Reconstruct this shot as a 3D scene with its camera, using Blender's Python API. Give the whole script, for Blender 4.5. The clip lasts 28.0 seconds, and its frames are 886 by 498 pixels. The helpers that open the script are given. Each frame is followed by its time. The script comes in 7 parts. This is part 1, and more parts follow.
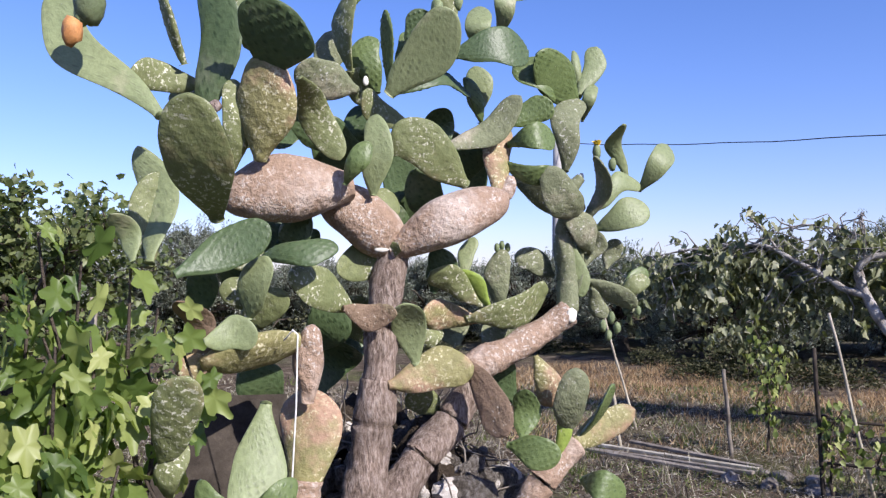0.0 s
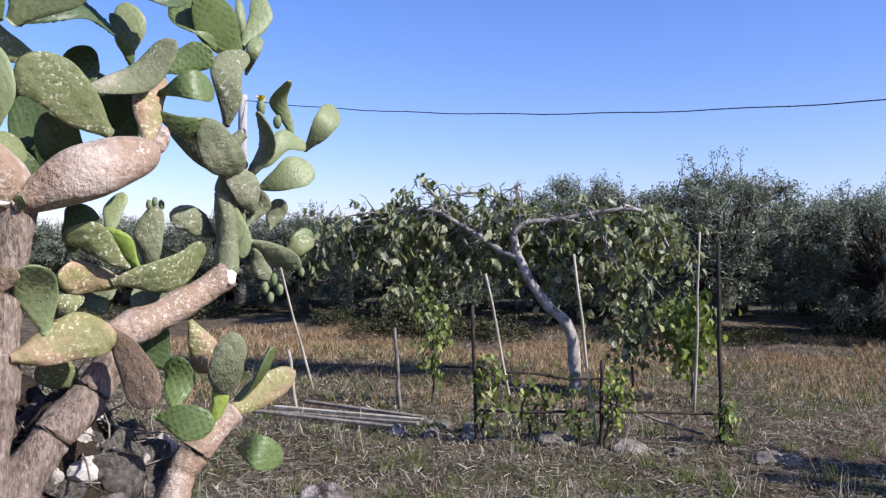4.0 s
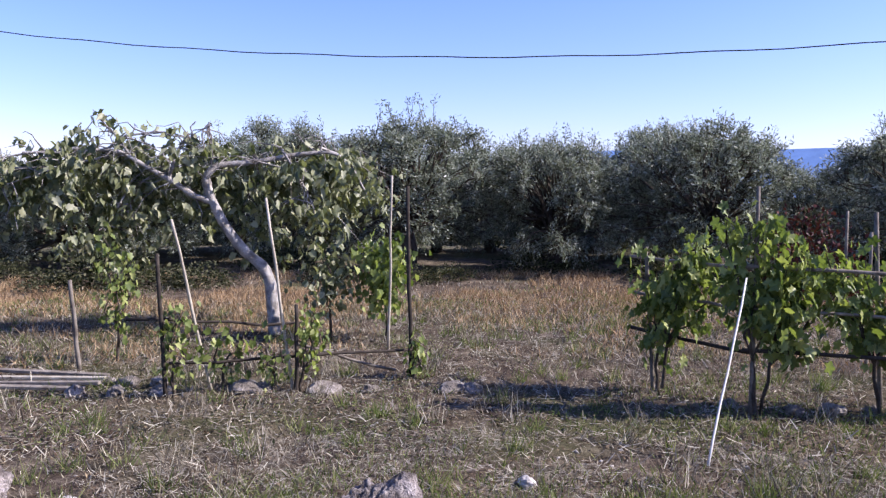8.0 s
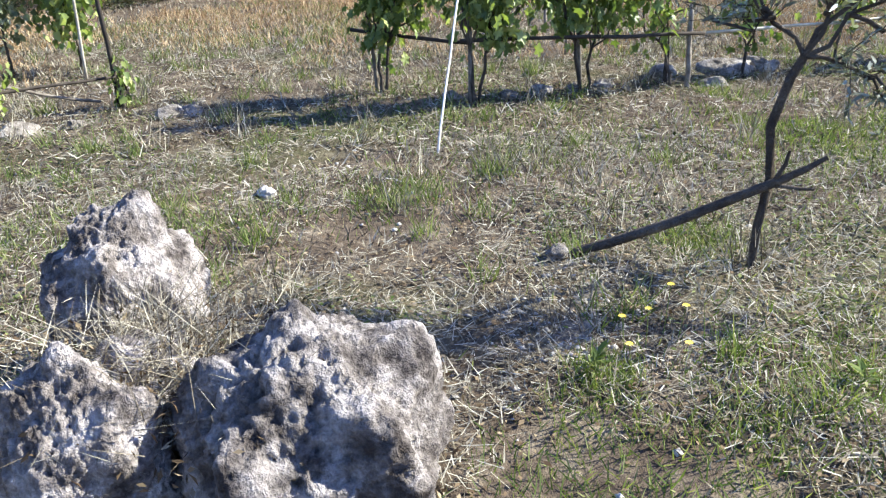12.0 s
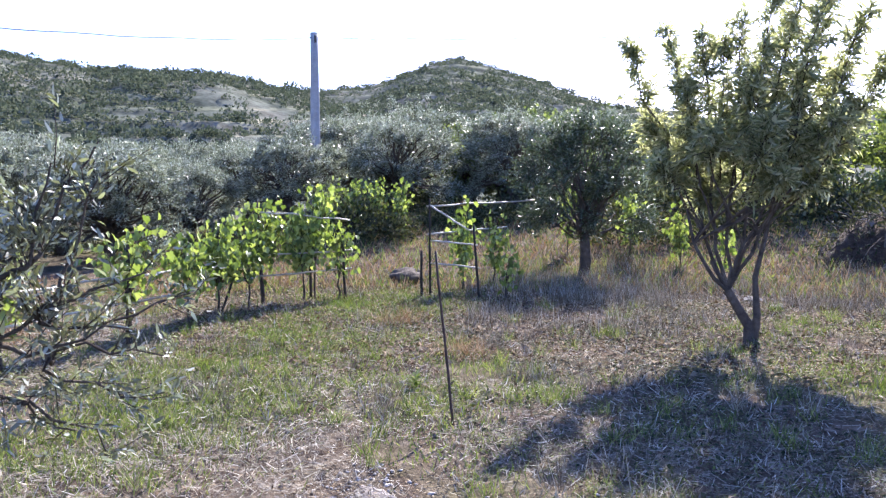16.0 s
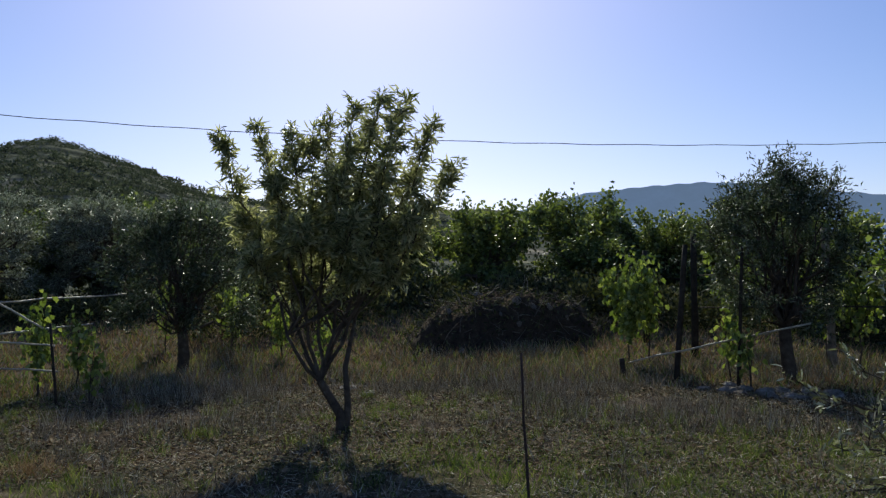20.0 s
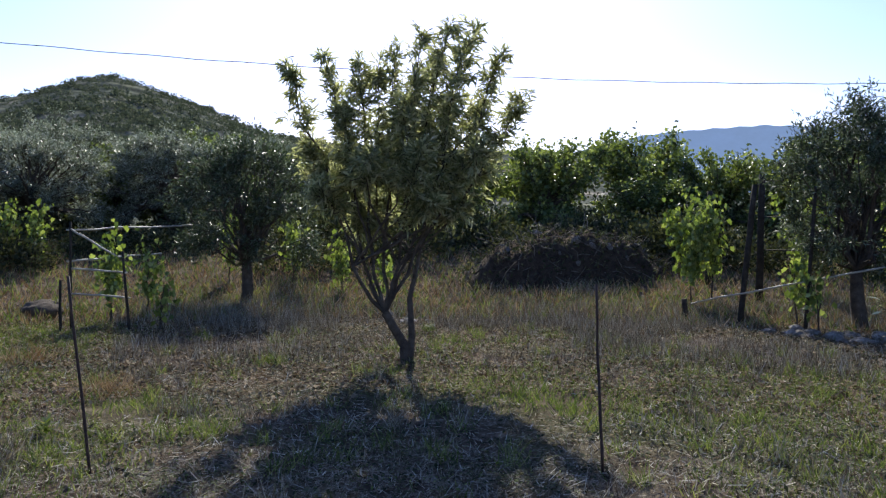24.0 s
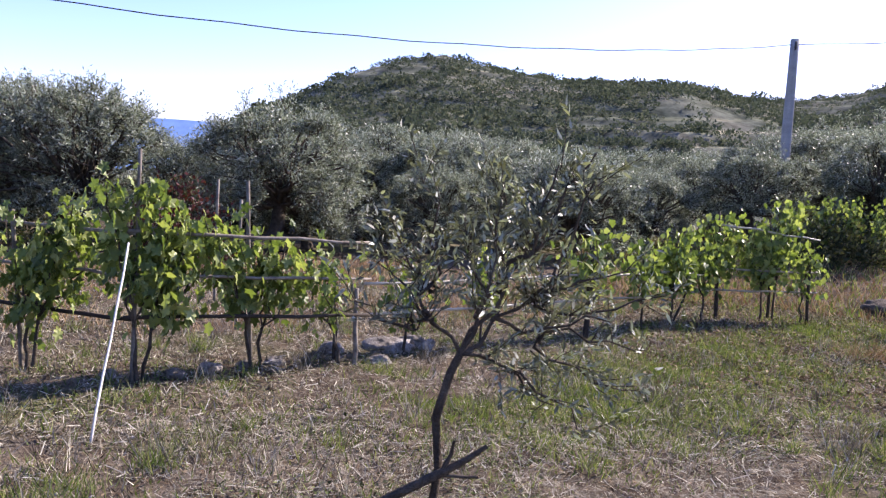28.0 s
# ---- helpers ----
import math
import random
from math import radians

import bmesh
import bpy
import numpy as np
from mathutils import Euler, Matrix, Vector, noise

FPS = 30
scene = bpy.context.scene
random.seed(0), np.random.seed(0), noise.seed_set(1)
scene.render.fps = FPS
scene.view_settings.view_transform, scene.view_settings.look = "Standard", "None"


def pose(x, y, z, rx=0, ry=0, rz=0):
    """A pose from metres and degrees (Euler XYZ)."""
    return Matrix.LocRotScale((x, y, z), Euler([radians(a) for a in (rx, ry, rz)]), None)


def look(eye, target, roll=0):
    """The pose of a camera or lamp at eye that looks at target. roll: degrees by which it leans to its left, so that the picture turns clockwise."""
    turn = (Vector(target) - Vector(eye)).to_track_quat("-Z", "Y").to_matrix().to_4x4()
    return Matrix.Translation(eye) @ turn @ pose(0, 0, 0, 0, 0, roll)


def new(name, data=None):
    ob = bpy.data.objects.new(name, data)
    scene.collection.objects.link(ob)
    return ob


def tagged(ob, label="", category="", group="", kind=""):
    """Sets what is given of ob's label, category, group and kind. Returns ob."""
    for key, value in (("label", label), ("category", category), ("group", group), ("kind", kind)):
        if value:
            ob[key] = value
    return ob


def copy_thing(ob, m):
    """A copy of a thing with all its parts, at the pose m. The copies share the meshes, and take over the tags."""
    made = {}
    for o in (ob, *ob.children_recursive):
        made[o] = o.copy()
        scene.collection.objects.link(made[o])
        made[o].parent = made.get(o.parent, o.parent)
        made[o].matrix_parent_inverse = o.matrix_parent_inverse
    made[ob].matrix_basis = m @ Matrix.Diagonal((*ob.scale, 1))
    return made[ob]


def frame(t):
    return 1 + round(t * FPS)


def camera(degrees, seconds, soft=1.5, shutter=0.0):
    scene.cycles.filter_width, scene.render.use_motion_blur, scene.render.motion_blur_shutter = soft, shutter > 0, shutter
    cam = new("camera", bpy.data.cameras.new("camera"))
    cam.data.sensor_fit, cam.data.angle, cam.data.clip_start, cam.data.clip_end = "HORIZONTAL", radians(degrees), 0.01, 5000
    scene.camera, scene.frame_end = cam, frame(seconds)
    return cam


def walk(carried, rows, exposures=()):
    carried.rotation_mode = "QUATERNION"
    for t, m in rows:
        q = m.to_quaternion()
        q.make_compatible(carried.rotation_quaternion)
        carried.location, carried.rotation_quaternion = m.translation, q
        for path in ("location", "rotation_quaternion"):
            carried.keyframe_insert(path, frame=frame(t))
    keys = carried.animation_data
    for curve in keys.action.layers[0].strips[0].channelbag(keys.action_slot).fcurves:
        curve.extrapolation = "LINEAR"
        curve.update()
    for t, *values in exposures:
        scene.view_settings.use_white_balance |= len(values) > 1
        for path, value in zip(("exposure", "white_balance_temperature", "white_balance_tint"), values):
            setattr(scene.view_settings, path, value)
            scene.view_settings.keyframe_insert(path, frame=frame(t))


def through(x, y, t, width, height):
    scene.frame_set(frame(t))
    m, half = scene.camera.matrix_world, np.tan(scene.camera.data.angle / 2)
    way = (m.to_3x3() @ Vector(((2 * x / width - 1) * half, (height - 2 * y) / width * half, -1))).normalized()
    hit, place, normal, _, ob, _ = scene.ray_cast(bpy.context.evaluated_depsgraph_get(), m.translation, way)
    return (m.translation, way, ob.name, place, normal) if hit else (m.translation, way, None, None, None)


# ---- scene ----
# The walk: seconds, eye x y z, heading clockwise from +y, pitch, lean.
cam = camera(57.19, 28.0, soft=1.3)
PATH = [
    (0.0, -0.391, -0.004, 1.631, 3.37, 2.79, 0.44),
    (0.5, -0.391, -0.001, 1.631, 4.60, 2.49, 0.57),
    (1.0, -0.389, 0.009, 1.631, 6.10, 2.55, 0.48),
    (1.5, -0.381, 0.018, 1.635, 7.93, 2.15, 0.60),
    (2.0, -0.373, 0.029, 1.630, 10.03, 1.14, 0.61),
    (2.5, -0.360, 0.045, 1.629, 12.51, 0.95, 0.28),
    (3.0, -0.335, 0.051, 1.635, 16.49, 0.63, 0.35),
    (3.5, -0.304, 0.066, 1.636, 20.45, 0.36, 0.75),
    (4.0, -0.267, 0.058, 1.629, 25.08, 0.33, 0.72),
    (4.5, -0.247, 0.057, 1.624, 28.18, -0.19, 0.92),
    (6.5, -0.155, 0.074, 1.607, 41.09, -1.64, 0.67),
    (7.0, -0.109, 0.073, 1.614, 43.91, -1.53, 0.49),
    (7.5, -0.092, 0.064, 1.625, 45.30, -1.66, 0.33),
    (8.0, -0.107, 0.075, 1.631, 45.51, -3.44, 0.42),
    (8.5, -0.119, 0.074, 1.619, 44.01, -6.68, 0.01),
    (9.0, -0.113, 0.073, 1.591, 44.68, -10.63, -0.06),
    (9.5, -0.089, 0.100, 1.566, 44.92, -14.23, -0.29),
    (10.0, -0.068, 0.099, 1.545, 46.19, -16.32, -1.00),
    (10.5, -0.048, 0.115, 1.526, 49.50, -18.40, -0.73),
    (11.0, -0.041, 0.141, 1.506, 54.96, -19.29, -1.34),
    (11.5, -0.025, 0.166, 1.483, 60.16, -20.99, -1.54),
    (13.5, -0.071, 0.265, 1.500, 82.80, -25.10, -2.80),
    (14.0, -0.037, 0.247, 1.511, 90.93, -23.43, -2.39),
    (14.5, 0.028, 0.201, 1.532, 100.07, -21.94, -1.79),
    (15.0, 0.078, 0.114, 1.542, 111.70, -19.75, -0.68),
    (15.5, 0.088, 0.090, 1.576, 117.51, -12.96, -0.25),
    (16.0, 0.095, 0.090, 1.615, 119.08, -4.10, -0.07),
    (16.5, -0.010, 0.117, 1.619, 118.63, 1.32, -0.56),
    (17.0, -0.031, 0.115, 1.617, 119.30, 3.99, 0.33),
    (17.5, -0.014, 0.106, 1.612, 121.31, 4.40, 0.69),
    (18.0, -0.005, 0.080, 1.621, 125.31, 4.06, 0.66),
    (18.5, 0.019, 0.044, 1.632, 131.42, 3.90, 0.52),
    (19.0, 0.023, 0.009, 1.639, 136.09, 2.84, 0.44),
    (19.5, 0.028, -0.032, 1.634, 140.27, 2.87, 0.48),
    (20.0, 0.060, -0.127, 1.636, 146.00, 2.23, -0.34),
    (20.5, 0.077, -0.177, 1.629, 148.75, 1.01, -0.63),
    (21.0, 0.091, -0.201, 1.628, 150.83, 0.55, -0.48),
    (21.5, 0.098, -0.198, 1.629, 152.80, 0.31, -0.50),
    (23.5, 0.191, -0.130, 1.566, 147.35, -1.14, -0.32),
    (24.0, 0.203, -0.077, 1.557, 142.34, -1.94, 0.66),
    (24.5, 0.210, -0.017, 1.569, 135.85, -2.32, 0.57),
    (25.0, 0.184, 0.028, 1.580, 129.69, -1.87, 0.37),
    (25.5, 0.143, 0.065, 1.579, 124.82, -3.08, 1.25),
    (26.0, 0.117, 0.101, 1.586, 119.37, -3.72, 1.41),
    (26.5, 0.099, 0.155, 1.576, 113.53, -3.82, 1.65),
    (27.0, 0.097, 0.181, 1.584, 105.68, -4.93, 1.93),
    (27.5, 0.054, 0.218, 1.596, 97.07, -4.57, 2.22),
    (28.0, 0.026, 0.241, 1.598, 88.22, -4.30, 3.40),
]
walk(cam, [(t, pose(x, y, z, 0, 0, -h) @ pose(0, 0, 0, 90 + p, 0, 0) @ pose(0, 0, 0, 0, 0, r))
           for t, x, y, z, h, p, r in PATH],
     [(0.0, 0.60, 6150, 16), (3.0, 0.60, 6100, 14), (4.0, 0.63, 6100, 13), (7.0, 0.88, 6100, 22), (8.0, 0.96, 6100, 22), (9.0, 1.45, 6400, 17), (10.0, 1.68, 6450, 14), (11.0, 1.76, 6350, 7), (13.5, 1.9, 6100, 1), (14.0, 1.91, 6050, 1), (15.0, 2.12, 5850, 9), (15.6, 2.15, 5900, 13),
      (16.1, 2.06, 6000, 18), (16.6, 0.3, 6250, 2), (17.0, -0.2, 6450, -1), (18.5, -0.22, 6600, -3), (20.0, -0.14, 6650, -2), (21.5, 0.08, 6900, 3), (24.0, 0.76, 6350, 6), (26.0, 1.2, 6450, 17), (28.0, 1.42, 6500, 22)])

# ---- world and sun ----
SUN_AZ, SUN_EL = 140.5, 34.5
world = bpy.data.worlds.new("world")
scene.world = world
world.use_nodes = True
wn = world.node_tree
sky = wn.nodes.new("ShaderNodeTexSky")
sky.sky_type = "NISHITA"
sky.sun_disc = False
sky.sun_elevation, sky.sun_rotation = radians(SUN_EL), radians(SUN_AZ)
sky.air_density, sky.dust_density, sky.ozone_density = 1.0, 0.6, 2.0
wn.nodes["Background"].inputs["Strength"].default_value = 0.109
tone = wn.nodes.new("ShaderNodeHueSaturation")
tone.inputs["Saturation"].default_value = 1.2
wn.links.new(sky.outputs[0], tone.inputs["Color"])
tint = wn.nodes.new("ShaderNodeMix")
tint.data_type, tint.blend_type = "RGBA", "MULTIPLY"
tint.inputs[0].default_value, tint.inputs[7].default_value = 1.0, (0.99, 0.90, 1.20, 1)
wn.links.new(tone.outputs[0], tint.inputs[6])
wn.links.new(tint.outputs[2], wn.nodes["Background"].inputs["Color"])
lamp = bpy.data.lights.new("sun", "SUN")
lamp.energy, lamp.angle, lamp.color = 5.0, radians(0.6), (1.0, 0.94, 0.86)
sun = new("sun", lamp)
a, e = radians(SUN_AZ), radians(SUN_EL)
sun.matrix_world = look((60 * math.sin(a) * math.cos(e), 60 * math.cos(a) * math.cos(e), 60 * math.sin(e)), (0, 0, 0))

# ---- mesh helpers ----
rng = np.random.default_rng(7)


def mesh_np(name, verts, faces, mat, smooth=False):
    """A mesh from arrays: vertices (n, 3) and faces (m, k)."""
    verts = np.asarray(verts, np.float32)
    groups = faces if isinstance(faces, list) else [faces]
    groups = [np.asarray(g, np.int32) for g in groups if len(g)]
    me = bpy.data.meshes.new(name)
    me.vertices.add(len(verts))
    me.vertices.foreach_set("co", verts.ravel())
    sizes = np.concatenate([np.full(len(g), g.shape[1], np.int32) for g in groups])
    loops = np.concatenate([g.ravel() for g in groups])
    me.loops.add(len(loops))
    me.loops.foreach_set("vertex_index", loops)
    me.polygons.add(len(sizes))
    me.polygons.foreach_set("loop_start", np.concatenate([[0], np.cumsum(sizes)[:-1]]).astype(np.int32))
    me.update(calc_edges=True)
    if smooth:
        me.polygons.foreach_set("use_smooth", np.ones(len(sizes), bool))
    if mat:
        me.materials.append(mat)
    return me


def put(name, me, parent=None, label=""):
    ob = new(name, me)
    if parent:
        ob.parent = parent
    if label:
        ob["label"] = label
    return ob


def part(name, bm, mat, parent, label="", smooth=False):
    me = bpy.data.meshes.new(name)
    bm.to_mesh(me)
    bm.free()
    me.materials.append(mat)
    if smooth:
        me.polygons.foreach_set("use_smooth", np.ones(len(me.polygons), bool))
    return put(name, me, parent, label)


def thing(name, xyz, label, category, group="", kind=""):
    ob = new(name)
    ob.location = xyz
    ob.empty_display_size = 0.1
    return tagged(ob, label, category, group, kind)


def unit(v):
    v = np.asarray(v, float)
    return v / (np.linalg.norm(v, axis=-1, keepdims=True) + 1e-9)


def tube_arrays(pts, radii, sides=6, start=0):
    pts, radii = np.asarray(pts, float), np.asarray(radii, float)
    tan = unit(np.gradient(pts, axis=0))
    up = np.tile([0.31, 0.22, 0.92], (len(pts), 1))
    flat = np.abs((tan * up).sum(1)) > 0.93
    up[flat] = [0.9, -0.3, 0.1]
    s = unit(np.cross(tan, up))
    b = np.cross(tan, s)
    an = np.arange(sides) * 2 * np.pi / sides
    v = pts[:, None] + radii[:, None, None] * (np.cos(an)[None, :, None] * s[:, None] + np.sin(an)[None, :, None] * b[:, None])
    i = np.arange(len(pts) - 1)[:, None] * sides
    k = np.arange(sides)[None]
    k2 = (k + 1) % sides
    q = np.stack([i + k, i + k2, i + sides + k2, i + sides + k], -1).reshape(-1, 4)
    return v.reshape(-1, 3), q + start


def tubes_mesh(name, runs, mat, sides=6):
    """Tapered tubes, each (points, radii), joined into one mesh."""
    vs, fs, n = [], [], 0
    for pts, radii in runs:
        v, f = tube_arrays(pts, radii, sides, n)
        vs.append(v), fs.append(f)
        n += len(v)
    return mesh_np(name, np.concatenate(vs), np.concatenate(fs), mat, True)


def rod_mesh(name, a, b, r0, r1, mat, sides=8, wob=0.0, seed=0, steps=6):
    """A round rod from a to b with closed ends and slight unevenness."""
    g = np.random.default_rng(seed)
    k = np.linspace(0, 1, steps + 1)[:, None]
    p = np.asarray(a) * (1 - k) + np.asarray(b) * k
    p[1:-1] += g.normal(0, wob, (steps - 1, 3)) if steps > 1 else 0
    r = (r0 + (r1 - r0) * k[:, 0]) * g.uniform(0.92, 1.08, steps + 1)
    v, q = tube_arrays(p, r, sides)
    n = len(v)
    return mesh_np(name, v, [q, np.arange(sides)[None, ::-1], np.arange(n - sides, n)[None]], mat, False)


LANCE = (np.array([(0, 0, 0), (.3, .5, .06), (.7, .36, .03), (1, 0, -.08), (.7, -.36, .03), (.3, -.5, .06)]), np.array([[0, 1, 2, 3, 4, 5]]))
DIAMOND = (np.array([(0, 0, 0), (.5, .5, .1), (1, 0, 0), (.5, -.5, .1)]), np.array([[0, 1, 2, 3]]))
STRAW = (np.array([(0, -.5, 0), (0, .5, 0), (1, .35, .02), (1, -.35, .02)]), np.array([[0, 1, 2, 3]]))
BLADE = (np.array([(0, -.5, 0), (0, .5, 0), (.6, .3, .0), (1, 0, .0), (.6, -.3, 0)]), np.array([[0, 1, 2, 3, 4]]))
LOBED = (np.array([(.25, 0, 0), (0, 0, 0), (-.12, .3, .02), (.12, .52, .10), (.3, .40, .07), (.52, .55, .12), (.68, .30, .05), (1, 0, -.1),
                   (.68, -.30, .05), (.52, -.55, .12), (.3, -.40, .07), (.12, -.52, .10), (-.12, -.3, .02)]),
         np.array([[0, i, i + 1 if i < 12 else 1] for i in range(1, 13)]))

# Broad toothed vine leaf, cupped along its ribs.
th = np.linspace(-2.75, 2.75, 31)
gr = 0.50 * (1 + 0.22 * np.cos(th * 5 * 1.05) - 0.07 * (np.arange(31) % 2)) * (1 - 0.06 * np.abs(th))
GRAPE = (np.concatenate([[(0.36, 0, -0.03)], np.stack([0.36 + gr * np.cos(th) * 1.2, gr * np.sin(th) * 1.1, 0.10 * np.abs(np.sin(th * 2.5)) - 0.10 * np.cos(th) ** 2], 1), [(0.02, 0, 0)]]),
         np.array([[0, i, i + 1 if i < 32 else 1] for i in range(1, 33)]))


def leaf_arrays(P, D, N, L, W, shape):
    tv, tf = shape
    D = unit(D)
    S = unit(np.cross(D, N))
    N = np.cross(S, D)
    L, W = np.asarray(L)[:, None, None], np.asarray(W)[:, None, None]
    v = P[:, None] + tv[None, :, 0, None] * L * D[:, None] + tv[None, :, 1, None] * W * S[:, None] + tv[None, :, 2, None] * L * N[:, None]
    f = tf[None] + (np.arange(len(P)) * len(tv))[:, None, None]
    return v.reshape(-1, 3), f.reshape(-1, tf.shape[1])


def leaf_mesh(name, P, D, N, L, W, mat, shape):
    v, f = leaf_arrays(P, D, N, L, W, shape)
    return mesh_np(name, v, f, mat)


def rand_dirs(n, g=rng):
    return unit(g.normal(size=(n, 3)))


# ---- materials ----
def material(name, rough=0.8):
    m = bpy.data.materials.new(name)
    m.use_nodes = True
    b = m.node_tree.nodes["Principled BSDF"]
    b.inputs["Roughness"].default_value = rough
    b.inputs["Specular IOR Level"].default_value = 0.3
    return m, m.node_tree.nodes, m.node_tree.links, b


def ramp(nodes, *stops):
    r = nodes.new("ShaderNodeValToRGB")
    e = r.color_ramp.elements
    while len(e) < len(stops):
        e.new(0.5)
    for el, (p, c) in zip(e, stops):
        el.position, el.color = p, (*c, 1)
    return r


def noise_tex(nodes, links, scale, detail=5, rough=0.6, coord="Object"):
    t = nodes.new("ShaderNodeTexCoord")
    n = nodes.new("ShaderNodeTexNoise")
    n.inputs["Scale"].default_value, n.inputs["Detail"].default_value, n.inputs["Roughness"].default_value = scale, detail, rough
    links.new(t.outputs[coord], n.inputs["Vector"])
    return n


def mixc(nodes, links, fac, c1, c2, blend="MIX"):
    m = nodes.new("ShaderNodeMix")
    m.data_type, m.blend_type = "RGBA", blend
    for sock, val in ((m.inputs[0], fac), (m.inputs[6], c1), (m.inputs[7], c2)):
        if isinstance(val, (int, float)):
            sock.default_value = val
        elif isinstance(val, tuple):
            sock.default_value = (*val, 1)
        else:
            links.new(val, sock)
    return m.outputs[2]


def bump(nodes, links, b, height, strength, dist):
    n = nodes.new("ShaderNodeBump")
    n.inputs["Strength"].default_value, n.inputs["Distance"].default_value = strength, dist
    links.new(height, n.inputs["Height"])
    links.new(n.outputs[0], b.inputs["Normal"])
    return n


def leaf_material(name, c1, c2, c3, rough=0.5, through=0.35, glow=(1.6, 1.7, 0.7), gloss=0.25):
    """Leaf with light passing through it; tone varies leaf by leaf."""
    m, nd, lk, b = material(name, rough)
    b.inputs["Specular IOR Level"].default_value = gloss
    geo = nd.new("ShaderNodeNewGeometry")
    r = ramp(nd, (0.0, c1), (0.55, c2), (1.0, c3))
    lk.new(geo.outputs["Random Per Island"], r.inputs[0])
    n = noise_tex(nd, lk, 3.0, 2)
    col = mixc(nd, lk, n.outputs[0], r.outputs[0], (0.75, 0.8, 0.7), "MULTIPLY")
    lk.new(col, b.inputs["Base Color"])
    tr = nd.new("ShaderNodeBsdfTranslucent")
    br = mixc(nd, lk, 1.0, col, glow, "MULTIPLY")
    lk.new(br, tr.inputs[0])
    mx = nd.new("ShaderNodeMixShader")
    mx.inputs[0].default_value = through
    lk.new(b.outputs[0], mx.inputs[1]), lk.new(tr.outputs[0], mx.inputs[2])
    lk.new(mx.outputs[0], nd["Material Output"].inputs[0])
    return m


def rough_material(name, stops, scale=6, rough=0.85, bump_s=0.5, bump_d=0.01, fine=60, vary=0.25, coord="Object"):
    """Mottled surface: broad stains, fine grain, relief, tone varied object by object."""
    m, nd, lk, b = material(name, rough)
    if rough >= 0.85:
        b.inputs["Specular IOR Level"].default_value = 0.06
    n1, n2 = noise_tex(nd, lk, scale, 6, 0.6, coord), noise_tex(nd, lk, fine, 4, 0.7, coord)
    r = ramp(nd, *stops)
    lk.new(n1.outputs[0], r.inputs[0])
    g = ramp(nd, (0.3, (1 - vary,) * 3), (0.7, (1 + vary * 0.4,) * 3))
    lk.new(n2.outputs[0], g.inputs[0])
    col = mixc(nd, lk, 1.0, r.outputs[0], g.outputs[0], "MULTIPLY")
    oi = nd.new("ShaderNodeObjectInfo")
    v = ramp(nd, (0, (0.82,) * 3), (1, (1.12,) * 3))
    lk.new(oi.outputs["Random"], v.inputs[0])
    lk.new(mixc(nd, lk, 1.0, col, v.outputs[0], "MULTIPLY"), b.inputs["Base Color"])
    add = nd.new("ShaderNodeMath")
    lk.new(n1.outputs[0], add.inputs[0]), lk.new(n2.outputs[0], add.inputs[1])
    bump(nd, lk, b, add.outputs[0], bump_s, bump_d)
    return m


def bark_material(name, dark, mid, pale):
    """Fissured bark: cracks and flakes drawn out along the stem."""
    m, nd, lk, b = material(name, 0.92)
    b.inputs["Specular IOR Level"].default_value = 0.06
    tc, mp = nd.new("ShaderNodeTexCoord"), nd.new("ShaderNodeMapping")
    mp.inputs["Scale"].default_value = (1.0, 1.0, 0.32)
    lk.new(tc.outputs["Object"], mp.inputs[0])
    streak = nd.new("ShaderNodeTexNoise")
    streak.inputs["Scale"].default_value, streak.inputs["Detail"].default_value, streak.inputs["Roughness"].default_value = 70, 5, 0.7
    lk.new(mp.outputs[0], streak.inputs["Vector"])
    r = ramp(nd, (0.34, dark), (0.50, mid), (0.68, pale))
    lk.new(streak.outputs[0], r.inputs[0])
    broad_n = noise_tex(nd, lk, 6, 4, 0.6)
    v = ramp(nd, (0.3, (0.7,) * 3), (0.7, (1.15,) * 3))
    lk.new(broad_n.outputs[0], v.inputs[0])
    lk.new(mixc(nd, lk, 1.0, r.outputs[0], v.outputs[0], "MULTIPLY"), b.inputs["Base Color"])
    bump(nd, lk, b, streak.outputs[0], 0.9, 0.02)
    return m


M_OLIVE = leaf_material("olive_leaf", (0.10, 0.115, 0.08), (0.215, 0.235, 0.175), (0.48, 0.50, 0.44), 0.42, 0.28, (1.15, 1.2, 1.0))
M_SAPLING = leaf_material("silver_leaf", (0.09, 0.09, 0.065), (0.19, 0.19, 0.15), (0.40, 0.41, 0.36), 0.5, 0.15)
# Darkened copy of M_OLIVE; carries the shade on ol2 in its colour.
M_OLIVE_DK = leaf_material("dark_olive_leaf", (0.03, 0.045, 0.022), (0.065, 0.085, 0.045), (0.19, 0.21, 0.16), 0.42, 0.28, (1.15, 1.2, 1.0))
M_VINE = leaf_material("vine_leaf", (0.085, 0.115, 0.033), (0.20, 0.24, 0.07), (0.41, 0.42, 0.165), 0.45, 0.32, (1.25, 1.4, 0.65))
M_VINE_NEAR = leaf_material("bright_vine_leaf", (0.07, 0.115, 0.028), (0.19, 0.25, 0.065), (0.42, 0.44, 0.17), 0.4, 0.36)
M_FIG = leaf_material("fig_leaf", (0.085, 0.10, 0.05), (0.185, 0.195, 0.105), (0.41, 0.40, 0.28), 0.45, 0.22)
M_ALMOND = leaf_material("almond_leaf", (0.14, 0.155, 0.08), (0.28, 0.285, 0.165), (0.52, 0.50, 0.37), 0.35, 0.5, (1.5, 1.5, 1.0), 0.4)
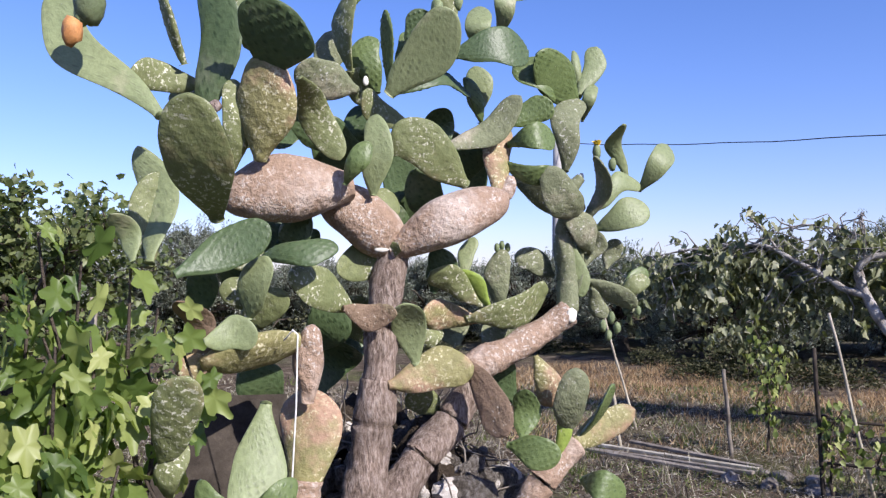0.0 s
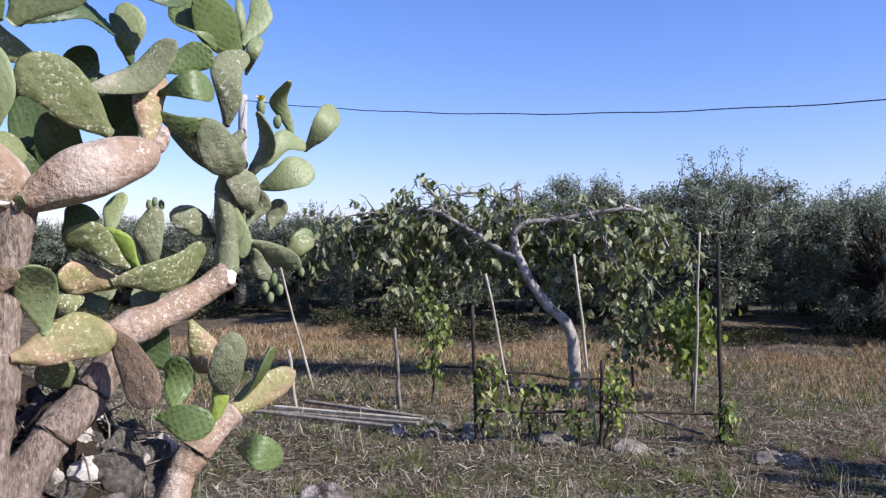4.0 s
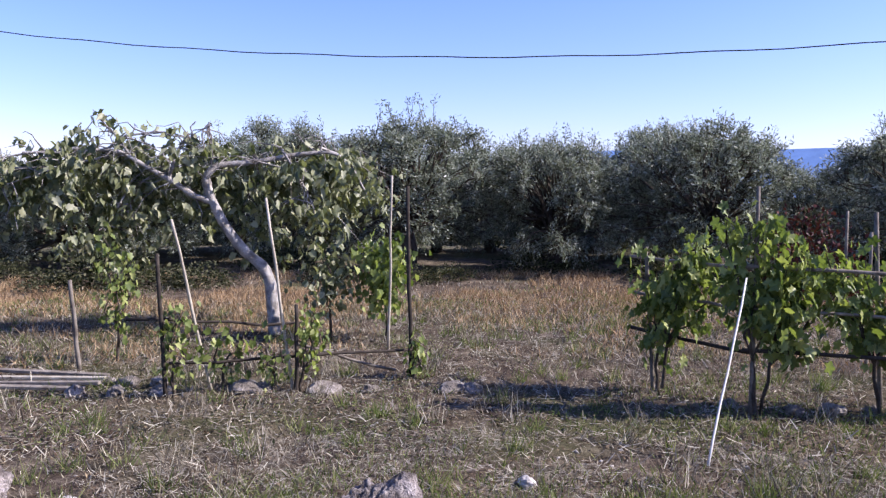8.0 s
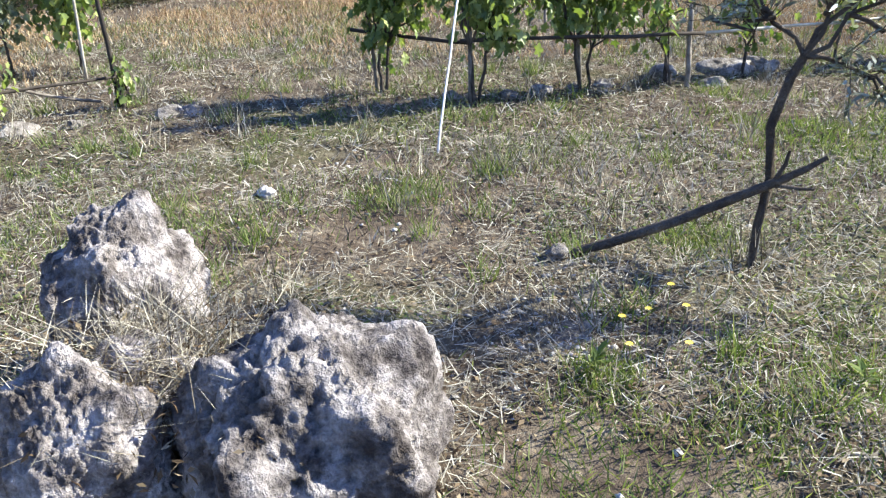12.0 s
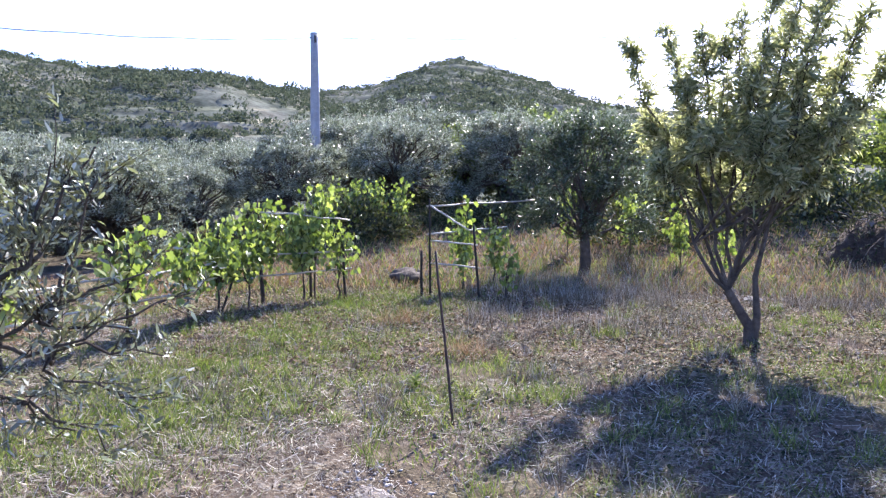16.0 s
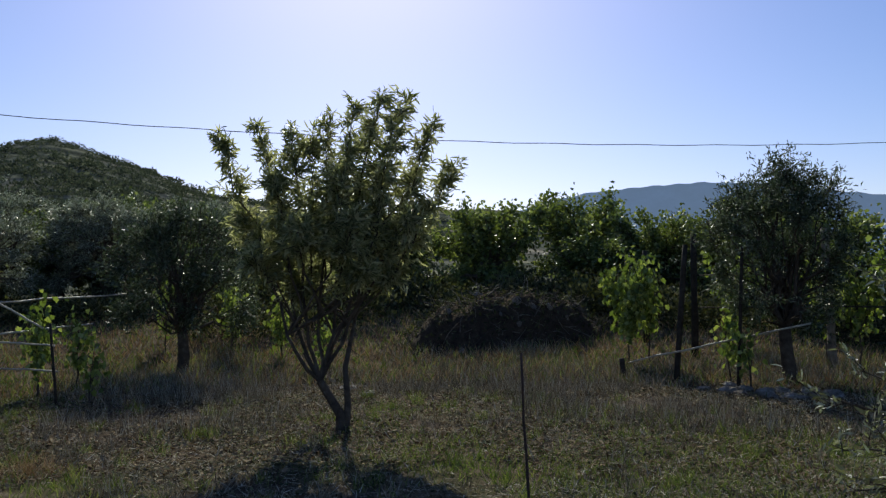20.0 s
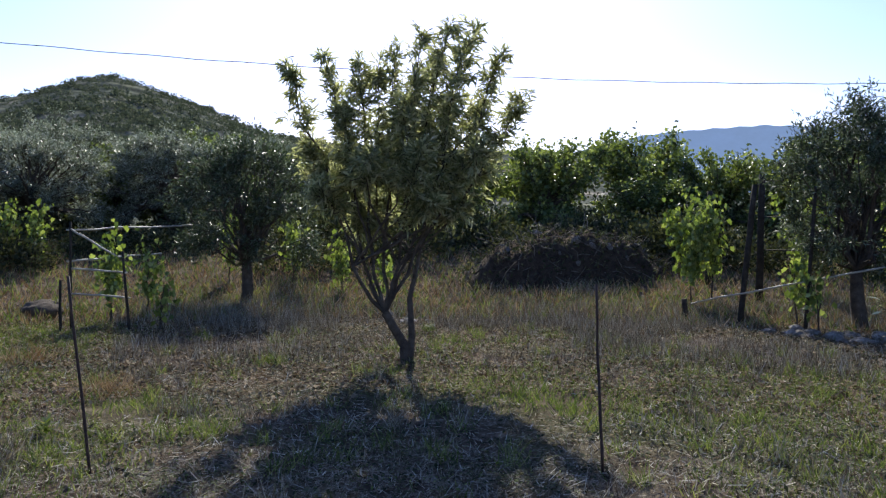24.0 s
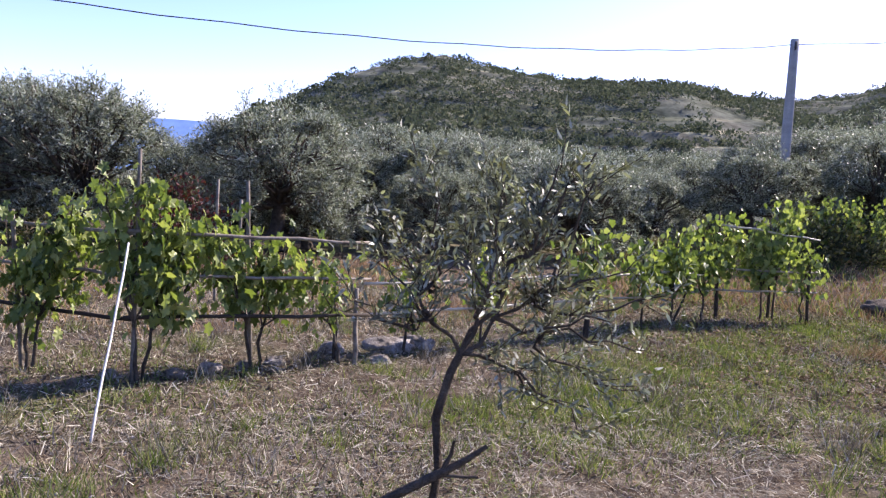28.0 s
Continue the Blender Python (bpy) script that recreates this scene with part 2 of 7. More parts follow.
M_BROAD = leaf_material("broad_leaf", (0.06, 0.08, 0.03), (0.13, 0.16, 0.06), (0.29, 0.31, 0.15), 0.45, 0.3)
# Bramble leaf, darkened to stand in for shade under the grove.
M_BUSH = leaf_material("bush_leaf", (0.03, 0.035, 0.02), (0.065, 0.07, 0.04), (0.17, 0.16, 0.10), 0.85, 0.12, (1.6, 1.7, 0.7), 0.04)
M_SCRUB = leaf_material("scrub_leaf", (0.045, 0.058, 0.04), (0.08, 0.095, 0.065), (0.15, 0.16, 0.12), 0.9, 0.25, (1.2, 1.2, 1.0), 0.0)
M_RED = leaf_material("red_leaf", (0.04, 0.012, 0.012), (0.085, 0.02, 0.018), (0.14, 0.04, 0.028), 0.6, 0.12)
M_STRAW = leaf_material("dry_straw", (0.095, 0.075, 0.057), (0.24, 0.20, 0.152), (0.53, 0.48, 0.395), 0.9, 0.05, (1.1, 1.0, 0.8), 0.04)
M_RUST = leaf_material("dry_orange_grass", (0.185, 0.105, 0.055), (0.39, 0.255, 0.145), (0.61, 0.465, 0.30), 0.9, 0.12, (1.1, 1.0, 0.8), 0.04)
M_GRASS = leaf_material("green_grass", (0.06, 0.09, 0.025), (0.13, 0.165, 0.055), (0.30, 0.30, 0.14), 0.8, 0.25, (1.6, 1.7, 0.7), 0.06)
M_BARK = rough_material("bark", ((0.3, (0.05, 0.04, 0.032)), (0.6, (0.11, 0.09, 0.07)), (0.8, (0.17, 0.15, 0.12))), 9, 0.9, 0.8, 0.02)
M_FIGBARK = rough_material("pale_bark", ((0.3, (0.15, 0.13, 0.11)), (0.5, (0.34, 0.315, 0.285)), (0.72, (0.54, 0.52, 0.49))), 8, 0.85, 0.8, 0.015)
M_WOOD = rough_material("weathered_wood", ((0.3, (0.12, 0.10, 0.08)), (0.6, (0.25, 0.22, 0.18)), (0.8, (0.36, 0.32, 0.27))), 12, 0.85, 0.4, 0.004, 80)
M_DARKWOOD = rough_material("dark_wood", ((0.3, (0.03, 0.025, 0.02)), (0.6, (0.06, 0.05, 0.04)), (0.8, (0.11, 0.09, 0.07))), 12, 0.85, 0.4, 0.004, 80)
M_CANE = rough_material("pale_cane", ((0.3, (0.30, 0.26, 0.19)), (0.6, (0.48, 0.43, 0.33)), (0.8, (0.60, 0.56, 0.45))), 6, 0.6, 0.2, 0.002, 40)
M_WHITECANE = rough_material("bleached_cane", ((0.3, (0.62, 0.58, 0.50)), (0.7, (0.80, 0.77, 0.70))), 6, 0.5, 0.1, 0.002, 40)
M_IRON = rough_material("rusty_iron", ((0.35, (0.03, 0.02, 0.017)), (0.65, (0.07, 0.04, 0.03))), 30, 0.7, 0.3, 0.001)
M_CONCRETE = rough_material("concrete", ((0.3, (0.28, 0.27, 0.26)), (0.7, (0.40, 0.39, 0.37))), 4, 0.9, 0.3, 0.004)
M_WIRE = rough_material("wire_black", ((0.3, (0.03, 0.03, 0.03)), (0.7, (0.05, 0.05, 0.05))), 4, 0.6, 0.1, 0.001)
M_ROCK = rough_material("limestone", ((0.30, (0.085, 0.07, 0.055)), (0.5, (0.25, 0.22, 0.185)), (0.72, (0.46, 0.425, 0.38))), 5, 0.9, 0.9, 0.03, 45, 0.35)
M_PEBBLE = rough_material("pebble", ((0.3, (0.30, 0.27, 0.23)), (0.7, (0.62, 0.58, 0.52))), 8, 0.9, 0.4, 0.005)

# ---- ground, one sheet out to the hills ----
def smooth01(x):
    x = np.clip(x, 0, 1)
    return x * x * (3 - 2 * x)


def wave(x, y, k, p):
    return np.sin(x * k + 1.7 * p) * np.cos(y * k * 1.13 - 0.9 * p) + 0.6 * np.sin((x + y) * k * 1.9 + p) * np.cos((x - y) * k * 1.6 + 2.1 * p)


# Skyline of the hills: bearing and elevation in degrees.
SKYLINE_AZ = (66, 70, 74.3, 77.3, 80.3, 84.1, 87.6, 91.2, 95.9, 99.7, 102.5, 104.2, 107.2, 110.4, 113.3, 115.1, 117.5, 120.1, 122.3, 125.5, 127.9, 130.5, 136, 142, 146, 149, 153, 160, 170)
SKYLINE_EL = (0.3, 1.2, 5.0, 6.2, 7.75, 8.9, 9.35, 8.75, 8.2, 8.45, 8.55, 8.25, 7.55, 7.1, 7.2, 7.75, 8.72, 9.25, 8.81, 7.9, 6.9, 6.1, 5.3, 5.0, 5.3, 5.35, 5.0, 3.5, 0.3)


def height(x, y):
    r = np.hypot(x, y) + 1e-6
    az = np.degrees(np.arctan2(x, y))
    z = 0.018 * wave(x, y, 2.1, 1) + 0.012 * wave(x, y, 6.3, 2)
    sector = smooth01((az - 100) / 14) * smooth01((178 - az) / 12)
    z = z + sector * 1.0 * smooth01((r - 13.5) / 10) * smooth01((400 - r) / 60)
    z = z + 0.15 * smooth01((r - 14.5) / 2) * smooth01((80 - az) / 20) * smooth01((az - 5) / 10)
    el = np.interp(az, SKYLINE_AZ, SKYLINE_EL) - 0.3
    rc = 250 + 80 * smooth01((az - 103) / 12) + 320 * smooth01((az - 132) / 8)
    crest = np.tan(np.radians(el)) * rc
    rise = smooth01((r - 70) / (rc - 70)) * 0.55 + 0.45 * np.clip((r - 70) / (rc - 70), 0, 1)
    fall = 1 - smooth01((r - rc) / (0.9 * rc))
    hill = crest * np.where(r < rc, rise, fall)
    stepz = 3.2
    q = hill / stepz
    terr = (np.floor(q) + smooth01((q - np.floor(q) - 0.62) / 0.38)) * stepz
    patch = smooth01((wave(x, y, 0.013, 3) + 0.9) / 0.8)
    hill = np.where(hill > 4, hill + (terr - hill) * patch * 0.95, hill)
    hill = hill + smooth01((r - 90) / 60) * smooth01(hill / 10) * (0.8 * wave(x, y, 0.045, 4) + 0.5 * wave(x, y, 0.12, 5))
    return z + hill


def ground_z(x, y):
    return float(height(np.array([x]), np.array([y]))[0])


radii = np.concatenate([np.arange(0.3, 16, 0.16), np.geomspace(16, 60, 50)[1:], np.geomspace(60, 420, 130)[1:], np.geomspace(420, 4500, 30)[1:]])
azs = np.concatenate([np.linspace(-30, 190, 700, endpoint=False), np.linspace(190, 330, 90, endpoint=False)])
A, R = np.meshgrid(np.radians(azs), radii)
gx, gy = (R * np.sin(A)).ravel(), (R * np.cos(A)).ravel()
gv = np.stack([gx, gy, height(gx, gy)], 1)
na, nr = len(azs), len(radii)
ii, kk = np.arange(nr - 1)[:, None] * na, np.arange(na)[None]
gf = np.stack([ii + kk, ii + na + kk, ii + na + (kk + 1) % na, ii + (kk + 1) % na], -1).reshape(-1, 4)
gv = np.concatenate([gv, [[0, 0, 0]]])
fan = np.stack([np.arange(na), (np.arange(na) + 1) % na, np.full(na, len(gv) - 1)], 1)


def ground_material():
    m, nd, lk, b = material("dry_field", 1.0)
    b.inputs["Specular IOR Level"].default_value = 0.0
    big, mid, fine = noise_tex(nd, lk, 0.45, 4), noise_tex(nd, lk, 3.5, 6, 0.7), noise_tex(nd, lk, 45, 4, 0.8)
    soil = ramp(nd, (0.28, (0.048, 0.036, 0.027)), (0.5, (0.108, 0.083, 0.060)), (0.72, (0.25, 0.205, 0.145)))
    lk.new(mid.outputs[0], soil.inputs[0])
    green = ramp(nd, (0.50, (0, 0, 0)), (0.66, (1, 1, 1)))
    lk.new(big.outputs[0], green.inputs[0])
    gm = nd.new("ShaderNodeMath")
    gm.operation = "MULTIPLY"
    gm.inputs[1].default_value = 0.55
    lk.new(green.outputs[0], gm.inputs[0])
    near = mixc(nd, lk, gm.outputs[0], soil.outputs[0], (0.09, 0.11, 0.035))
    fr = ramp(nd, (0.3, (0.55,) * 3), (0.7, (1.35,) * 3))
    lk.new(fine.outputs[0], fr.inputs[0])
    near = mixc(nd, lk, 1.0, near, fr.outputs[0], "MULTIPLY")
    far_n, far_f = noise_tex(nd, lk, 0.035, 5, 0.65), noise_tex(nd, lk, 0.35, 4, 0.7)
    scrub = ramp(nd, (0.36, (0.075, 0.084, 0.062)), (0.52, (0.125, 0.13, 0.098)), (0.70, (0.23, 0.21, 0.165)))
    lk.new(far_n.outputs[0], scrub.inputs[0])
    sf = ramp(nd, (0.35, (0.6,) * 3), (0.65, (1.25,) * 3))
    lk.new(far_f.outputs[0], sf.inputs[0])
    far = mixc(nd, lk, 1.0, scrub.outputs[0], sf.outputs[0], "MULTIPLY")
    sep = nd.new("ShaderNodeSeparateXYZ")
    tcz = nd.new("ShaderNodeTexCoord")
    lk.new(tcz.outputs["Object"], sep.inputs[0])
    wob = nd.new("ShaderNodeMath")
    wob.operation = "MULTIPLY_ADD"
    wob.inputs[1].default_value = 9.0
    soft_n = noise_tex(nd, lk, 0.02, 1, 0.4)
    lk.new(soft_n.outputs[0], wob.inputs[0]), lk.new(sep.outputs["Z"], wob.inputs[2])
    zz = nd.new("ShaderNodeMath")
    zz.operation = "MULTIPLY"
    zz.inputs[1].default_value = 2.0
    lk.new(wob.outputs[0], zz.inputs[0])
    sn = nd.new("ShaderNodeMath")
    sn.operation = "SINE"
    lk.new(zz.outputs[0], sn.inputs[0])
    bands = ramp(nd, (0.12, (0.72,) * 3), (0.40, (1.0,) * 3), (0.72, (1.0,) * 3), (0.92, (1.8, 1.7, 1.5)))
    mrz = nd.new("ShaderNodeMapRange")
    mrz.inputs[1].default_value = -1
    lk.new(sn.outputs[0], mrz.inputs[0]), lk.new(mrz.outputs[0], bands.inputs[0])
    far_m = noise_tex(nd, lk, 0.06, 4, 0.7)
    bm_r = ramp(nd, (0.44, (0, 0, 0)), (0.56, (1, 1, 1)))
    lk.new(far_m.outputs[0], bm_r.inputs[0])
    far = mixc(nd, lk, bm_r.outputs[0], far, mixc(nd, lk, 1.0, far, bands.outputs[0], "MULTIPLY"))
    tc = nd.new("ShaderNodeTexCoord")
    ln = nd.new("ShaderNodeVectorMath")
    ln.operation = "LENGTH"
    lk.new(tc.outputs["Object"], ln.inputs[0])
    mr = nd.new("ShaderNodeMapRange")
    mr.inputs[1].default_value, mr.inputs[2].default_value = 17, 34
    lk.new(ln.outputs["Value"], mr.inputs[0])
    lk.new(mixc(nd, lk, mr.outputs[0], near, far), b.inputs["Base Color"])
    ad = nd.new("ShaderNodeMath")
    lk.new(mid.outputs[0], ad.inputs[0]), lk.new(fine.outputs[0], ad.inputs[1])
    bump(nd, lk, b, ad.outputs[0], 0.7, 0.03)
    return m


M_GROUND = ground_material()
ground = put("ground", mesh_np("ground", gv, [gf, fan], M_GROUND, True))
tagged(ground, "dry field of mown straw and patchy green grass rising to hills", "ground", kind="structure")


def distant_ridge(name, az0, az1, r, elev, colour, label, glow=0.0):
    # Air haze is put into the ridge's colour; glow makes it paler still.
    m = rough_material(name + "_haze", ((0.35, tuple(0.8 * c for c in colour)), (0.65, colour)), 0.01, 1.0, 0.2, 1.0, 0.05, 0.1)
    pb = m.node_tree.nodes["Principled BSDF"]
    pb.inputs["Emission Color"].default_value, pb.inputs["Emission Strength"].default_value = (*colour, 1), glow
    az = np.linspace(az0, az1, 120)
    top = np.tan(np.radians(elev(az))) * r
    a = np.radians(az)
    rows = []
    for k in np.linspace(0, 1, 8):
        rr = r - 300 * (1 - k)
        rows.append(np.stack([rr * np.sin(a), rr * np.cos(a), top * k ** 1.3 - 20 * (1 - k)], 1))
    n = len(az)
    i, k = np.arange(7)[:, None] * n, np.arange(n - 1)[None]
    f = np.stack([i + k, i + k + 1, i + n + k + 1, i + n + k], -1).reshape(-1, 4)
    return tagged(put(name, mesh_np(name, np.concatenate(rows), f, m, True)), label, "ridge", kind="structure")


# Haze-blue colours; the first ridge also emits to stand in for hazy air.
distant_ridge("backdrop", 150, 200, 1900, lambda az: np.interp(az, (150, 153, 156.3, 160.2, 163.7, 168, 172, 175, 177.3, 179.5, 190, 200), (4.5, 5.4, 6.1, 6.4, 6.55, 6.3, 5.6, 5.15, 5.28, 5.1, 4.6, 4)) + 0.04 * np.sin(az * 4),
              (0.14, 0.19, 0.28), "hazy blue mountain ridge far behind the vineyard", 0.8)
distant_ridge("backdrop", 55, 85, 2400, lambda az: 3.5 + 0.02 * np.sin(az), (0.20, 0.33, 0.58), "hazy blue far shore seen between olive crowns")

# ---- trees ----
def bend_path(a, b, steps, wob, g, lift=0.0):
    a, b = np.asarray(a, float), np.asarray(b, float)
    k = np.linspace(0, 1, steps + 1)[:, None]
    p = a * (1 - k) + b * k
    p[:, 2] += lift * np.sin(np.pi * k[:, 0])
    p[1:-1] += g.normal(0, wob, (steps - 1, 3))
    return p


def grow(g, base, fork, tips, r0, twigs, twig_len, up=0.5, wob=0.06):
    """Trunk to the fork, limbs to the tips, twigs round the limbs. Returns tubes and twig runs (start, direction, length)."""
    runs = [(bend_path(base, fork, 5, wob * 0.5, g), np.linspace(r0, r0 * 0.72, 6) * np.array([1.25, 1.05, 1, 1, 1, 1]))]
    tw = []
    for tip in tips:
        limb = bend_path(fork, tip, 7, wob, g, 0.05)
        runs.append((limb, np.linspace(r0 * 0.5, r0 * 0.07, 8)))
        axis = unit(np.asarray(tip) - np.asarray(fork))
        for _ in range(twigs):
            k = g.uniform(0.25, 1.0)
            f = k * 7
            i = min(int(f), 6)
            p = limb[i] + (limb[i + 1] - limb[i]) * (f - i)
            d = unit(axis * 0.5 + rand_dirs(1, g)[0] * 0.9 + np.array([0, 0, up]))
            L = twig_len * g.uniform(0.5, 1.2)
            q = bend_path(p, p + d * L, 3, L * 0.07, g)
            runs.append((q, np.linspace(r0 * 0.07, r0 * 0.02, 4)))
            tw.append((p, d, L))
    return runs, tw


def twig_leaves(g, tw, per, size, ratio, spread=0.35, droop=0.0, jitter=0.05):
    n = len(tw) * per
    P0, D0, L0 = (np.repeat(np.array([t[i] for t in tw]), per, 0) for i in range(3))
    k = g.uniform(0.1, 1.08, n)
    P = P0 + D0 * (L0 * k)[:, None] + g.normal(0, jitter, (n, 3))
    D = unit(D0 * 0.7 + rand_dirs(n, g) * (0.6 + spread) + np.array([0, 0, -droop]))
    N = unit(rand_dirs(n, g) * 0.9 + np.array([0.25, -0.25, 0.6]))
    L = size * g.uniform(0.65, 1.25, n)
    return P, D, N, L, L * ratio


def crown_tips(g, n, z0, z1, spread, lean=(0, 0), low=None):
    out = []
    for i in range(n):
        a = i * 2.399 + g.uniform(-0.4, 0.4)
        k = g.uniform(0.15, 1.0)
        rr = spread * math.sqrt(k)
        z = z0 + (z1 - z0) * (1 - 0.55 * k * k) * g.uniform(0.75, 1.05)
        if i % 3 == 2 and low is not None:
            rr, z = spread * g.uniform(0.7, 1.0), g.uniform(low, low + 0.9)
        out.append((lean[0] + rr * math.cos(a), lean[1] + rr * math.sin(a), z))
    return out


def tree_thing(name, label, category, seed, base_r, fork, tips, twigs, twig_len, per, size, ratio, leaf_mat, bark, shape, up=0.5, droop=0.0, jitter=0.05, group=""):
    g = np.random.default_rng(seed)
    runs, tw = grow(g, (0, 0, -0.05), fork, tips, base_r, twigs, twig_len, up)
    t = thing(name, (0, 0, 0), label, category, group)
    put("trunk", tubes_mesh("trunk", runs[:1], bark, 10), t)
    put("branchwork", tubes_mesh("branchwork", runs[1:], bark, 5), t)
    put("crown", leaf_mesh("crown", *twig_leaves(g, tw, per, size, ratio, 0.35, droop, jitter), leaf_mat, shape), t)
    return t


def place(t, x, y, turn=0.0, scale=1.0, dz=0.0):
    t.location = (x, y, ground_z(x, y) + dz)
    t.rotation_euler = (0, 0, radians(turn))
    t.scale = (scale,) * 3
    return t


def again(t, x, y, turn, scale=1.0, zs=1.0):
    c = copy_thing(t, pose(x, y, ground_z(x, y), 0, 0, turn))
    c.scale = (scale, scale, scale * zs)
    return c


OL = "grey-green olive tree with dense silvery crown in the grove"


def clumped_tree(name, label, seed, r0, fork, spread, z_low, z_top, clumps, twigs, per, size, ratio, leaf_mat, shoots=10, group=""):
    """Tree whose crown is a heap of separate leafy clumps on bent limbs, with shade between them and loose shoots on top."""
    g = np.random.default_rng(seed)
    fork = np.array(fork, float)
    runs = [(bend_path((0, 0, -0.08), fork, 5, 0.03, g), np.linspace(r0, r0 * 0.72, 6) * np.array([1.35, 1.08, 1, 1, 1, 1]))]
    tw = []
    lobes = g.uniform(0.72, 1.12, 9)
    for i in range(clumps):
        a, k = i * 2.399 + g.uniform(-0.3, 0.3), (i + 0.5) / clumps
        lobe = np.interp(a % (2 * np.pi), np.linspace(0, 2 * np.pi, 10), np.append(lobes, lobes[0]))
        rr = spread * math.sqrt(k) * lobe
        z = z_low + (z_top - z_low) * (0.42 + 0.58 * math.sqrt(1 - 0.95 * k)) * g.uniform(0.86, 1.04)
        if i % 3 == 2:
            rr, z = spread * lobe * g.uniform(0.6, 1.0), z_low + (z_top - z_low) * g.uniform(0.0, 0.5)
        elif i % 8 == 1:
            rr, z = spread * lobe * g.uniform(0.2, 0.6), z_low + (z_top - z_low) * g.uniform(0.3, 0.6)
        c = np.array([rr * math.cos(a), rr * math.sin(a), z])
        limb = bend_path(fork, c, 6, 0.07, g, 0.12)
        runs.append((limb, np.linspace(r0 * (0.36 if i % 5 == 0 else 0.17), r0 * 0.05, 7)))
        cr = g.uniform(0.24, 0.46)
        out = unit(c - np.array([0, 0, z_low + 0.4 * (z_top - z_low)]))
        for _ in range(twigs):
            d = unit(rand_dirs(1, g)[0] + out * 0.55 + np.array([0, 0, 0.12]))
            p = c - out * 0.12 + rand_dirs(1, g)[0] * cr * 0.25
            L = cr * g.uniform(0.6, 1.25)
            tw.append((p, d, L))
            runs.append((bend_path(p, p + d * L, 2, L * 0.06, g), np.linspace(r0 * 0.05, r0 * 0.015, 3)))
    for _ in range(shoots):
        a, rr = g.uniform(0, 6.28), spread * g.uniform(0, 0.75)
        p = np.array([rr * math.cos(a), rr * math.sin(a), z_low + (z_top - z_low) * (0.98 - 0.35 * (rr / spread) ** 2)])
        d = unit(np.array([g.normal(0, 0.25), g.normal(0, 0.25), 1.0]))
        L = g.uniform(0.25, 0.6)
        tw.append((p, d, L))
        runs.append((bend_path(p - d * 0.4, p + d * L, 3, 0.02, g), np.linspace(r0 * 0.06, r0 * 0.015, 4)))
    t = thing(name, (0, 0, 0), label, "tree", group)
    put("trunk", tubes_mesh("trunk", runs[:1], M_BARK, 10), t)
    put("branchwork", tubes_mesh("branchwork", runs[1:], M_BARK, 5), t)
    put("crown", leaf_mesh("crown", *twig_leaves(g, tw, per, size, ratio, 0.15, 0.08, 0.04), leaf_mat, DIAMOND), t)
    return t


olives = [clumped_tree("olive_tree", OL, 60 + k, 0.17, (0.12 * k - 0.15, 0.08, 0.75 + 0.08 * k), 1.65 + 0.08 * k, 0.5, 2.75 + 0.07 * k, 78, 14, 32, 0.078, 0.27, M_OLIVE, 12, "olive grove") for k in range(4)]
SPOTS = [(-40, 20, 1.1), (-35, 22, 1.1), (-22, 22, 1.1), (-14, 25, 1.1), (-6, 26, 1.0), (2, 25, 1.0), (9, 22, 0.95), (15, 20, 0.9), (20, 17.5, 0.86), (24, 18.5, 0.9), (28, 20.5, 0.98), (33.5, 19, 1.0),
         (38.5, 17.2, 1.0), (43.0, 17.0, 1.0), (47.5, 18.2, 0.97), (52.7, 17.2, 0.94), (57.5, 18.3, 0.98), (63.2, 18, 1.04), (64.5, 16.8, 1.02), (60.0, 20.5, 1.0), (73.5, 20, 0.98), (75.8, 17.8, 0.98)]
SPOTS = SPOTS[:9] + SPOTS[9::2]
for n, (az, d, s) in enumerate(SPOTS):
    x, y = d * math.sin(radians(az)), d * math.cos(radians(az))
    if n < 4:
        place(olives[n], x, y, n * 77, s)
    else:
        again(olives[n % 4], x, y, n * 71, s * (1.0, 1.1, 1.05, 1.14)[n % 4], (1.0, 0.9, 0.97, 0.88)[n % 4] * (0.86 if az < 30 else 1.04))
for n in range(32):
    az, d = -32 + n * 3.5, 22.5 + 1.5 * math.sin(n * 2.3)
    if az < 16:
        d += 4
    if 65 < az < 75:
        continue
    again(olives[(n * 3 + 1) % 4], d * math.sin(radians(az)), d * math.cos(radians(az)), n * 53, 1.0, (0.95 if az > 30 else 0.80) + 0.05 * math.sin(n * 1.7))
g = np.random.default_rng(5)
for row, d in enumerate((19.5, 23.0, 27.5, 33.0, 40.0)):
    az = 78.0 + row * 1.7
    while az < 124 + row * 5:
        x, y = d * math.sin(radians(az)), d * math.cos(radians(az))
        if not (row == 0 and az > 97):
            zs = 0.84 + 0.11 * row / 2 if az < 103 else 0.80 + 0.05 * row
            again(olives[g.integers(4)], x + g.normal(0, 0.4), y + g.normal(0, 0.4), g.uniform(0, 360), (0.9 + 0.06 * row) * g.uniform(0.88, 1.2), zs)
        az += 8.2 * 20 / d

again(olives[1], 27 * math.sin(radians(69.5)), 27 * math.cos(radians(69.5)), 40, 0.9, 0.95)

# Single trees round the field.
# The first tree's shade is put into its leaf colour, M_OLIVE_DK.
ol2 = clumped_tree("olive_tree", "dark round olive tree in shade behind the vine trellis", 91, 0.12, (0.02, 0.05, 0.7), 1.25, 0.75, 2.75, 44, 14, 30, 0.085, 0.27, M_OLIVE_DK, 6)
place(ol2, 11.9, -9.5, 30)
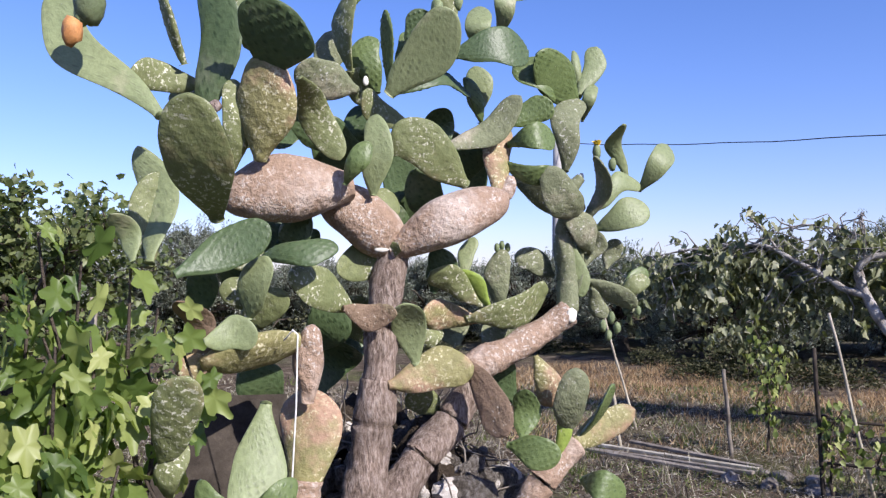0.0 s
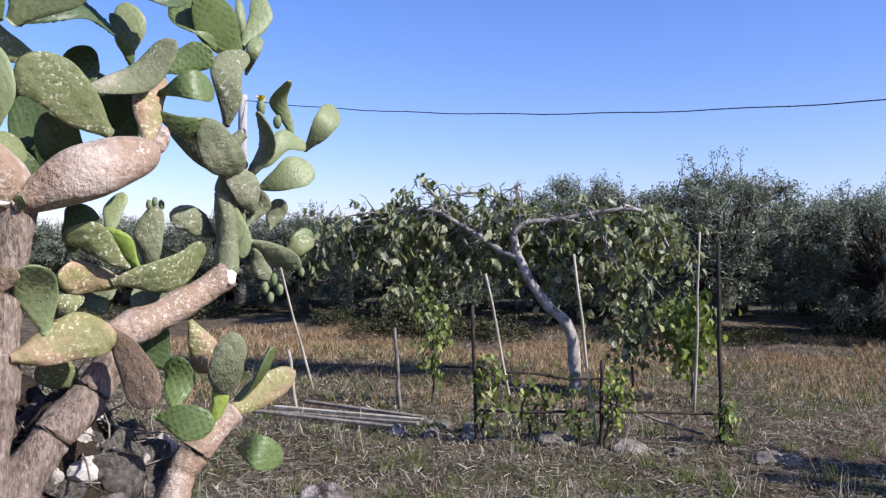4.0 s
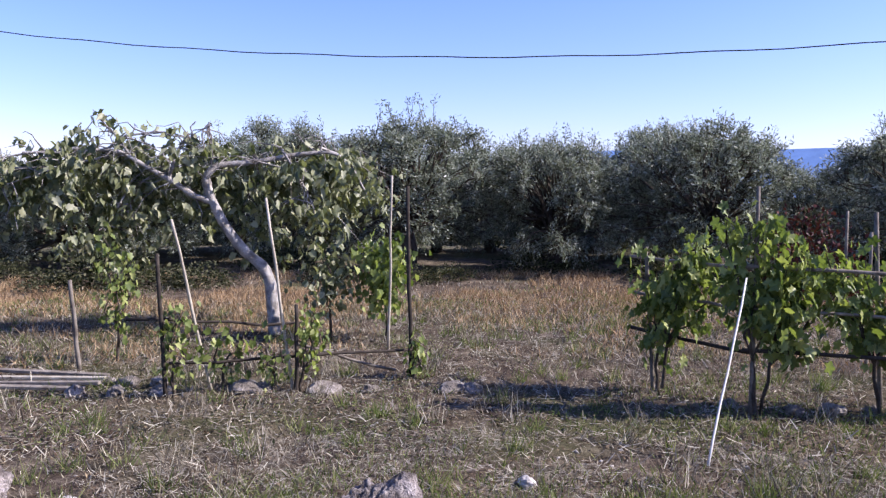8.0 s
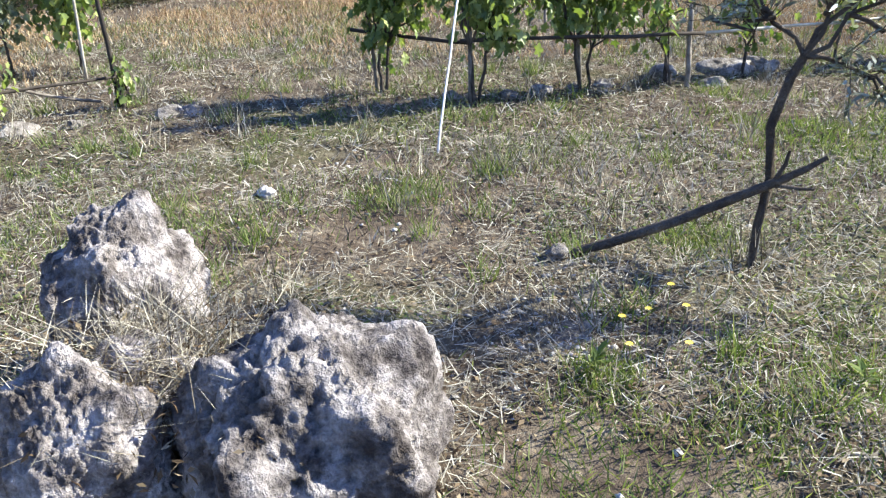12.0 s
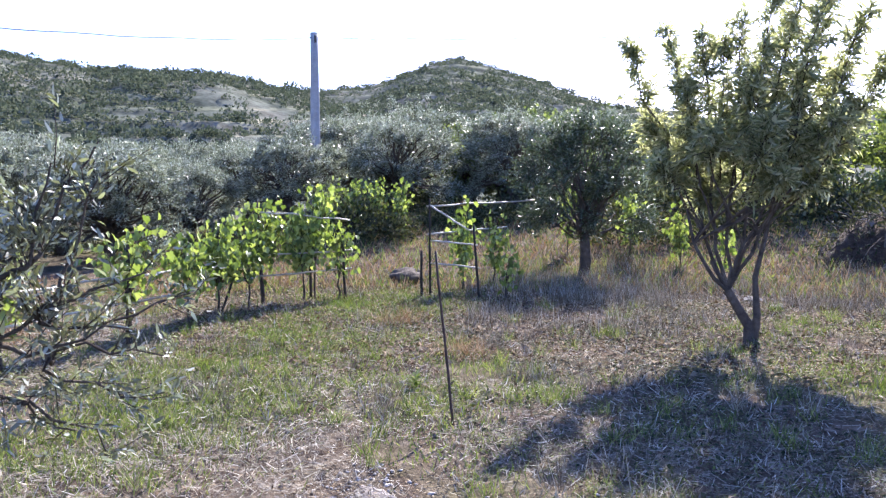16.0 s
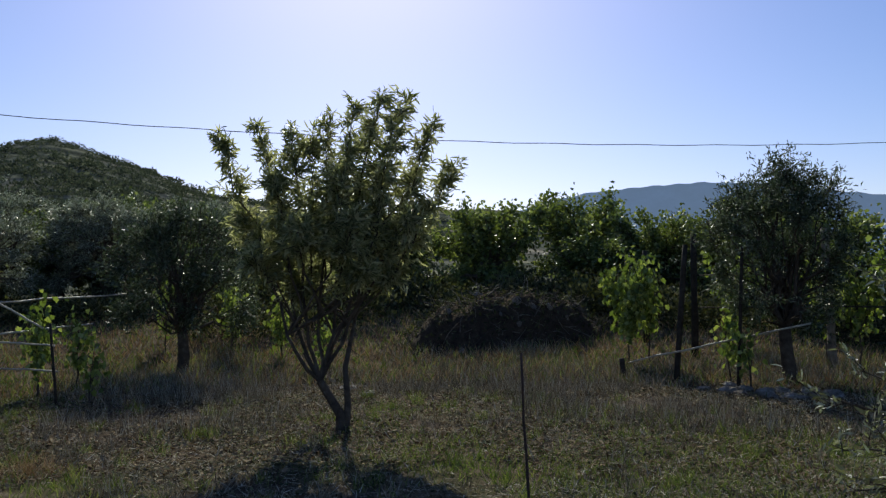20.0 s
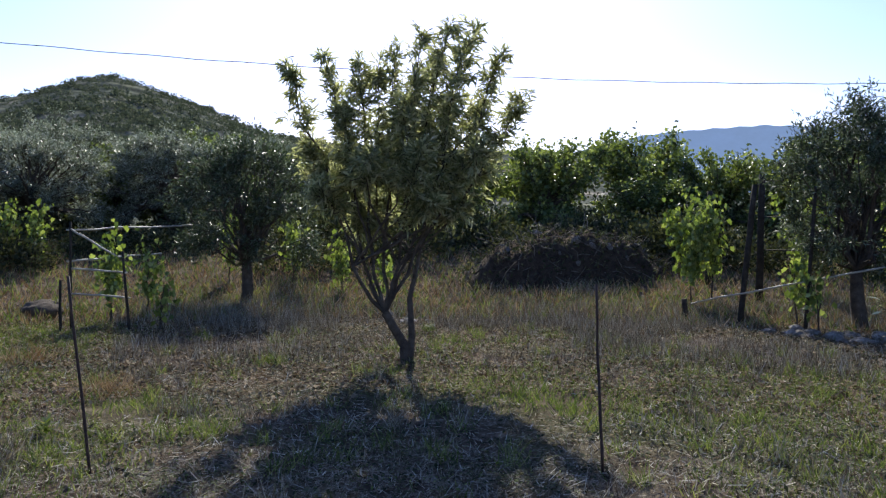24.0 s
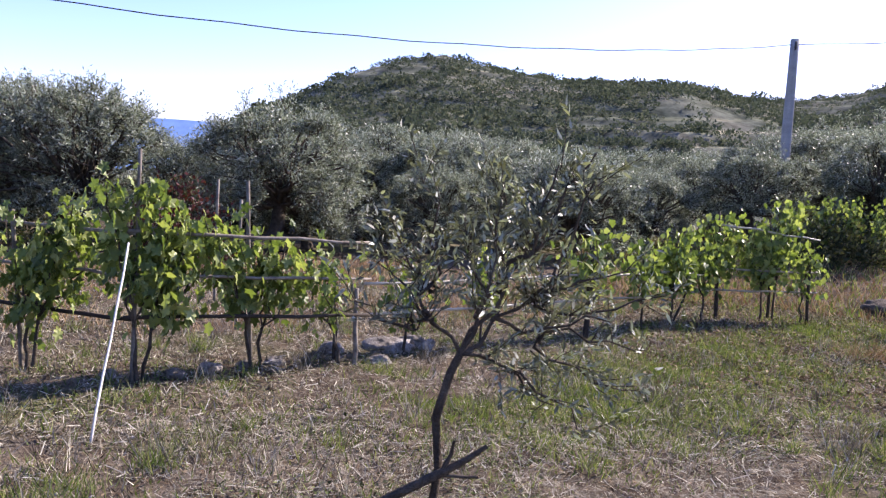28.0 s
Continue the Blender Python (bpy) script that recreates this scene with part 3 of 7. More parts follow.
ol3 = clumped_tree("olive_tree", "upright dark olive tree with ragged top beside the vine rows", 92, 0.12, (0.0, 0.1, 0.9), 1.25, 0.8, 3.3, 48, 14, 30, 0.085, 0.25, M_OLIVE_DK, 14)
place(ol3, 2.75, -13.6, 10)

# Almond tree with a vase of upright limbs; local x runs along the field, z up.
ax, ay = unit([-0.755, -0.656, 0])[0], unit([-0.755, -0.656, 0])[1]


def side(u, z, depth=0.0):
    """A point beside the almond's foot: u across, z up, depth away from the walk."""
    return (u * ax + depth * 0.656, u * ay - depth * 0.755, z)


ALMOND_TIPS = [(-1.34, 3.30, 0.0), (-0.93, 3.36, 0.1), (-0.55, 3.38, -0.15), (-0.13, 3.50, 0.2), (0.44, 3.66, -0.15), (0.73, 3.70, 0.1), (1.02, 3.34, -0.1),
               (0.13, 3.54, -0.3), (1.28, 2.92, 0.0), (-0.35, 3.30, 0.35), (0.30, 3.40, 0.4), (0.62, 3.45, -0.4), (0.90, 3.10, 0.35), (-0.70, 2.85, -0.3), (0.05, 3.05, -0.6), (0.45, 2.95, 0.65), (-0.15, 2.75, 0.6),
               (-1.10, 2.35, 0.2), (-0.75, 2.15, 0.45), (-0.45, 2.20, -0.7), (0.15, 2.25, -0.8), (0.75, 2.35, -0.5), (0.95, 2.25, 0.3), (0.50, 2.05, 0.75), (-0.95, 1.85, -0.2), (-0.30, 1.80, 0.7), (0.65, 1.75, 0.1), (0.20, 1.70, -0.6), (-0.5, 1.6, 0.1)]
almond = thing("almond_tree", (5.98, -6.92, 0.0), "young almond tree with slender drooping leaves and forked trunk", "tree")
g = np.random.default_rng(21)
fork = side(-0.24, 0.55)
runs = [(np.array([side(0, -0.05), side(-0.02, 0.18), side(-0.14, 0.38), fork]), np.array([0.075, 0.056, 0.05, 0.046])),
        (np.array([side(0.03, -0.05), side(0.06, 0.3), side(0.03, 0.7), side(0.12, 1.1, 0.1), side(0.2, 1.6, 0.15), side(0.36, 2.3, 0.2)]), np.array([0.05, 0.04, 0.03, 0.022, 0.014, 0.005])),
        (np.array([fork, side(-0.36, 0.75), side(-0.42, 0.86)]), np.array([0.022, 0.018, 0.014]))]
tw, first = [], []
for i, (u, z, dp) in enumerate(ALMOND_TIPS):
    start = np.array(fork) if i < 7 else first[(i * 5) % 7]
    mid = np.array(side(-0.22 + u * 0.28, 1.05 + 0.06 * (i % 4), dp * 0.3) if i < 7 else side(-0.15 + u * 0.55, min(1.45 + 0.07 * (i % 5), z - 0.3), dp * 0.5))
    limb = np.concatenate([bend_path(start, mid, 3, 0.02, g), bend_path(mid, side(u, z, dp), 6, 0.035, g)[1:]])
    if i < 7:
        first.append(limb[3])
    runs.append((limb, np.linspace(0.026 if i < 7 else 0.014, 0.004, len(limb))))
    for _ in range(46):
        k = g.uniform(0.45 if i < 17 else 0.55, 1.0) ** 0.85 * (len(limb) - 1)
        j = min(int(k), len(limb) - 2)
        p = limb[j] + (limb[j + 1] - limb[j]) * (k - j)
        d = unit(rand_dirs(1, g)[0] * 0.9 + np.array([0, 0, 0.75]))
        L = g.uniform(0.08, 0.20 if i < 2 else 0.28) * (0.55 if k > len(limb) - 2 else 1.0)
        runs.append((bend_path(p, p + d * L, 2, 0.012, g), np.array([0.005, 0.004, 0.002])))
        tw.append((p, d, L))
put("trunk", tubes_mesh("trunk", runs[:3], M_BARK, 10), almond)
for run in runs[3:]:
    if len(run[0]) > 5:
        put("limb", tubes_mesh("limb", [run], M_BARK, 6), almond)
tagged(put("twig_tangle", tubes_mesh("twig_tangle", [r for r in runs[3:] if len(r[0]) < 6], M_BARK, 4), almond), kind="stuff")
put("crown", leaf_mesh("crown", *twig_leaves(g, tw, 21, 0.105, 0.20, 0.15, 0.35, 0.02), M_ALMOND, LANCE), almond)

# Fig tree with a pale leaning trunk; u runs across the view, z up.
FX, FY = 5.40, 8.35
fu = unit([0.835, -0.55, 0])
ff = unit([0.55, 0.835, 0])


def figp(u, z, depth=0.0):
    return fu * u + ff * depth + np.array([0, 0, z])


fig = thing("fig_tree", (FX, FY, 0.0), "spreading fig tree with pale grey leaning trunk and large drooping leaves", "tree")
g = np.random.default_rng(31)
fig_arms = [([figp(0.03, -0.08), figp(0.01, 0.19), figp(-0.02, 0.63), figp(-0.12, 0.84), figp(-0.34, 1.01), figp(-0.57, 1.34), figp(-0.71, 1.64), figp(-0.77, 1.87)], 0.080, 0.048),
            ([figp(-0.74, 1.78), figp(-0.77, 1.90), figp(-0.63, 2.03), figp(-0.21, 2.06), figp(0.25, 2.16), figp(0.73, 2.21), figp(0.95, 2.05, 0.1), figp(1.14, 1.7, 0.1)], 0.050, 0.012),
            ([figp(-0.70, 1.60), figp(-0.89, 1.65), figp(-1.01, 1.74), figp(-1.17, 1.85), figp(-1.42, 1.99), figp(-1.69, 2.16), figp(-1.9, 2.18), figp(-2.2, 2.14), figp(-2.74, 2.13)], 0.045, 0.012),
            ([figp(-0.70, 2.02), figp(-0.69, 2.3), figp(-0.75, 2.49)], 0.018, 0.005),
            ([figp(-1.60, 2.12), figp(-1.75, 2.35), figp(-1.84, 2.44), figp(-1.99, 2.63)], 0.018, 0.005),
            ([figp(-1.17, 1.85), figp(-1.1, 2.15), figp(-0.97, 2.36), figp(-0.85, 2.3)], 0.018, 0.006),
            ([figp(-1.4, 1.95, 0.3), figp(-1.7, 2.16, 0.2), figp(-2.2, 2.2, 0.1), figp(-2.7, 2.12, 0.0), figp(-3.2, 2.02)], 0.03, 0.008),
            ([figp(-1.9, 2.17, 0.2), figp(-1.7, 2.34, 0.1), figp(-1.25, 2.42, 0.1), figp(-0.8, 2.3, 0.1)], 0.018, 0.005),
            ([figp(-1.5, 2.0, 0.3), figp(-1.7, 1.6, 0.0), figp(-1.9, 1.2, -0.1)], 0.02, 0.006),
            ([figp(-1.7, 2.15, 0.2), figp(-2.3, 1.98, -0.1), figp(-2.9, 1.75, -0.2)], 0.02, 0.006),
            ([figp(-2.2, 2.2, 0.1), figp(-2.9, 1.98, 0.4), figp(-3.5, 1.7, 0.4)], 0.02, 0.006),
            ([figp(0.1, 2.25), figp(0.3, 1.9, -0.2), figp(0.5, 1.5, -0.2)], 0.016, 0.005),
            ([figp(-0.2, 2.15), figp(-0.15, 1.8, 0.5), figp(0.0, 1.3, 0.6)], 0.016, 0.005),
            ([figp(0.55, 2.26), figp(0.85, 2.2, 0.5), figp(1.0, 1.6, 0.6)], 0.016, 0.005)]
runs, P, D, twl = [], [], [], []
for k, (pts, r0, r1) in enumerate(fig_arms):
    pts = np.array(pts)
    q = np.linspace(0, len(pts) - 1, len(pts) * 5)
    fine = np.stack([np.interp(q, np.arange(len(pts)), pts[:, c]) for c in range(3)], 1)
    for _ in range(3):
        fine[1:-1] = (fine[:-2] + 2 * fine[1:-1] + fine[2:]) / 4
    runs.append((fine, np.linspace(r0, r1, len(fine)) * (1 + 0.05 * np.sin(q * 5))))
    if k == 0:
        continue
    for _ in range(14):
        j = g.integers(len(pts) - 1)
        p = pts[j] + (pts[j + 1] - pts[j]) * g.uniform()
        e = p + fu * g.normal(0, 0.35) + ff * g.normal(0, 0.2) + [0, 0, g.uniform(-0.55, 0.22)]
        twl.append((bend_path(p, e, 4, 0.03, g, 0.08), np.linspace(0.010, 0.003, 5)))
    for _ in range((150 if k == 1 else 100) if k in (1, 2, 6, 9) else 18 if k in (3, 4, 5, 7) else 80):
        j = g.integers(len(pts) - 1)
        p = pts[j] + (pts[j + 1] - pts[j]) * g.uniform()
        sp = 0.25
        c = (p + ff * (0.22 if k < 3 else 0.12) + g.normal(0, 1, 3) * [sp, sp, 0.07] + [0, 0, -abs(g.normal(0, 0.17 if k < 6 else 0.26)) + (0.02 if k in (1, 2) else 0)])
        for _ in range(6):
            P.append(c + g.normal(0, 0.05, 3))
            D.append(unit(rand_dirs(1, g)[0] * 0.7 + [0, 0, -0.8]))
# The main limbs run bare on the sunny side; leaves hang behind and below them.
P, D = np.array(P), np.array(D)
bare = np.concatenate([r[0][:-12] for r in runs[:3]])
off = P[:, None] - bare[None]
across = np.hypot(off @ fu, off[:, :, 2])
clear = ~(((across < 0.10) & (off @ ff < 0.06)).any(1))
P, D = P[clear], D[clear]
put("trunk", tubes_mesh("trunk", runs[:1], M_FIGBARK, 12), fig)
for run in runs[1:]:
    put("limb", tubes_mesh("limb", [run], M_FIGBARK, 8), fig)
n = len(P)
put("crown", leaf_mesh("crown", P, D, unit(rand_dirs(n, g) + [0, 0, 0.5]), g.uniform(0.06, 0.15, n), g.uniform(0.036, 0.085, n), M_FIG, LOBED), fig)
tagged(put("twig_tangle", tubes_mesh("twig_tangle", twl, M_FIGBARK, 4), fig), "thin pale twigs", kind="stuff")

# Far green trees above the grove and at the field's end.
broad = tree_thing("broadleaf_tree", "dense green broadleaf tree behind the stone heap", "tree", 77, 0.14, (0, 0, 0.9), crown_tips(np.random.default_rng(8), 20, 1.1, 3.0, 1.9, low=0.4), 22, 0.55, 17, 0.11, 0.75,
                   M_BROAD, M_BARK, LOBED, 0.4, 0.3, 0.1, "green trees at the field end")
place(broad, 12.0, -20.5, 0, 0.95)
for x, y, tn, s in ((9.3, -21.5, 40, 0.98), (14.6, -19.0, 80, 0.85), (17.5, -17.5, 20, 0.85), (6.5, -24.5, 140, 0.9), (31.0, -12.2, 200, 1.35), (32.0, -15.0, 240, 1.3), (20.5, -16.0, 240, 0.9), (3.0, -27, 15, 0.9), (-2, -27, 95, 0.9), (13.3, -22.5, 11, 0.9), (15.8, -20.8, 50, 0.85), (10.7, -23.6, 130, 0.95), (8.0, -23.0, 170, 0.9), (18.5, -20.0, 210, 0.9), (21.5, -19.5, 65, 0.95), (5.0, -23.0, 75, 0.85), (1.0, -24.5, 120, 0.85), (19.0, -14.6, 300, 0.8), (22.5, -13.5, 330, 0.9), (24.0, -18.0, 35, 1.0), (-4.0, -25.0, 35, 0.9)):
    k = (int(abs(x * 7 + y * 3)) * 37) % 10
    if k != 4:
        again(broad, x, y, tn, s * (0.85 + 0.035 * k), 0.72 + 0.05 * ((k * 7) % 10))

for x, y, tn, s in ((-6.0, 12.6, 25, 1.1), (-8.6, 12.0, 145, 1.15), (3.4, -22.0, 25, 0.95), (0.9, -20.8, 110, 0.92), (-1.6, -20.0, 200, 0.98), (-4.0, -19.0, 300, 0.95)):
    again(broad, x, y, tn, s, 0.95)

# ---- wires and poles ----
def pole(x, y, h, label):
    t = thing("utility_pole", (x, y, ground_z(x, y)), label, "pole", "utility poles")
    put("shaft", rod_mesh("shaft", (0, 0, -0.3), (0, 0, h), 0.17, 0.13, M_CONCRETE, 10), t)
    bracket = put("bracket", rod_mesh("bracket", (-0.24, 0.05, h - 0.3), (0.05, 0.0, h - 0.3), 0.02, 0.02, M_IRON, 6), t)
    put("insulator", rod_mesh("insulator", (-0.22, 0.05, h - 0.28), (-0.22, 0.05, h - 0.10), 0.035, 0.03, M_WIRE, 8), bracket)
    return t


POLES = [(4.30, 23.3, 6.05), (23.4, -8.5, 6.3), (-2.5, -33.0, 6.35)]
for x, y, h in POLES:
    pole(x, y, h - ground_z(x, y), "grey concrete utility pole rising above the trees")


def cable(p, q, sag):
    k = np.linspace(0, 1, 60)[:, None]
    pts = np.array(p) * (1 - k) + np.array(q) * k
    pts[:, 2] -= sag * 4 * k[:, 0] * (1 - k[:, 0])
    pts[:, 2] += 0.012 * np.sin(k[:, 0] * 90)
    ob = put("overhead_cable", tubes_mesh("overhead_cable", [(pts, np.full(60, 0.011))], M_WIRE, 6))
    return tagged(ob, "thin black overhead cable sagging between the poles", "cable", "overhead cables")


cable((4.30, 23.3, 5.90), (23.4, -8.5, 6.15), 1.66)
cable((23.4, -8.5, 6.15), (-2.5, -33.0, 6.2), 0.67)

# ---- vines, trellises, stakes ----
def stake(name, a, b, r, mat, label, category="stake", group=""):
    a, b = np.array(a, float), np.array(b, float)
    a[2] += ground_z(a[0], a[1]) - 0.06 if a[2] == 0 else 0
    ob = put(name, rod_mesh(name, a, b, r, r * 0.85, mat, 8, 0.004, int(abs(a[0] * 100)) % 997))
    return tagged(ob, label, category, group)


def rail(trellis, a, b, r, mat):
    return put("rail", rod_mesh("rail", a, b, r, r * 0.9, mat, 7, 0.008, int(abs(a[0] * 91 + a[2] * 37)) % 997), trellis)


def vine(x, y, h, w, n, seed, along=(0.6, -0.8), size=0.115, mat=None, lean=0.0, label="leafy green grapevine tied to the trellis", thin=0.10, shape=LOBED, foot=(0, 0)):
    """foot: where the stems leave the soil, seen from (x, y)."""
    g = np.random.default_rng(seed)
    t = thing("grapevine", (x, y, ground_z(x, y)), label, "grapevine", "grapevines")
    al = np.array([along[0], along[1], 0]) / math.hypot(*along)
    shoots = []
    for k in range(max(3, int(w * 7))):
        u = g.uniform(-w / 2, w / 2)
        top = h * g.uniform(0.7, 1.03)
        b = np.array([foot[0], foot[1], -0.03])
        m = al * (u * 0.12) + [foot[0] * 0.8, foot[1] * 0.8, h * 0.30]
        e = al * (u + lean) + np.array([g.normal(0, 0.05), g.normal(0, 0.05), top])
        if k == 0:
            crotch = m
            shoots.append(np.concatenate([bend_path(b, m, 3, 0.012, g), bend_path(m, e, 5, 0.03, g)[1:]]))
        else:
            shoots.append(bend_path(crotch, e, 6, 0.03, g))
    for q, s in enumerate(shoots):
        put("trunk" if q == 0 else "shoot", tubes_mesh("shoot", [(s, np.linspace(0.018 if q == 0 else 0.010, 0.004, len(s)))], M_BARK, 5), t)
    P = []
    n = int(n * 1.35)
    for _ in range(n):
        q = g.integers(len(shoots))
        s = shoots[q]
        low = (0.28 if foot == (0, 0) else 0.46) if q == 0 else (0.02 if foot == (0, 0) else 0.16)
        k = min(max(round(g.uniform(low, 1.0) ** 0.85 * (len(s) - 1) * 1.4) / 1.4 + g.normal(0, 0.12), 0), len(s) - 1.001)
        j = min(int(k), len(s) - 2)
        P.append(s[j] + (s[j + 1] - s[j]) * (k - j) + g.normal(0, 1, 3) * [thin * 0.85, thin * 0.85, 0.09])
    P = np.array(P)
    D = unit(rand_dirs(n, g) * 0.7 + [0, 0, -0.9])
    N = unit(rand_dirs(n, g) * 0.75 + [0.4, -0.45, 0.4])
    L = size * g.uniform(0.35, 0.85, n)
    put("foliage", leaf_mesh("foliage", P, D, N, L, L * g.uniform(0.62, 0.95, n), mat or M_VINE, shape), t)
    return t


def trellis(label, posts, rails, group="vine trellises"):
    t = thing("vine_trellis", (0, 0, 0), label, "trellis", group)
    for i, (x, y, h, r, mat, lx, ly) in enumerate(posts):
        z = ground_z(x, y)
        put("post", rod_mesh("post", (x, y, z - 0.1), (x + lx, y + ly, z + h), r, r * 0.85, mat, 8, 0.004, i + int(x * 10)), t)
    for a, b, r, mat in rails:
        rail(t, a, b, r, mat)
    return t


# Row A, low vines in front of the fig tree.
trellis("low trellis of dark posts and crooked cane rails", [(2.98, 6.25, 1.18, 0.018, M_DARKWOOD, -0.05, 0.03), (5.0, 5.49, 1.77, 0.02, M_DARKWOOD, -0.03, 0.03), (3.91, 5.76, 0.75, 0.02, M_DARKWOOD, 0.0, 0.0)],
        [((2.72, 6.4, 0.66), (4.3, 5.9, 0.52), 0.013, M_DARKWOOD), ((2.98, 6.2, 0.30), (5.08, 5.45, 0.25), 0.013, M_DARKWOOD), ((4.05, 5.95, 0.36), (4.9, 5.6, 0.06), 0.014, M_WOOD)])
stake("garden_stake", (3.35, 6.16, 0), (3.07, 6.31, 1.46), 0.014, M_CANE, "pale cane leaning beside the low vines", group="cane stakes")
stake("garden_stake", (3.91, 5.80, 0), (3.72, 5.92, 1.64), 0.014, M_CANE, "pale cane leaning beside the low vines", group="cane stakes")
stake("garden_stake", (2.91, 7.83, 0), (2.84, 7.85, 0.86), 0.022, M_WOOD, "short weathered stake in dry grass", group="cane stakes")
stake("garden_stake", (1.95, 8.3, 0), (1.85, 8.3, 0.62), 0.02, M_CANE, "short weathered stake in dry grass", group="cane stakes")
stake("garden_stake", (5.69, 6.59, 0), (5.72, 6.57, 1.89), 0.014, M_CANE, "tall cane behind the bright vine", group="cane stakes")
stake("garden_stake", (2.45, 9.4, 0), (2.0, 9.6, 1.7), 0.016, M_CANE, "tall thin cane leaning in front of the olive grove", group="cane stakes")
for k, (x, y, h, w, n) in enumerate([(3.02, 6.22, 0.75, 0.35, 55), (3.4, 6.12, 0.6, 0.4, 45), (3.75, 5.85, 0.55, 0.3, 30), (3.95, 5.74, 0.72, 0.45, 70), (4.98, 5.45, 0.32, 0.3, 40), (3.3, 7.9, 1.25, 0.16, 110)]):
    vine(x, y, h, w, int(n * 1.3), 200 + k, (0.9, -0.4), 0.095, thin=0.07)
vine(6.1, 7.1, 1.42, 0.55, 420, 211, (0.75, -0.66), 0.13, None, 0.0, "bright green grapevine bush beside the fig tree", 0.16)
vine(5.6, 7.5, 1.30, 0.5, 220, 212, (0.75, -0.66), 0.12, M_FIG, 0.0, "darker green grapevine under the fig tree", 0.16)

# Row B, the main trellis running past the field.
B = [(6.15, 3.65, 1.25, 0.018, M_WOOD, -0.04, 0.08), (5.90, 2.68, 1.75, 0.017, M_WOOD, 0.03, 0.0), (6.95, 2.07, 1.56, 0.02, M_WOOD, -0.03, 0.08), (7.10, 1.18, 0.68, 0.026, M_WOOD, 0, 0.02),
     (7.10, 1.37, 0.28, 0.022, M_DARKWOOD, 0, 0), (9.18, -1.15, 1.05, 0.035, M_DARKWOOD, 0.02, 0), (11.38, -3.26, 1.5, 0.024, M_DARKWOOD, 0.02, 0.07), (11.75, -4.1, 1.3, 0.022, M_DARKWOOD, 0, 0), (11.3, -4.48, 0.95, 0.022, M_DARKWOOD, -0.02, 0.05),
     (8.3, 2.6, 1.35, 0.018, M_WOOD, 0.02, 0.0), (10.1, 3.4, 1.55, 0.02, M_WOOD, 0.05, 0.02)]
rails_b = []
for z, r, mat in ((0.50, 0.017, M_DARKWOOD), (0.82, 0.014, M_WOOD), (1.14, 0.016, M_WOOD)):
    rails_b.append(((6.3, 4.0, z), (5.90, 2.68, z - 0.01), r, mat))
    rails_b.append(((5.86, 2.74, z + 0.01), (7.13, 1.08, z - 0.06), r, mat))
for z in (0.42, 0.70):
    rails_b.append(((7.2, 1.2, z), (9.2, -1.15, z + 0.02), 0.014, M_CANE))
    rails_b.append(((9.15, -1.1, z), (11.4, -3.28, z), 0.014, M_CANE))
    rails_b.append(((11.3, -3.2, z), (11.35, -4.6, z + 0.04), 0.014, M_CANE))
rails_b.append(((10.4, -2.4, 0.02), (11.2, -3.0, 1.0), 0.016, M_DARKWOOD))
rails_b.append(((11.3, -3.2, 1.32), (11.4, -4.6, 1.18), 0.013, M_CANE))
trellis("long vine trellis of wooden posts and cane rails", B, rails_b)
FEET_B = [(6.12, 3.6), (6.12, 3.55), (5.92, 2.64), (5.95, 2.62), (6.62, 1.98), (6.66, 1.95), (7.06, 1.32)]
vines_b = [(6.12, 3.6, 1.25, 0.25, 120), (6.05, 3.2, 1.35, 0.6, 260), (5.86, 2.72, 1.5, 0.5, 220), (6.15, 2.42, 1.25, 0.75, 270), (6.5, 2.08, 1.35, 0.6, 250), (6.8, 1.75, 1.2, 0.5, 130), (7.02, 1.55, 0.9, 0.35, 70),
           (7.7, 0.8, 0.9, 0.5, 90), (8.3, 0.05, 0.95, 0.6, 110), (9.2, -1.15, 1.2, 0.8, 130), (10.0, -1.95, 1.1, 0.8, 120), (10.45, -2.4, 1.3, 1.1, 260), (11.0, -2.95, 1.15, 0.7, 90), (11.35, -3.25, 1.55, 0.55, 190), (11.5, -3.9, 1.45, 0.8, 220), (11.55, -4.1, 1.9, 0.45, 130), (11.35, -4.4, 1.15, 0.5, 80)]
for k, (x, y, h, w, n) in enumerate(vines_b):
    fx, fy = FEET_B[k] if k < 7 else (x + 0.01, y)
    vine(x, y, h, w, int(n * (1.15 if k < 9 else 1.4)), 240 + k, (0.6, -0.8) if k < 7 else (0.7, -0.72), 0.13 if k < 9 else 0.135, thin=0.10 if k < 9 else 0.14, shape=GRAPE if k < 9 else LOBED, foot=(fx - x, fy - y))
stake("white_cane", (4.50, 2.335, 0), (5.55, 2.585, 1.09), 0.0085, M_WHITECANE, "long bleached white cane leaning on the trellis", "cane")

# Row C, farther trellises.
trellis("square cane trellis on dark posts with young vines", [(11.1, -5.8, 1.5, 0.02, M_DARKWOOD, 0.0, 0.0), (11.0, -5.6, 0.7, 0.022, M_DARKWOOD, 0, 0), (10.2, -6.15, 1.1, 0.02, M_DARKWOOD, 0.05, 0.08)],
        [((11.1, -5.75, 1.38), (12.0, -8.4, 1.45), 0.014, M_CANE), ((11.1, -5.75, 0.95), (11.7, -7.6, 1.0), 0.014, M_CANE), ((11.1, -5.8, 0.5), (10.2, -6.15, 0.48), 0.014, M_CANE),
         ((11.1, -5.8, 0.85), (10.2, -6.1, 0.82), 0.014, M_CANE), ((11.1, -5.8, 1.4), (10.3, -6.0, 1.05), 0.014, M_CANE)])
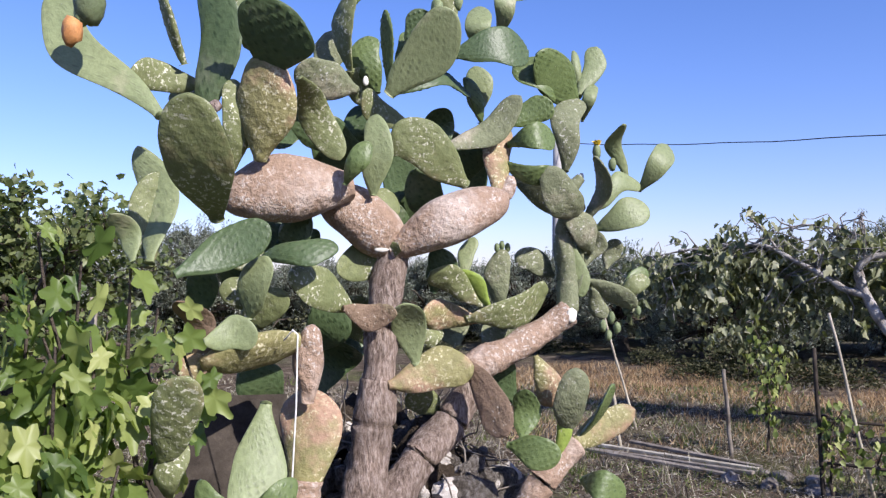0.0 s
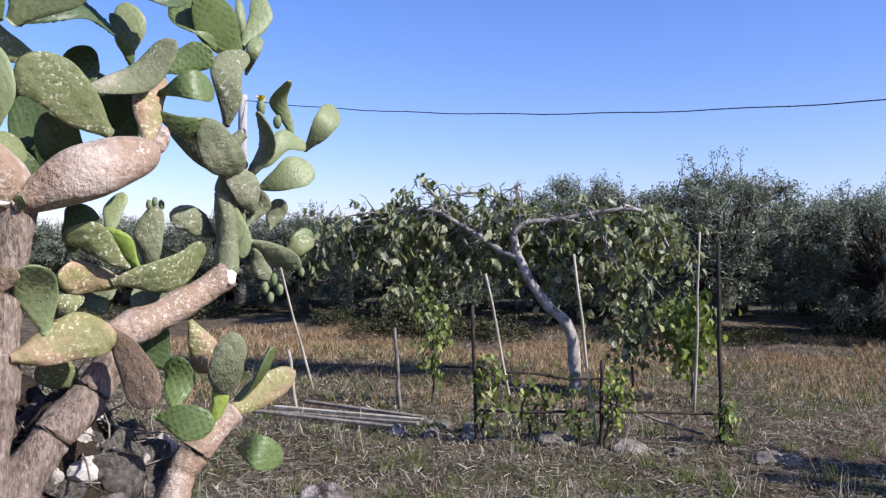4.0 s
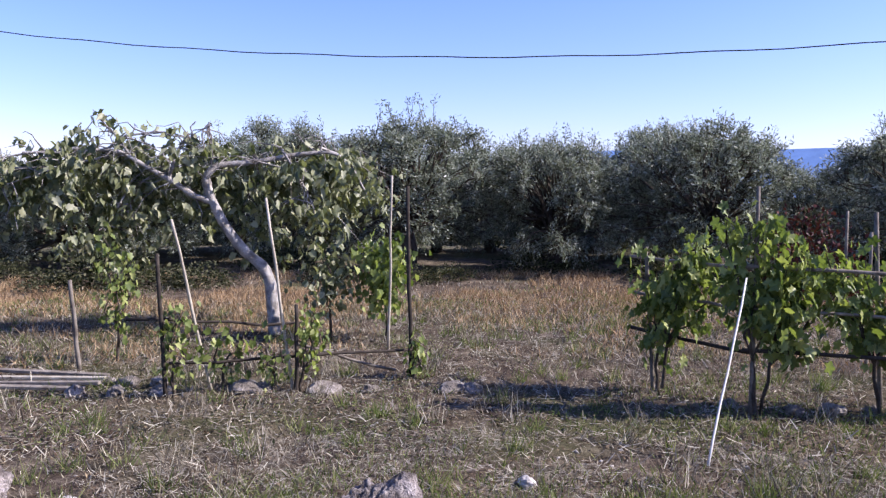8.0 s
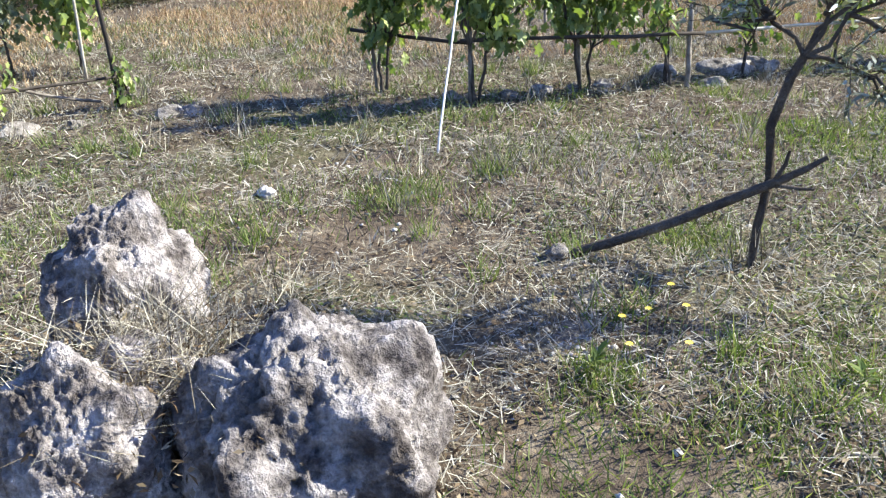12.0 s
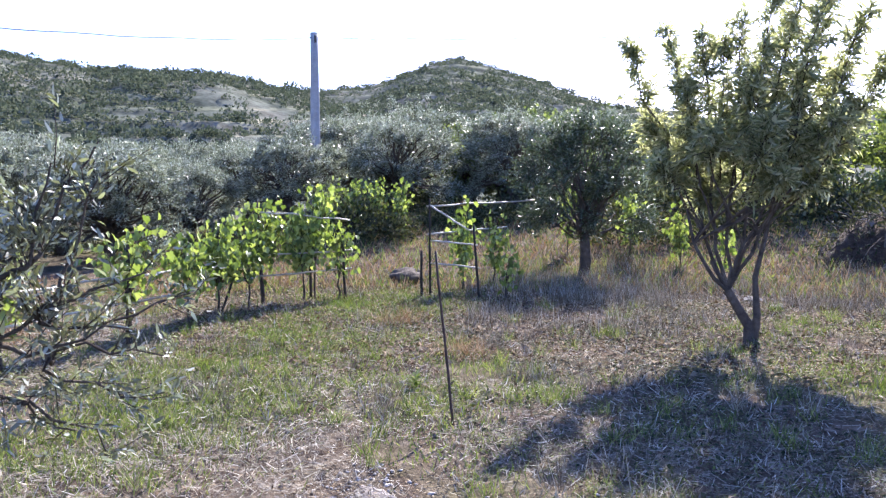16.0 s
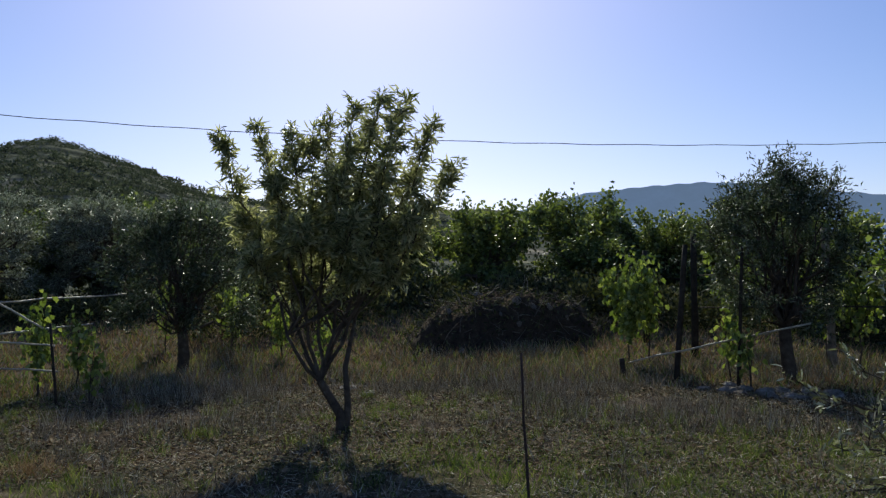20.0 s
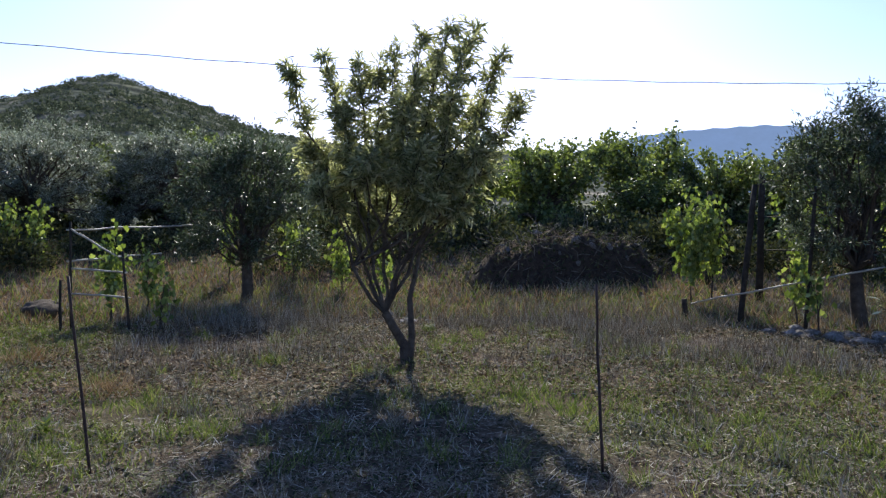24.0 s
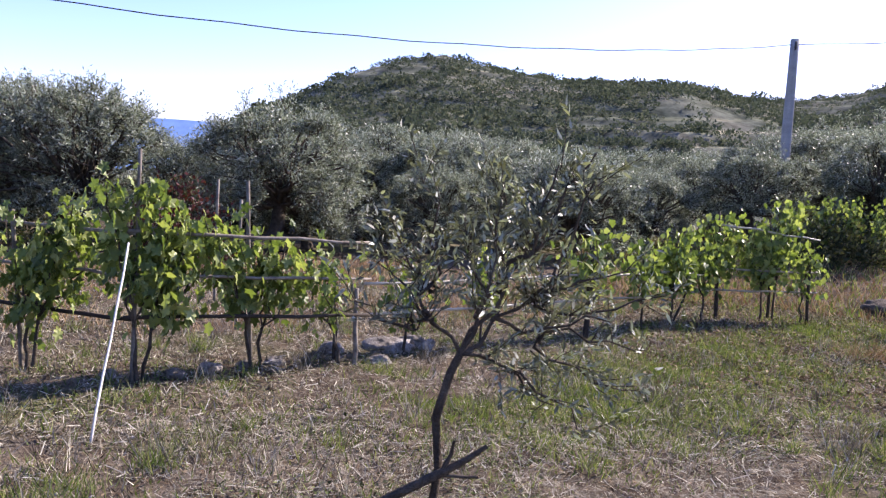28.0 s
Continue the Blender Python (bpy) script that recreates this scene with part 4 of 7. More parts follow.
for k, (x, y, h, w, n) in enumerate([(11.3, -6.5, 1.45, 0.5, 180), (11.6, -7.3, 1.2, 0.5, 120), (10.05, -6.5, 0.75, 0.3, 50), (12.6, -11.2, 1.3, 0.9, 220), (11.4, -11.4, 1.1, 0.8, 160), (10.0, -11.0, 0.9, 0.5, 60),
                                     (17.7, -6.7, 1.35, 1.0, 190), (17.5, -7.2, 1.3, 1.0, 190), (17.3, -7.7, 1.35, 1.0, 190), (16.9, -8.1, 1.3, 0.8, 160), (13.6, -10.4, 1.35, 0.9, 180)]):
    vine(x, y, h, w, n, 280 + k, (0.6, -0.8), 0.13)
# Row D, tall vines on thick posts at the field's end.
PD = [(4.27, -12.97, 2.2, 0.05, M_DARKWOOD, -0.17, -0.05), (3.21, -12.59, 2.1, 0.03, M_DARKWOOD, -0.09, -0.02), (5.05, -12.8, 0.35, 0.05, M_DARKWOOD, 0.05, 0), (4.75, -15.6, 2.3, 0.07, M_DARKWOOD, 0, 0), (2.35, -15.5, 2.45, 0.08, M_WOOD, 0.1, 0),
      (0.25, -14.4, 2.6, 0.09, M_WOOD, -0.05, 0), (6.0, -16.4, 1.9, 0.06, M_DARKWOOD, 0, 0)]
trellis("tall dark posts carrying dense green vines", PD, [((5.0, -12.85, 0.28), (2.2, -12.6, 1.0), 0.015, M_CANE), ((4.75, -15.6, 1.7), (0.2, -14.5, 1.9), 0.012, M_DARKWOOD), ((4.75, -15.6, 1.1), (0.2, -14.5, 1.2), 0.012, M_DARKWOOD)])
for k, (x, y, h, w, n) in enumerate([(5.55, -14.3, 2.0, 1.0, 720), (5.3, -14.6, 1.9, 0.6, 200), (4.3, -16.6, 2.0, 1.2, 260), (3.4, -12.8, 1.15, 0.5, 90), (3.0, -12.5, 1.0, 0.4, 50), (1.9, -15.4, 2.2, 1.0, 330), (1.2, -15.1, 2.3, 1.0, 330),
                                     (0.5, -14.7, 2.2, 0.9, 330), (-0.3, -14.3, 2.4, 1.2, 380), (-1.2, -14.0, 2.4, 1.2, 300), (2.5, -15.9, 2.0, 0.8, 220)]):
    vine(x, y, h, w, n, 310 + k, (0.95, -0.3), 0.14)

# Iron stakes.
stake("iron_stake", (4.89, -2.66, 0), (5.0, -2.58, 1.2), 0.010, M_IRON, "thin rusty iron stake in mown straw", group="iron stakes")
stake("iron_stake", (2.44, -4.62, 0), (2.53, -4.66, 1.18), 0.010, M_IRON, "thin rusty iron stake in mown straw", group="iron stakes")

# ---- prickly pear cactus ----
def cactus_material(name, base, alt, patch, patch_at, spot, spot_amt, areole, rough=0.6, grit=0.22, dots=1.0):
    """Waxy pad skin: mottled tone, corky patches, pale scale spots, rows of raised areoles."""
    m, nd, lk, b = material(name, rough)
    n1, n2, n3 = noise_tex(nd, lk, 7, 5, 0.6), noise_tex(nd, lk, 55, 3, 0.6), noise_tex(nd, lk, 3.2, 5, 0.65)
    col = mixc(nd, lk, n1.outputs[0], base, alt)
    pr = ramp(nd, (patch_at, (0, 0, 0)), (patch_at + 0.12, (1, 1, 1)))
    lk.new(n3.outputs[0], pr.inputs[0])
    col = mixc(nd, lk, pr.outputs[0], col, patch)
    ar = nd.new("ShaderNodeAttribute")
    ar.attribute_name = "areole"
    arm = nd.new("ShaderNodeMath")
    arm.operation = "MULTIPLY"
    arm.inputs[1].default_value = dots
    lk.new(ar.outputs["Fac"], arm.inputs[0])
    col = mixc(nd, lk, arm.outputs[0], col, areole)
    v2 = noise_tex(nd, lk, 75, 3, 0.65)
    sr = ramp(nd, (0.70 - 0.12 * spot_amt, (0, 0, 0)), (0.75 - 0.12 * spot_amt, (1, 1, 1)))
    lk.new(v2.outputs[0], sr.inputs[0])
    mask = nd.new("ShaderNodeMath")
    mask.operation = "MULTIPLY"
    sm = ramp(nd, (0.42, (0, 0, 0)), (0.60, (1, 1, 1)))
    lk.new(n1.outputs[0], sm.inputs[0])
    lk.new(sr.outputs[0], mask.inputs[0]), lk.new(sm.outputs[0], mask.inputs[1])
    col = mixc(nd, lk, mask.outputs[0], col, spot)
    g2 = ramp(nd, (0.3, (0.82,) * 3), (0.7, (1.1,) * 3))
    lk.new(n2.outputs[0], g2.inputs[0])
    lk.new(mixc(nd, lk, 1.0, col, g2.outputs[0], "MULTIPLY"), b.inputs["Base Color"])
    ad = nd.new("ShaderNodeMath")
    lk.new(arm.outputs[0], ad.inputs[0]), lk.new(n2.outputs[0], ad.inputs[1])
    n4 = noise_tex(nd, lk, 22, 5, 0.75)
    ad2 = nd.new("ShaderNodeMath")
    lk.new(ad.outputs[0], ad2.inputs[0]), lk.new(n4.outputs[0], ad2.inputs[1])
    bump(nd, lk, b, ad2.outputs[0], grit, 0.010)
    return m


SKIN = {
    "g": cactus_material("fresh_pad", (0.085, 0.125, 0.040), (0.147, 0.190, 0.070), (0.181, 0.200, 0.100), 0.60, (0.452, 0.420, 0.300), 0.0, (0.040, 0.065, 0.022), 0.42),
    # Darker copy of "g": dark green with shade put into the colour.
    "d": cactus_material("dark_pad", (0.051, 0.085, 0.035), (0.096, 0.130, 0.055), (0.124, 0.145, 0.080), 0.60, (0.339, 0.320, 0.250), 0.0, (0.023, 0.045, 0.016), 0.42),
    "b": cactus_material("young_pad", (0.203, 0.290, 0.045), (0.282, 0.350, 0.080), (0.249, 0.310, 0.090), 0.70, (0.452, 0.450, 0.300), 0.0, (0.136, 0.200, 0.040), 0.45),
    "l": cactus_material("glaucous_pad", (0.165, 0.205, 0.090), (0.240, 0.270, 0.135), (0.310, 0.300, 0.185), 0.58, (0.500, 0.500, 0.400), 0.0, (0.141, 0.165, 0.085), 0.48),
    "o": cactus_material("spotted_pad", (0.125, 0.150, 0.058), (0.195, 0.210, 0.090), (0.270, 0.225, 0.120), 0.60, (0.620, 0.610, 0.470), 1.15, (0.124, 0.125, 0.065), 0.6, 0.3, 0.6),
    "k": cactus_material("corky_pad", (0.130, 0.150, 0.078), (0.205, 0.215, 0.122), (0.290, 0.265, 0.185), 0.56, (0.520, 0.510, 0.440), 0.9, (0.102, 0.105, 0.065), 0.75, 0.45, 0.5),
    "y": cactus_material("yellowing_pad", (0.185, 0.180, 0.070), (0.275, 0.245, 0.105), (0.350, 0.225, 0.145), 0.48, (0.600, 0.560, 0.360), 1.2, (0.200, 0.180, 0.080), 0.65, 0.5, 0.2),
    "w": cactus_material("woody_pad", (0.245, 0.160, 0.105), (0.360, 0.265, 0.190), (0.450, 0.365, 0.295), 0.50, (0.540, 0.480, 0.420), 1.3, (0.240, 0.160, 0.115), 0.85, 0.9, 0.0),
    "p": cactus_material("brown_pad", (0.15, 0.095, 0.065), (0.22, 0.16, 0.10), (0.27, 0.24, 0.13), 0.56, (0.5, 0.45, 0.36), 0.6, (0.10, 0.07, 0.05), 0.75, 0.7, 0.2),
}
M_CBARK = bark_material("cactus_bark", (0.12, 0.088, 0.068), (0.255, 0.195, 0.155), (0.42, 0.35, 0.295))
M_CUT = rough_material("fresh_cut", ((0.3, (0.68, 0.64, 0.50)), (0.7, (0.85, 0.82, 0.72))), 20, 0.6, 0.2, 0.002)
M_FRUIT = rough_material("green_fruit", ((0.3, (0.12, 0.16, 0.07)), (0.7, (0.22, 0.26, 0.13))), 20, 0.6, 0.6, 0.006, 90)
M_ORANGE = rough_material("orange_fruit", ((0.3, (0.40, 0.16, 0.05)), (0.7, (0.55, 0.28, 0.10))), 20, 0.6, 0.4, 0.004, 90)
M_YELLOW = rough_material("yellow_petal", ((0.3, (0.75, 0.52, 0.05)), (0.7, (0.85, 0.68, 0.10))), 20, 0.6, 0.1, 0.002)
M_CORD = rough_material("white_cord", ((0.3, (0.6, 0.58, 0.52)), (0.7, (0.75, 0.73, 0.68))), 20, 0.8, 0.1, 0.001)

cactus = thing("prickly_pear", (-0.2, 2.75, 0.0), "huge old prickly pear cactus with woody trunk and many pads", "cactus")
cactus.location = (0, 0, 0)
KINDNAME = {"g": "fresh green pad", "d": "dark green pad with shade in its colour", "b": "bright young pad", "l": "smooth grey-green pad", "o": "old green pad with pale spots",
            "k": "old grey corky pad", "y": "yellowing old pad with brown bark", "w": "swollen pink-brown woody pad", "p": "brown withered pad"}
pad_rng = np.random.default_rng(77)


def pad(bx, by, bz, tx, ty, tz, width, turn, kind):
    """One pad from its narrow joint to its round tip; turn swings its face from the walk."""
    g = pad_rng
    b, t = np.array([bx, by, bz]), np.array([tx, ty, tz])
    L = np.linalg.norm(t - b)
    d = (t - b) / L
    face = unit(np.array([0.0, -1.0, 0.0]) - d * (-d[1]))
    side_v = np.cross(d, face)
    a = radians(turn)
    s = side_v * math.cos(a) + face * math.sin(a)
    n = face * math.cos(a) - side_v * math.sin(a)
    bumpy = {"g": 0.0055, "d": 0.0055, "b": 0.0040, "l": 0.0028, "k": 0.0030, "o": 0.0016, "p": 0.0015}.get(kind, 0.0)
    ns, nk = (52, 64) if bumpy and L * width > 0.02 else (34, 36)
    k = (1 - np.cos(np.linspace(0.0, 1, ns) * np.pi)) / 2
    km = 0.5 if kind == "w" else g.uniform(0.58, 0.72)
    w = np.where(k < km, np.sin(np.pi / 2 * np.clip(k / km, 0, 1)) ** (0.7 if kind == "w" else g.uniform(0.66, 0.88)), np.sqrt(np.clip(1 - ((k - km) / (1 - km)) ** 2, 0, 1)))
    w = w * width * (0.90 if kind == "w" else 0.88) / 2
    neck = (0.40 if kind == "w" else 0.20) * width / 2
    w = (w ** 3 + (neck * np.clip(1.15 - k * 1.6, 0, 1)) ** 3) ** (1 / 3)
    fat = {"w": 0.34, "y": 0.12, "k": 0.065, "o": 0.055}.get(kind, 0.040)
    thick = (width if kind in "wy" else 0.2) * fat * (0.55 + 0.9 * np.sqrt(np.clip(k * (1 - k) * 4, 0, 1)))
    thick = np.minimum(thick, np.maximum(w, 0.012))
    if kind not in "wy":
        thick[0:3] = np.maximum(thick[0:3], 0.020)
    an = np.linspace(0, 2 * np.pi, nk, endpoint=False)
    ca, sa = np.cos(an), np.sin(an)
    ca = np.sign(ca) * np.abs(ca) ** 0.85
    sa = np.sign(sa) * np.abs(sa) ** (1.0 if kind == "w" else 1.35)
    edge = 1 + 0.04 * np.sin(an[None] * 2 + g.uniform(0, 6) + 5 * k[:, None]) + 0.03 * np.sin(11 * k[:, None] + g.uniform(0, 6))
    edge = edge + np.sign(ca)[None] * (0.05 * np.sin(5 * k + g.uniform(0, 6)) + 0.018 * np.sin(15 * k + g.uniform(0, 6)))[:, None]
    curl = g.normal(0, 0.035) + (0.02 if kind in "lg" else 0.0)
    warp = g.normal(0, 0.12)
    P = (b + np.outer(k * L, d))[:, None] + (w[:, None] * ca[None] * edge)[..., None] * s + (thick[:, None] * sa[None])[..., None] * n
    across = (w[:, None] * ca[None])
    P = P + (g.normal(0, 0.10) * L * np.sin(np.pi * k) ** 2 * k)[:, None, None] * s
    P = P + ((curl * np.sin(np.pi * k) * 1.2)[:, None] + warp * across * k[:, None] + (g.uniform(-0.5, 3.2) if kind in "lgd" else 0.6) * across ** 2)[..., None] * n
    if kind in "wykop":
        amp = {"w": 0.0035, "y": 0.0022}.get(kind, 0.0012)
        q = P.reshape(-1, 3)
        ph = g.uniform(0, 6, 3)
        P = (q + (amp * (np.sin(q[:, 0] * 47 + ph[0]) * np.sin(q[:, 2] * 41 + ph[1]) + 0.6 * np.sin(q[:, 0] * 97 + q[:, 2] * 83 + ph[2]) + 0.5 * np.sin(q[:, 0] * 31 - q[:, 2] * 173 + ph[1])))[:, None] * n).reshape(P.shape)
    # Areoles stand in slanting rows, each on a low swelling.
    step_a = max(0.024, width / 8)
    ua, va = (across + 0.5 * (k * L)[:, None]) / step_a, ((k * L)[:, None] - 0.5 * across) / step_a
    dot = (np.clip(np.cos(2 * np.pi * ua), 0, 1) * np.clip(np.cos(2 * np.pi * va), 0, 1)) ** 1.3 * np.sign(sa)[None] * (np.abs(sa)[None] > 0.15)
    P = P + (bumpy * dot)[..., None] * n
    dots_at = np.concatenate([np.abs(dot).ravel() ** 3, [0, 0]])
    v = np.concatenate([P.reshape(-1, 3), [b, t]])
    i, j = np.arange(ns - 1)[:, None] * nk, np.arange(nk)[None]
    j2 = (j + 1) % nk
    quads = np.stack([i + j, i + j2, i + nk + j2, i + nk + j], -1).reshape(-1, 4)
    jj = np.arange(nk)
    c0, c1 = len(v) - 2, len(v) - 1
    caps = np.concatenate([np.stack([(jj + 1) % nk, jj, np.full(nk, c0)], 1), np.stack([(ns - 1) * nk + jj, (ns - 1) * nk + (jj + 1) % nk, np.full(nk, c1)], 1)])
    me = mesh_np("pad", v, [quads, caps], SKIN[kind], True)
    me.attributes.new("areole", "FLOAT", "POINT").data.foreach_set("value", dots_at.astype(np.float32))
    return put("pad", me, cactus, KINDNAME[kind])


def knobbly(name, pts, r0, r1, mat, parent, label="", ring=0.16, seed=1):
    """Woody stem: smooth run through the points, swollen between joint rings, with bark relief."""
    pts = np.array(pts, float)
    seg = np.concatenate([[0], np.cumsum(np.linalg.norm(np.diff(pts, axis=0), axis=1))])
    m = max(16, int(seg[-1] / 0.012))
    q = np.linspace(0, seg[-1], m)
    p = np.stack([np.interp(q, seg, pts[:, i]) for i in range(3)], 1)
    for _ in range(12):
        p[1:-1] = (p[:-2] + 2 * p[1:-1] + p[2:]) / 4
    g = np.random.default_rng(seed)
    r = np.linspace(r0, r1, m) * (1 + 0.06 * np.sin(q / ring * np.pi * 2 + seed)) * (1 - 0.13 * np.exp(-((q % ring) / 0.008) ** 2))
    sides = 24
    v, f = tube_arrays(p, r, sides)
    c = np.repeat(p, sides, 0)
    o = v - c
    a = np.tile(np.arange(sides) / sides * 2 * np.pi, m)
    zq = np.repeat(q, sides)
    rel = 1 + 0.035 * np.sin(a * 7 + 3 * np.sin(zq * 23)) + 0.03 * np.sin(a * 3 + zq * 31 + seed) + 0.02 * g.normal(size=len(a))
    v = c + o * rel[:, None]
    n = len(v)
    return put(name, mesh_np(name, v, [f, np.arange(sides)[None, ::-1], np.arange(n - sides, n)[None]], mat, True), parent, label)


def lump(name, xyz, size, mat, parent, seed=0, subdiv=2, rough=0.1, squash=(1, 1, 1), label=""):
    bm = bmesh.new()
    bmesh.ops.create_icosphere(bm, subdivisions=subdiv, radius=1)
    for v in bm.verts:
        k = 1 + rough * noise.noise(v.co * 1.7 + Vector((seed, seed * 0.37, 0))) * 2
        v.co = Vector((v.co.x * squash[0], v.co.y * squash[1], v.co.z * squash[2])) * size * k + Vector(xyz)
    return part(name, bm, mat, parent, label, True)


knobbly("trunk", [(-0.569, 2.877, -0.1), (-0.531, 2.900, 0.45), (-0.492, 2.922, 0.888), (-0.464, 2.939, 1.127), (-0.447, 2.949, 1.302)], 0.098, 0.070, M_CBARK, cactus, "thick brown fissured trunk", 0.25, 1)
knobbly("trunk", [(-0.447, 2.949, 1.266), (-0.439, 2.954, 1.448), (-0.428, 2.961, 1.591), (-0.392, 2.981, 1.794)], 0.060, 0.062, M_CBARK, cactus, "brown upper trunk", 0.2, 2)
knobbly("trunk", [(-0.491, 2.902, 0.35), (-0.392, 2.979, 0.872), (-0.278, 3.040, 1.025), (-0.167, 3.126, 1.124), (-0.098, 3.159, 1.238), (-0.082, 3.167, 1.325)], 0.080, 0.062, M_CBARK, cactus, "leaning brown side trunk", 0.3, 3)
knobbly("limb", [(-0.129, 3.135, 1.302), (-0.020, 3.168, 1.357), (0.100, 3.223, 1.404), (0.224, 3.278, 1.473), (0.321, 3.292, 1.537)], 0.064, 0.050, SKIN["w"], cactus, "woody limb ending in a pale cut", 0.2, 4)
knobbly("limb", [(0.013, 3.091, 0.4), (0.130, 3.146, 0.816), (0.212, 3.165, 0.919), (0.328, 3.216, 1.017)], 0.064, 0.052, SKIN["w"], cactus, "low woody limb", 0.22, 5)
knobbly("limb", [(0.322, 3.319, 1.536), (0.327, 3.339, 1.681), (0.303, 3.328, 1.892), (0.374, 3.357, 1.991)], 0.044, 0.036, SKIN["k"], cactus, "upright grey limb", 0.2, 6)
knobbly("limb", [(-0.682, 2.590, 0.4), (-0.674, 2.596, 0.973), (-0.667, 2.601, 1.027)], 0.055, 0.055, SKIN["w"], cactus, "", 0.2, 7)
knobbly("stub", [(0.285, 3.255, 2.00), (0.33, 3.262, 2.05), (0.364, 3.266, 2.088)], 0.034, 0.022, SKIN["k"], cactus, "short cut stub", 0.3, 8)
for x, y, z, s, sc, mt, lab in ((0.321, 3.238, 1.527, 0.028, (0.75, 0.22, 1.05), M_CUT, "pale fresh cut face"), (-0.438, 2.794, 1.762, 0.020, (1.4, 0.4, 0.4), M_CUT, "pale fresh cut face"), (0.366, 3.264, 2.092, 0.014, (0.8, 0.5, 1.2), M_CUT, "pale dry tip"),
                                (-0.500, 2.800, 2.349, 0.015, (0.7, 0.4, 1.2), M_CUT, "pale dry tip"), (-0.910, 2.332, 2.147, 0.022, (0.9, 0.5, 0.9), M_CBARK, "brown healed stub")):
    lump("cut_face", (x, y, z), s, mt, cactus, int(x * 50), 2, 0.12, sc, lab)
pad(-1.079, 2.387, 2.128, -1.457, 2.504, 2.517, 0.159, -20, 'l')
pad(-0.917, 2.429, 1.832, -0.934, 2.122, 2.133, 0.225, 8, 'o')
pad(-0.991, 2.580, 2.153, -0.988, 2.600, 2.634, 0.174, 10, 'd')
pad(-0.936, 2.677, 1.979, -0.910, 2.578, 2.290, 0.116, -20, 'o')
pad(-0.828, 2.625, 2.036, -0.790, 2.521, 2.358, 0.222, 8, 'y')
pad(-0.533, 2.890, 2.339, -0.742, 2.786, 2.380, 0.163, 8, 'k')
pad(-0.795, 2.551, 2.297, -0.747, 2.379, 2.478, 0.271, 8, 'd')
pad(-1.076, 2.629, 2.346, -1.133, 2.545, 2.554, 0.094, 58, 'o')
pad(-1.026, 2.681, 2.295, -1.202, 2.495, 2.281, 0.120, 8, 'o')
pad(-0.710, 2.649, 2.317, -0.584, 2.801, 2.073, 0.141, -8, 'o')
pad(-0.471, 2.840, 1.954, -0.462, 2.829, 2.239, 0.123, 8, 'l')
pad(-0.560, 2.717, 1.976, -0.481, 2.683, 2.116, 0.084, 8, 'g')
pad(-0.548, 2.834, 1.990, -0.974, 2.691, 1.924, 0.250, 0, 'w')
pad(-0.348, 2.999, 1.758, -0.658, 2.900, 1.984, 0.229, 0, 'w')
pad(-0.416, 2.949, 1.761, 0.030, 3.030, 1.985, 0.208, 0, 'w')
pad(-0.016, 3.144, 1.959, 0.067, 3.135, 2.071, 0.082, 0, 'w')
pad(-0.126, 3.022, 2.020, -0.398, 2.882, 2.214, 0.201, 8, 'o')
pad(-0.326, 2.983, 2.228, -0.514, 2.844, 2.314, 0.123, -8, 'o')
pad(-0.420, 2.874, 2.321, -0.199, 2.733, 2.582, 0.207, -8, 'l')
pad(-0.417, 2.960, 2.359, -0.435, 2.884, 2.632, 0.086, 55, 'g')
pad(-0.465, 3.068, 2.373, -0.510, 3.070, 2.591, 0.137, 8, 'g')
pad(-0.331, 3.131, 2.543, -0.297, 3.089, 2.711, 0.130, -8, 'd')
pad(-0.176, 3.050, 2.524, 0.123, 3.120, 2.556, 0.186, 8, 'd')
pad(-0.044, 3.293, 2.590, -0.059, 3.248, 2.783, 0.119, 8, 'l')
pad(0.030, 3.362, 2.699, 0.089, 3.345, 2.903, 0.109, -8, 'l')
pad(-0.396, 3.020, 2.363, -0.099, 3.188, 2.399, 0.117, 30, 'd')
pad(-0.055, 3.305, 2.343, -0.065, 3.312, 2.553, 0.134, 8, 'l')
pad(-0.044, 3.278, 2.308, -0.124, 3.191, 2.473, 0.087, -27, 'g')
pad(-0.564, 2.999, 2.433, -0.553, 2.941, 2.731, 0.140, 53, 'o')
pad(-0.203, 3.013, 2.158, 0.090, 3.095, 2.377, 0.133, 15, 'k')
pad(-0.004, 3.104, 1.995, 0.043, 3.230, 2.292, 0.138, -8, 'y')
pad(0.056, 3.197, 2.286, 0.231, 3.182, 2.377, 0.131, 8, 'g')
pad(0.049, 3.176, 2.202, 0.238, 3.167, 2.224, 0.135, 8, 'g')
pad(0.024, 3.171, 2.138, 0.248, 3.260, 2.100, 0.109, -38, 'g')
pad(0.365, 3.344, 2.395, 0.171, 3.180, 2.580, 0.194, 8, 'g')
pad(0.319, 3.382, 2.416, 0.084, 3.267, 2.544, 0.179, -8, 'g')
pad(0.376, 3.344, 2.442, 0.466, 3.403, 2.674, 0.111, 8, 'l')
pad(0.378, 3.385, 2.469, 0.362, 3.399, 2.655, 0.048, -20, 'l')
pad(0.399, 3.393, 2.349, 0.446, 3.382, 2.506, 0.068, 8, 'l')
pad(0.303, 3.285, 2.116, 0.353, 3.337, 2.435, 0.151, 0, 'k')
pad(0.370, 3.349, 1.936, 0.189, 3.123, 2.104, 0.171, 8, 'k')
pad(0.336, 3.400, 1.942, 0.118, 3.436, 2.153, 0.141, 37, 'k')
pad(0.437, 3.394, 1.789, 0.309, 3.268, 1.953, 0.137, -8, 'k')
pad(0.613, 3.456, 2.096, 0.542, 3.268, 2.314, 0.083, 8, 'l')
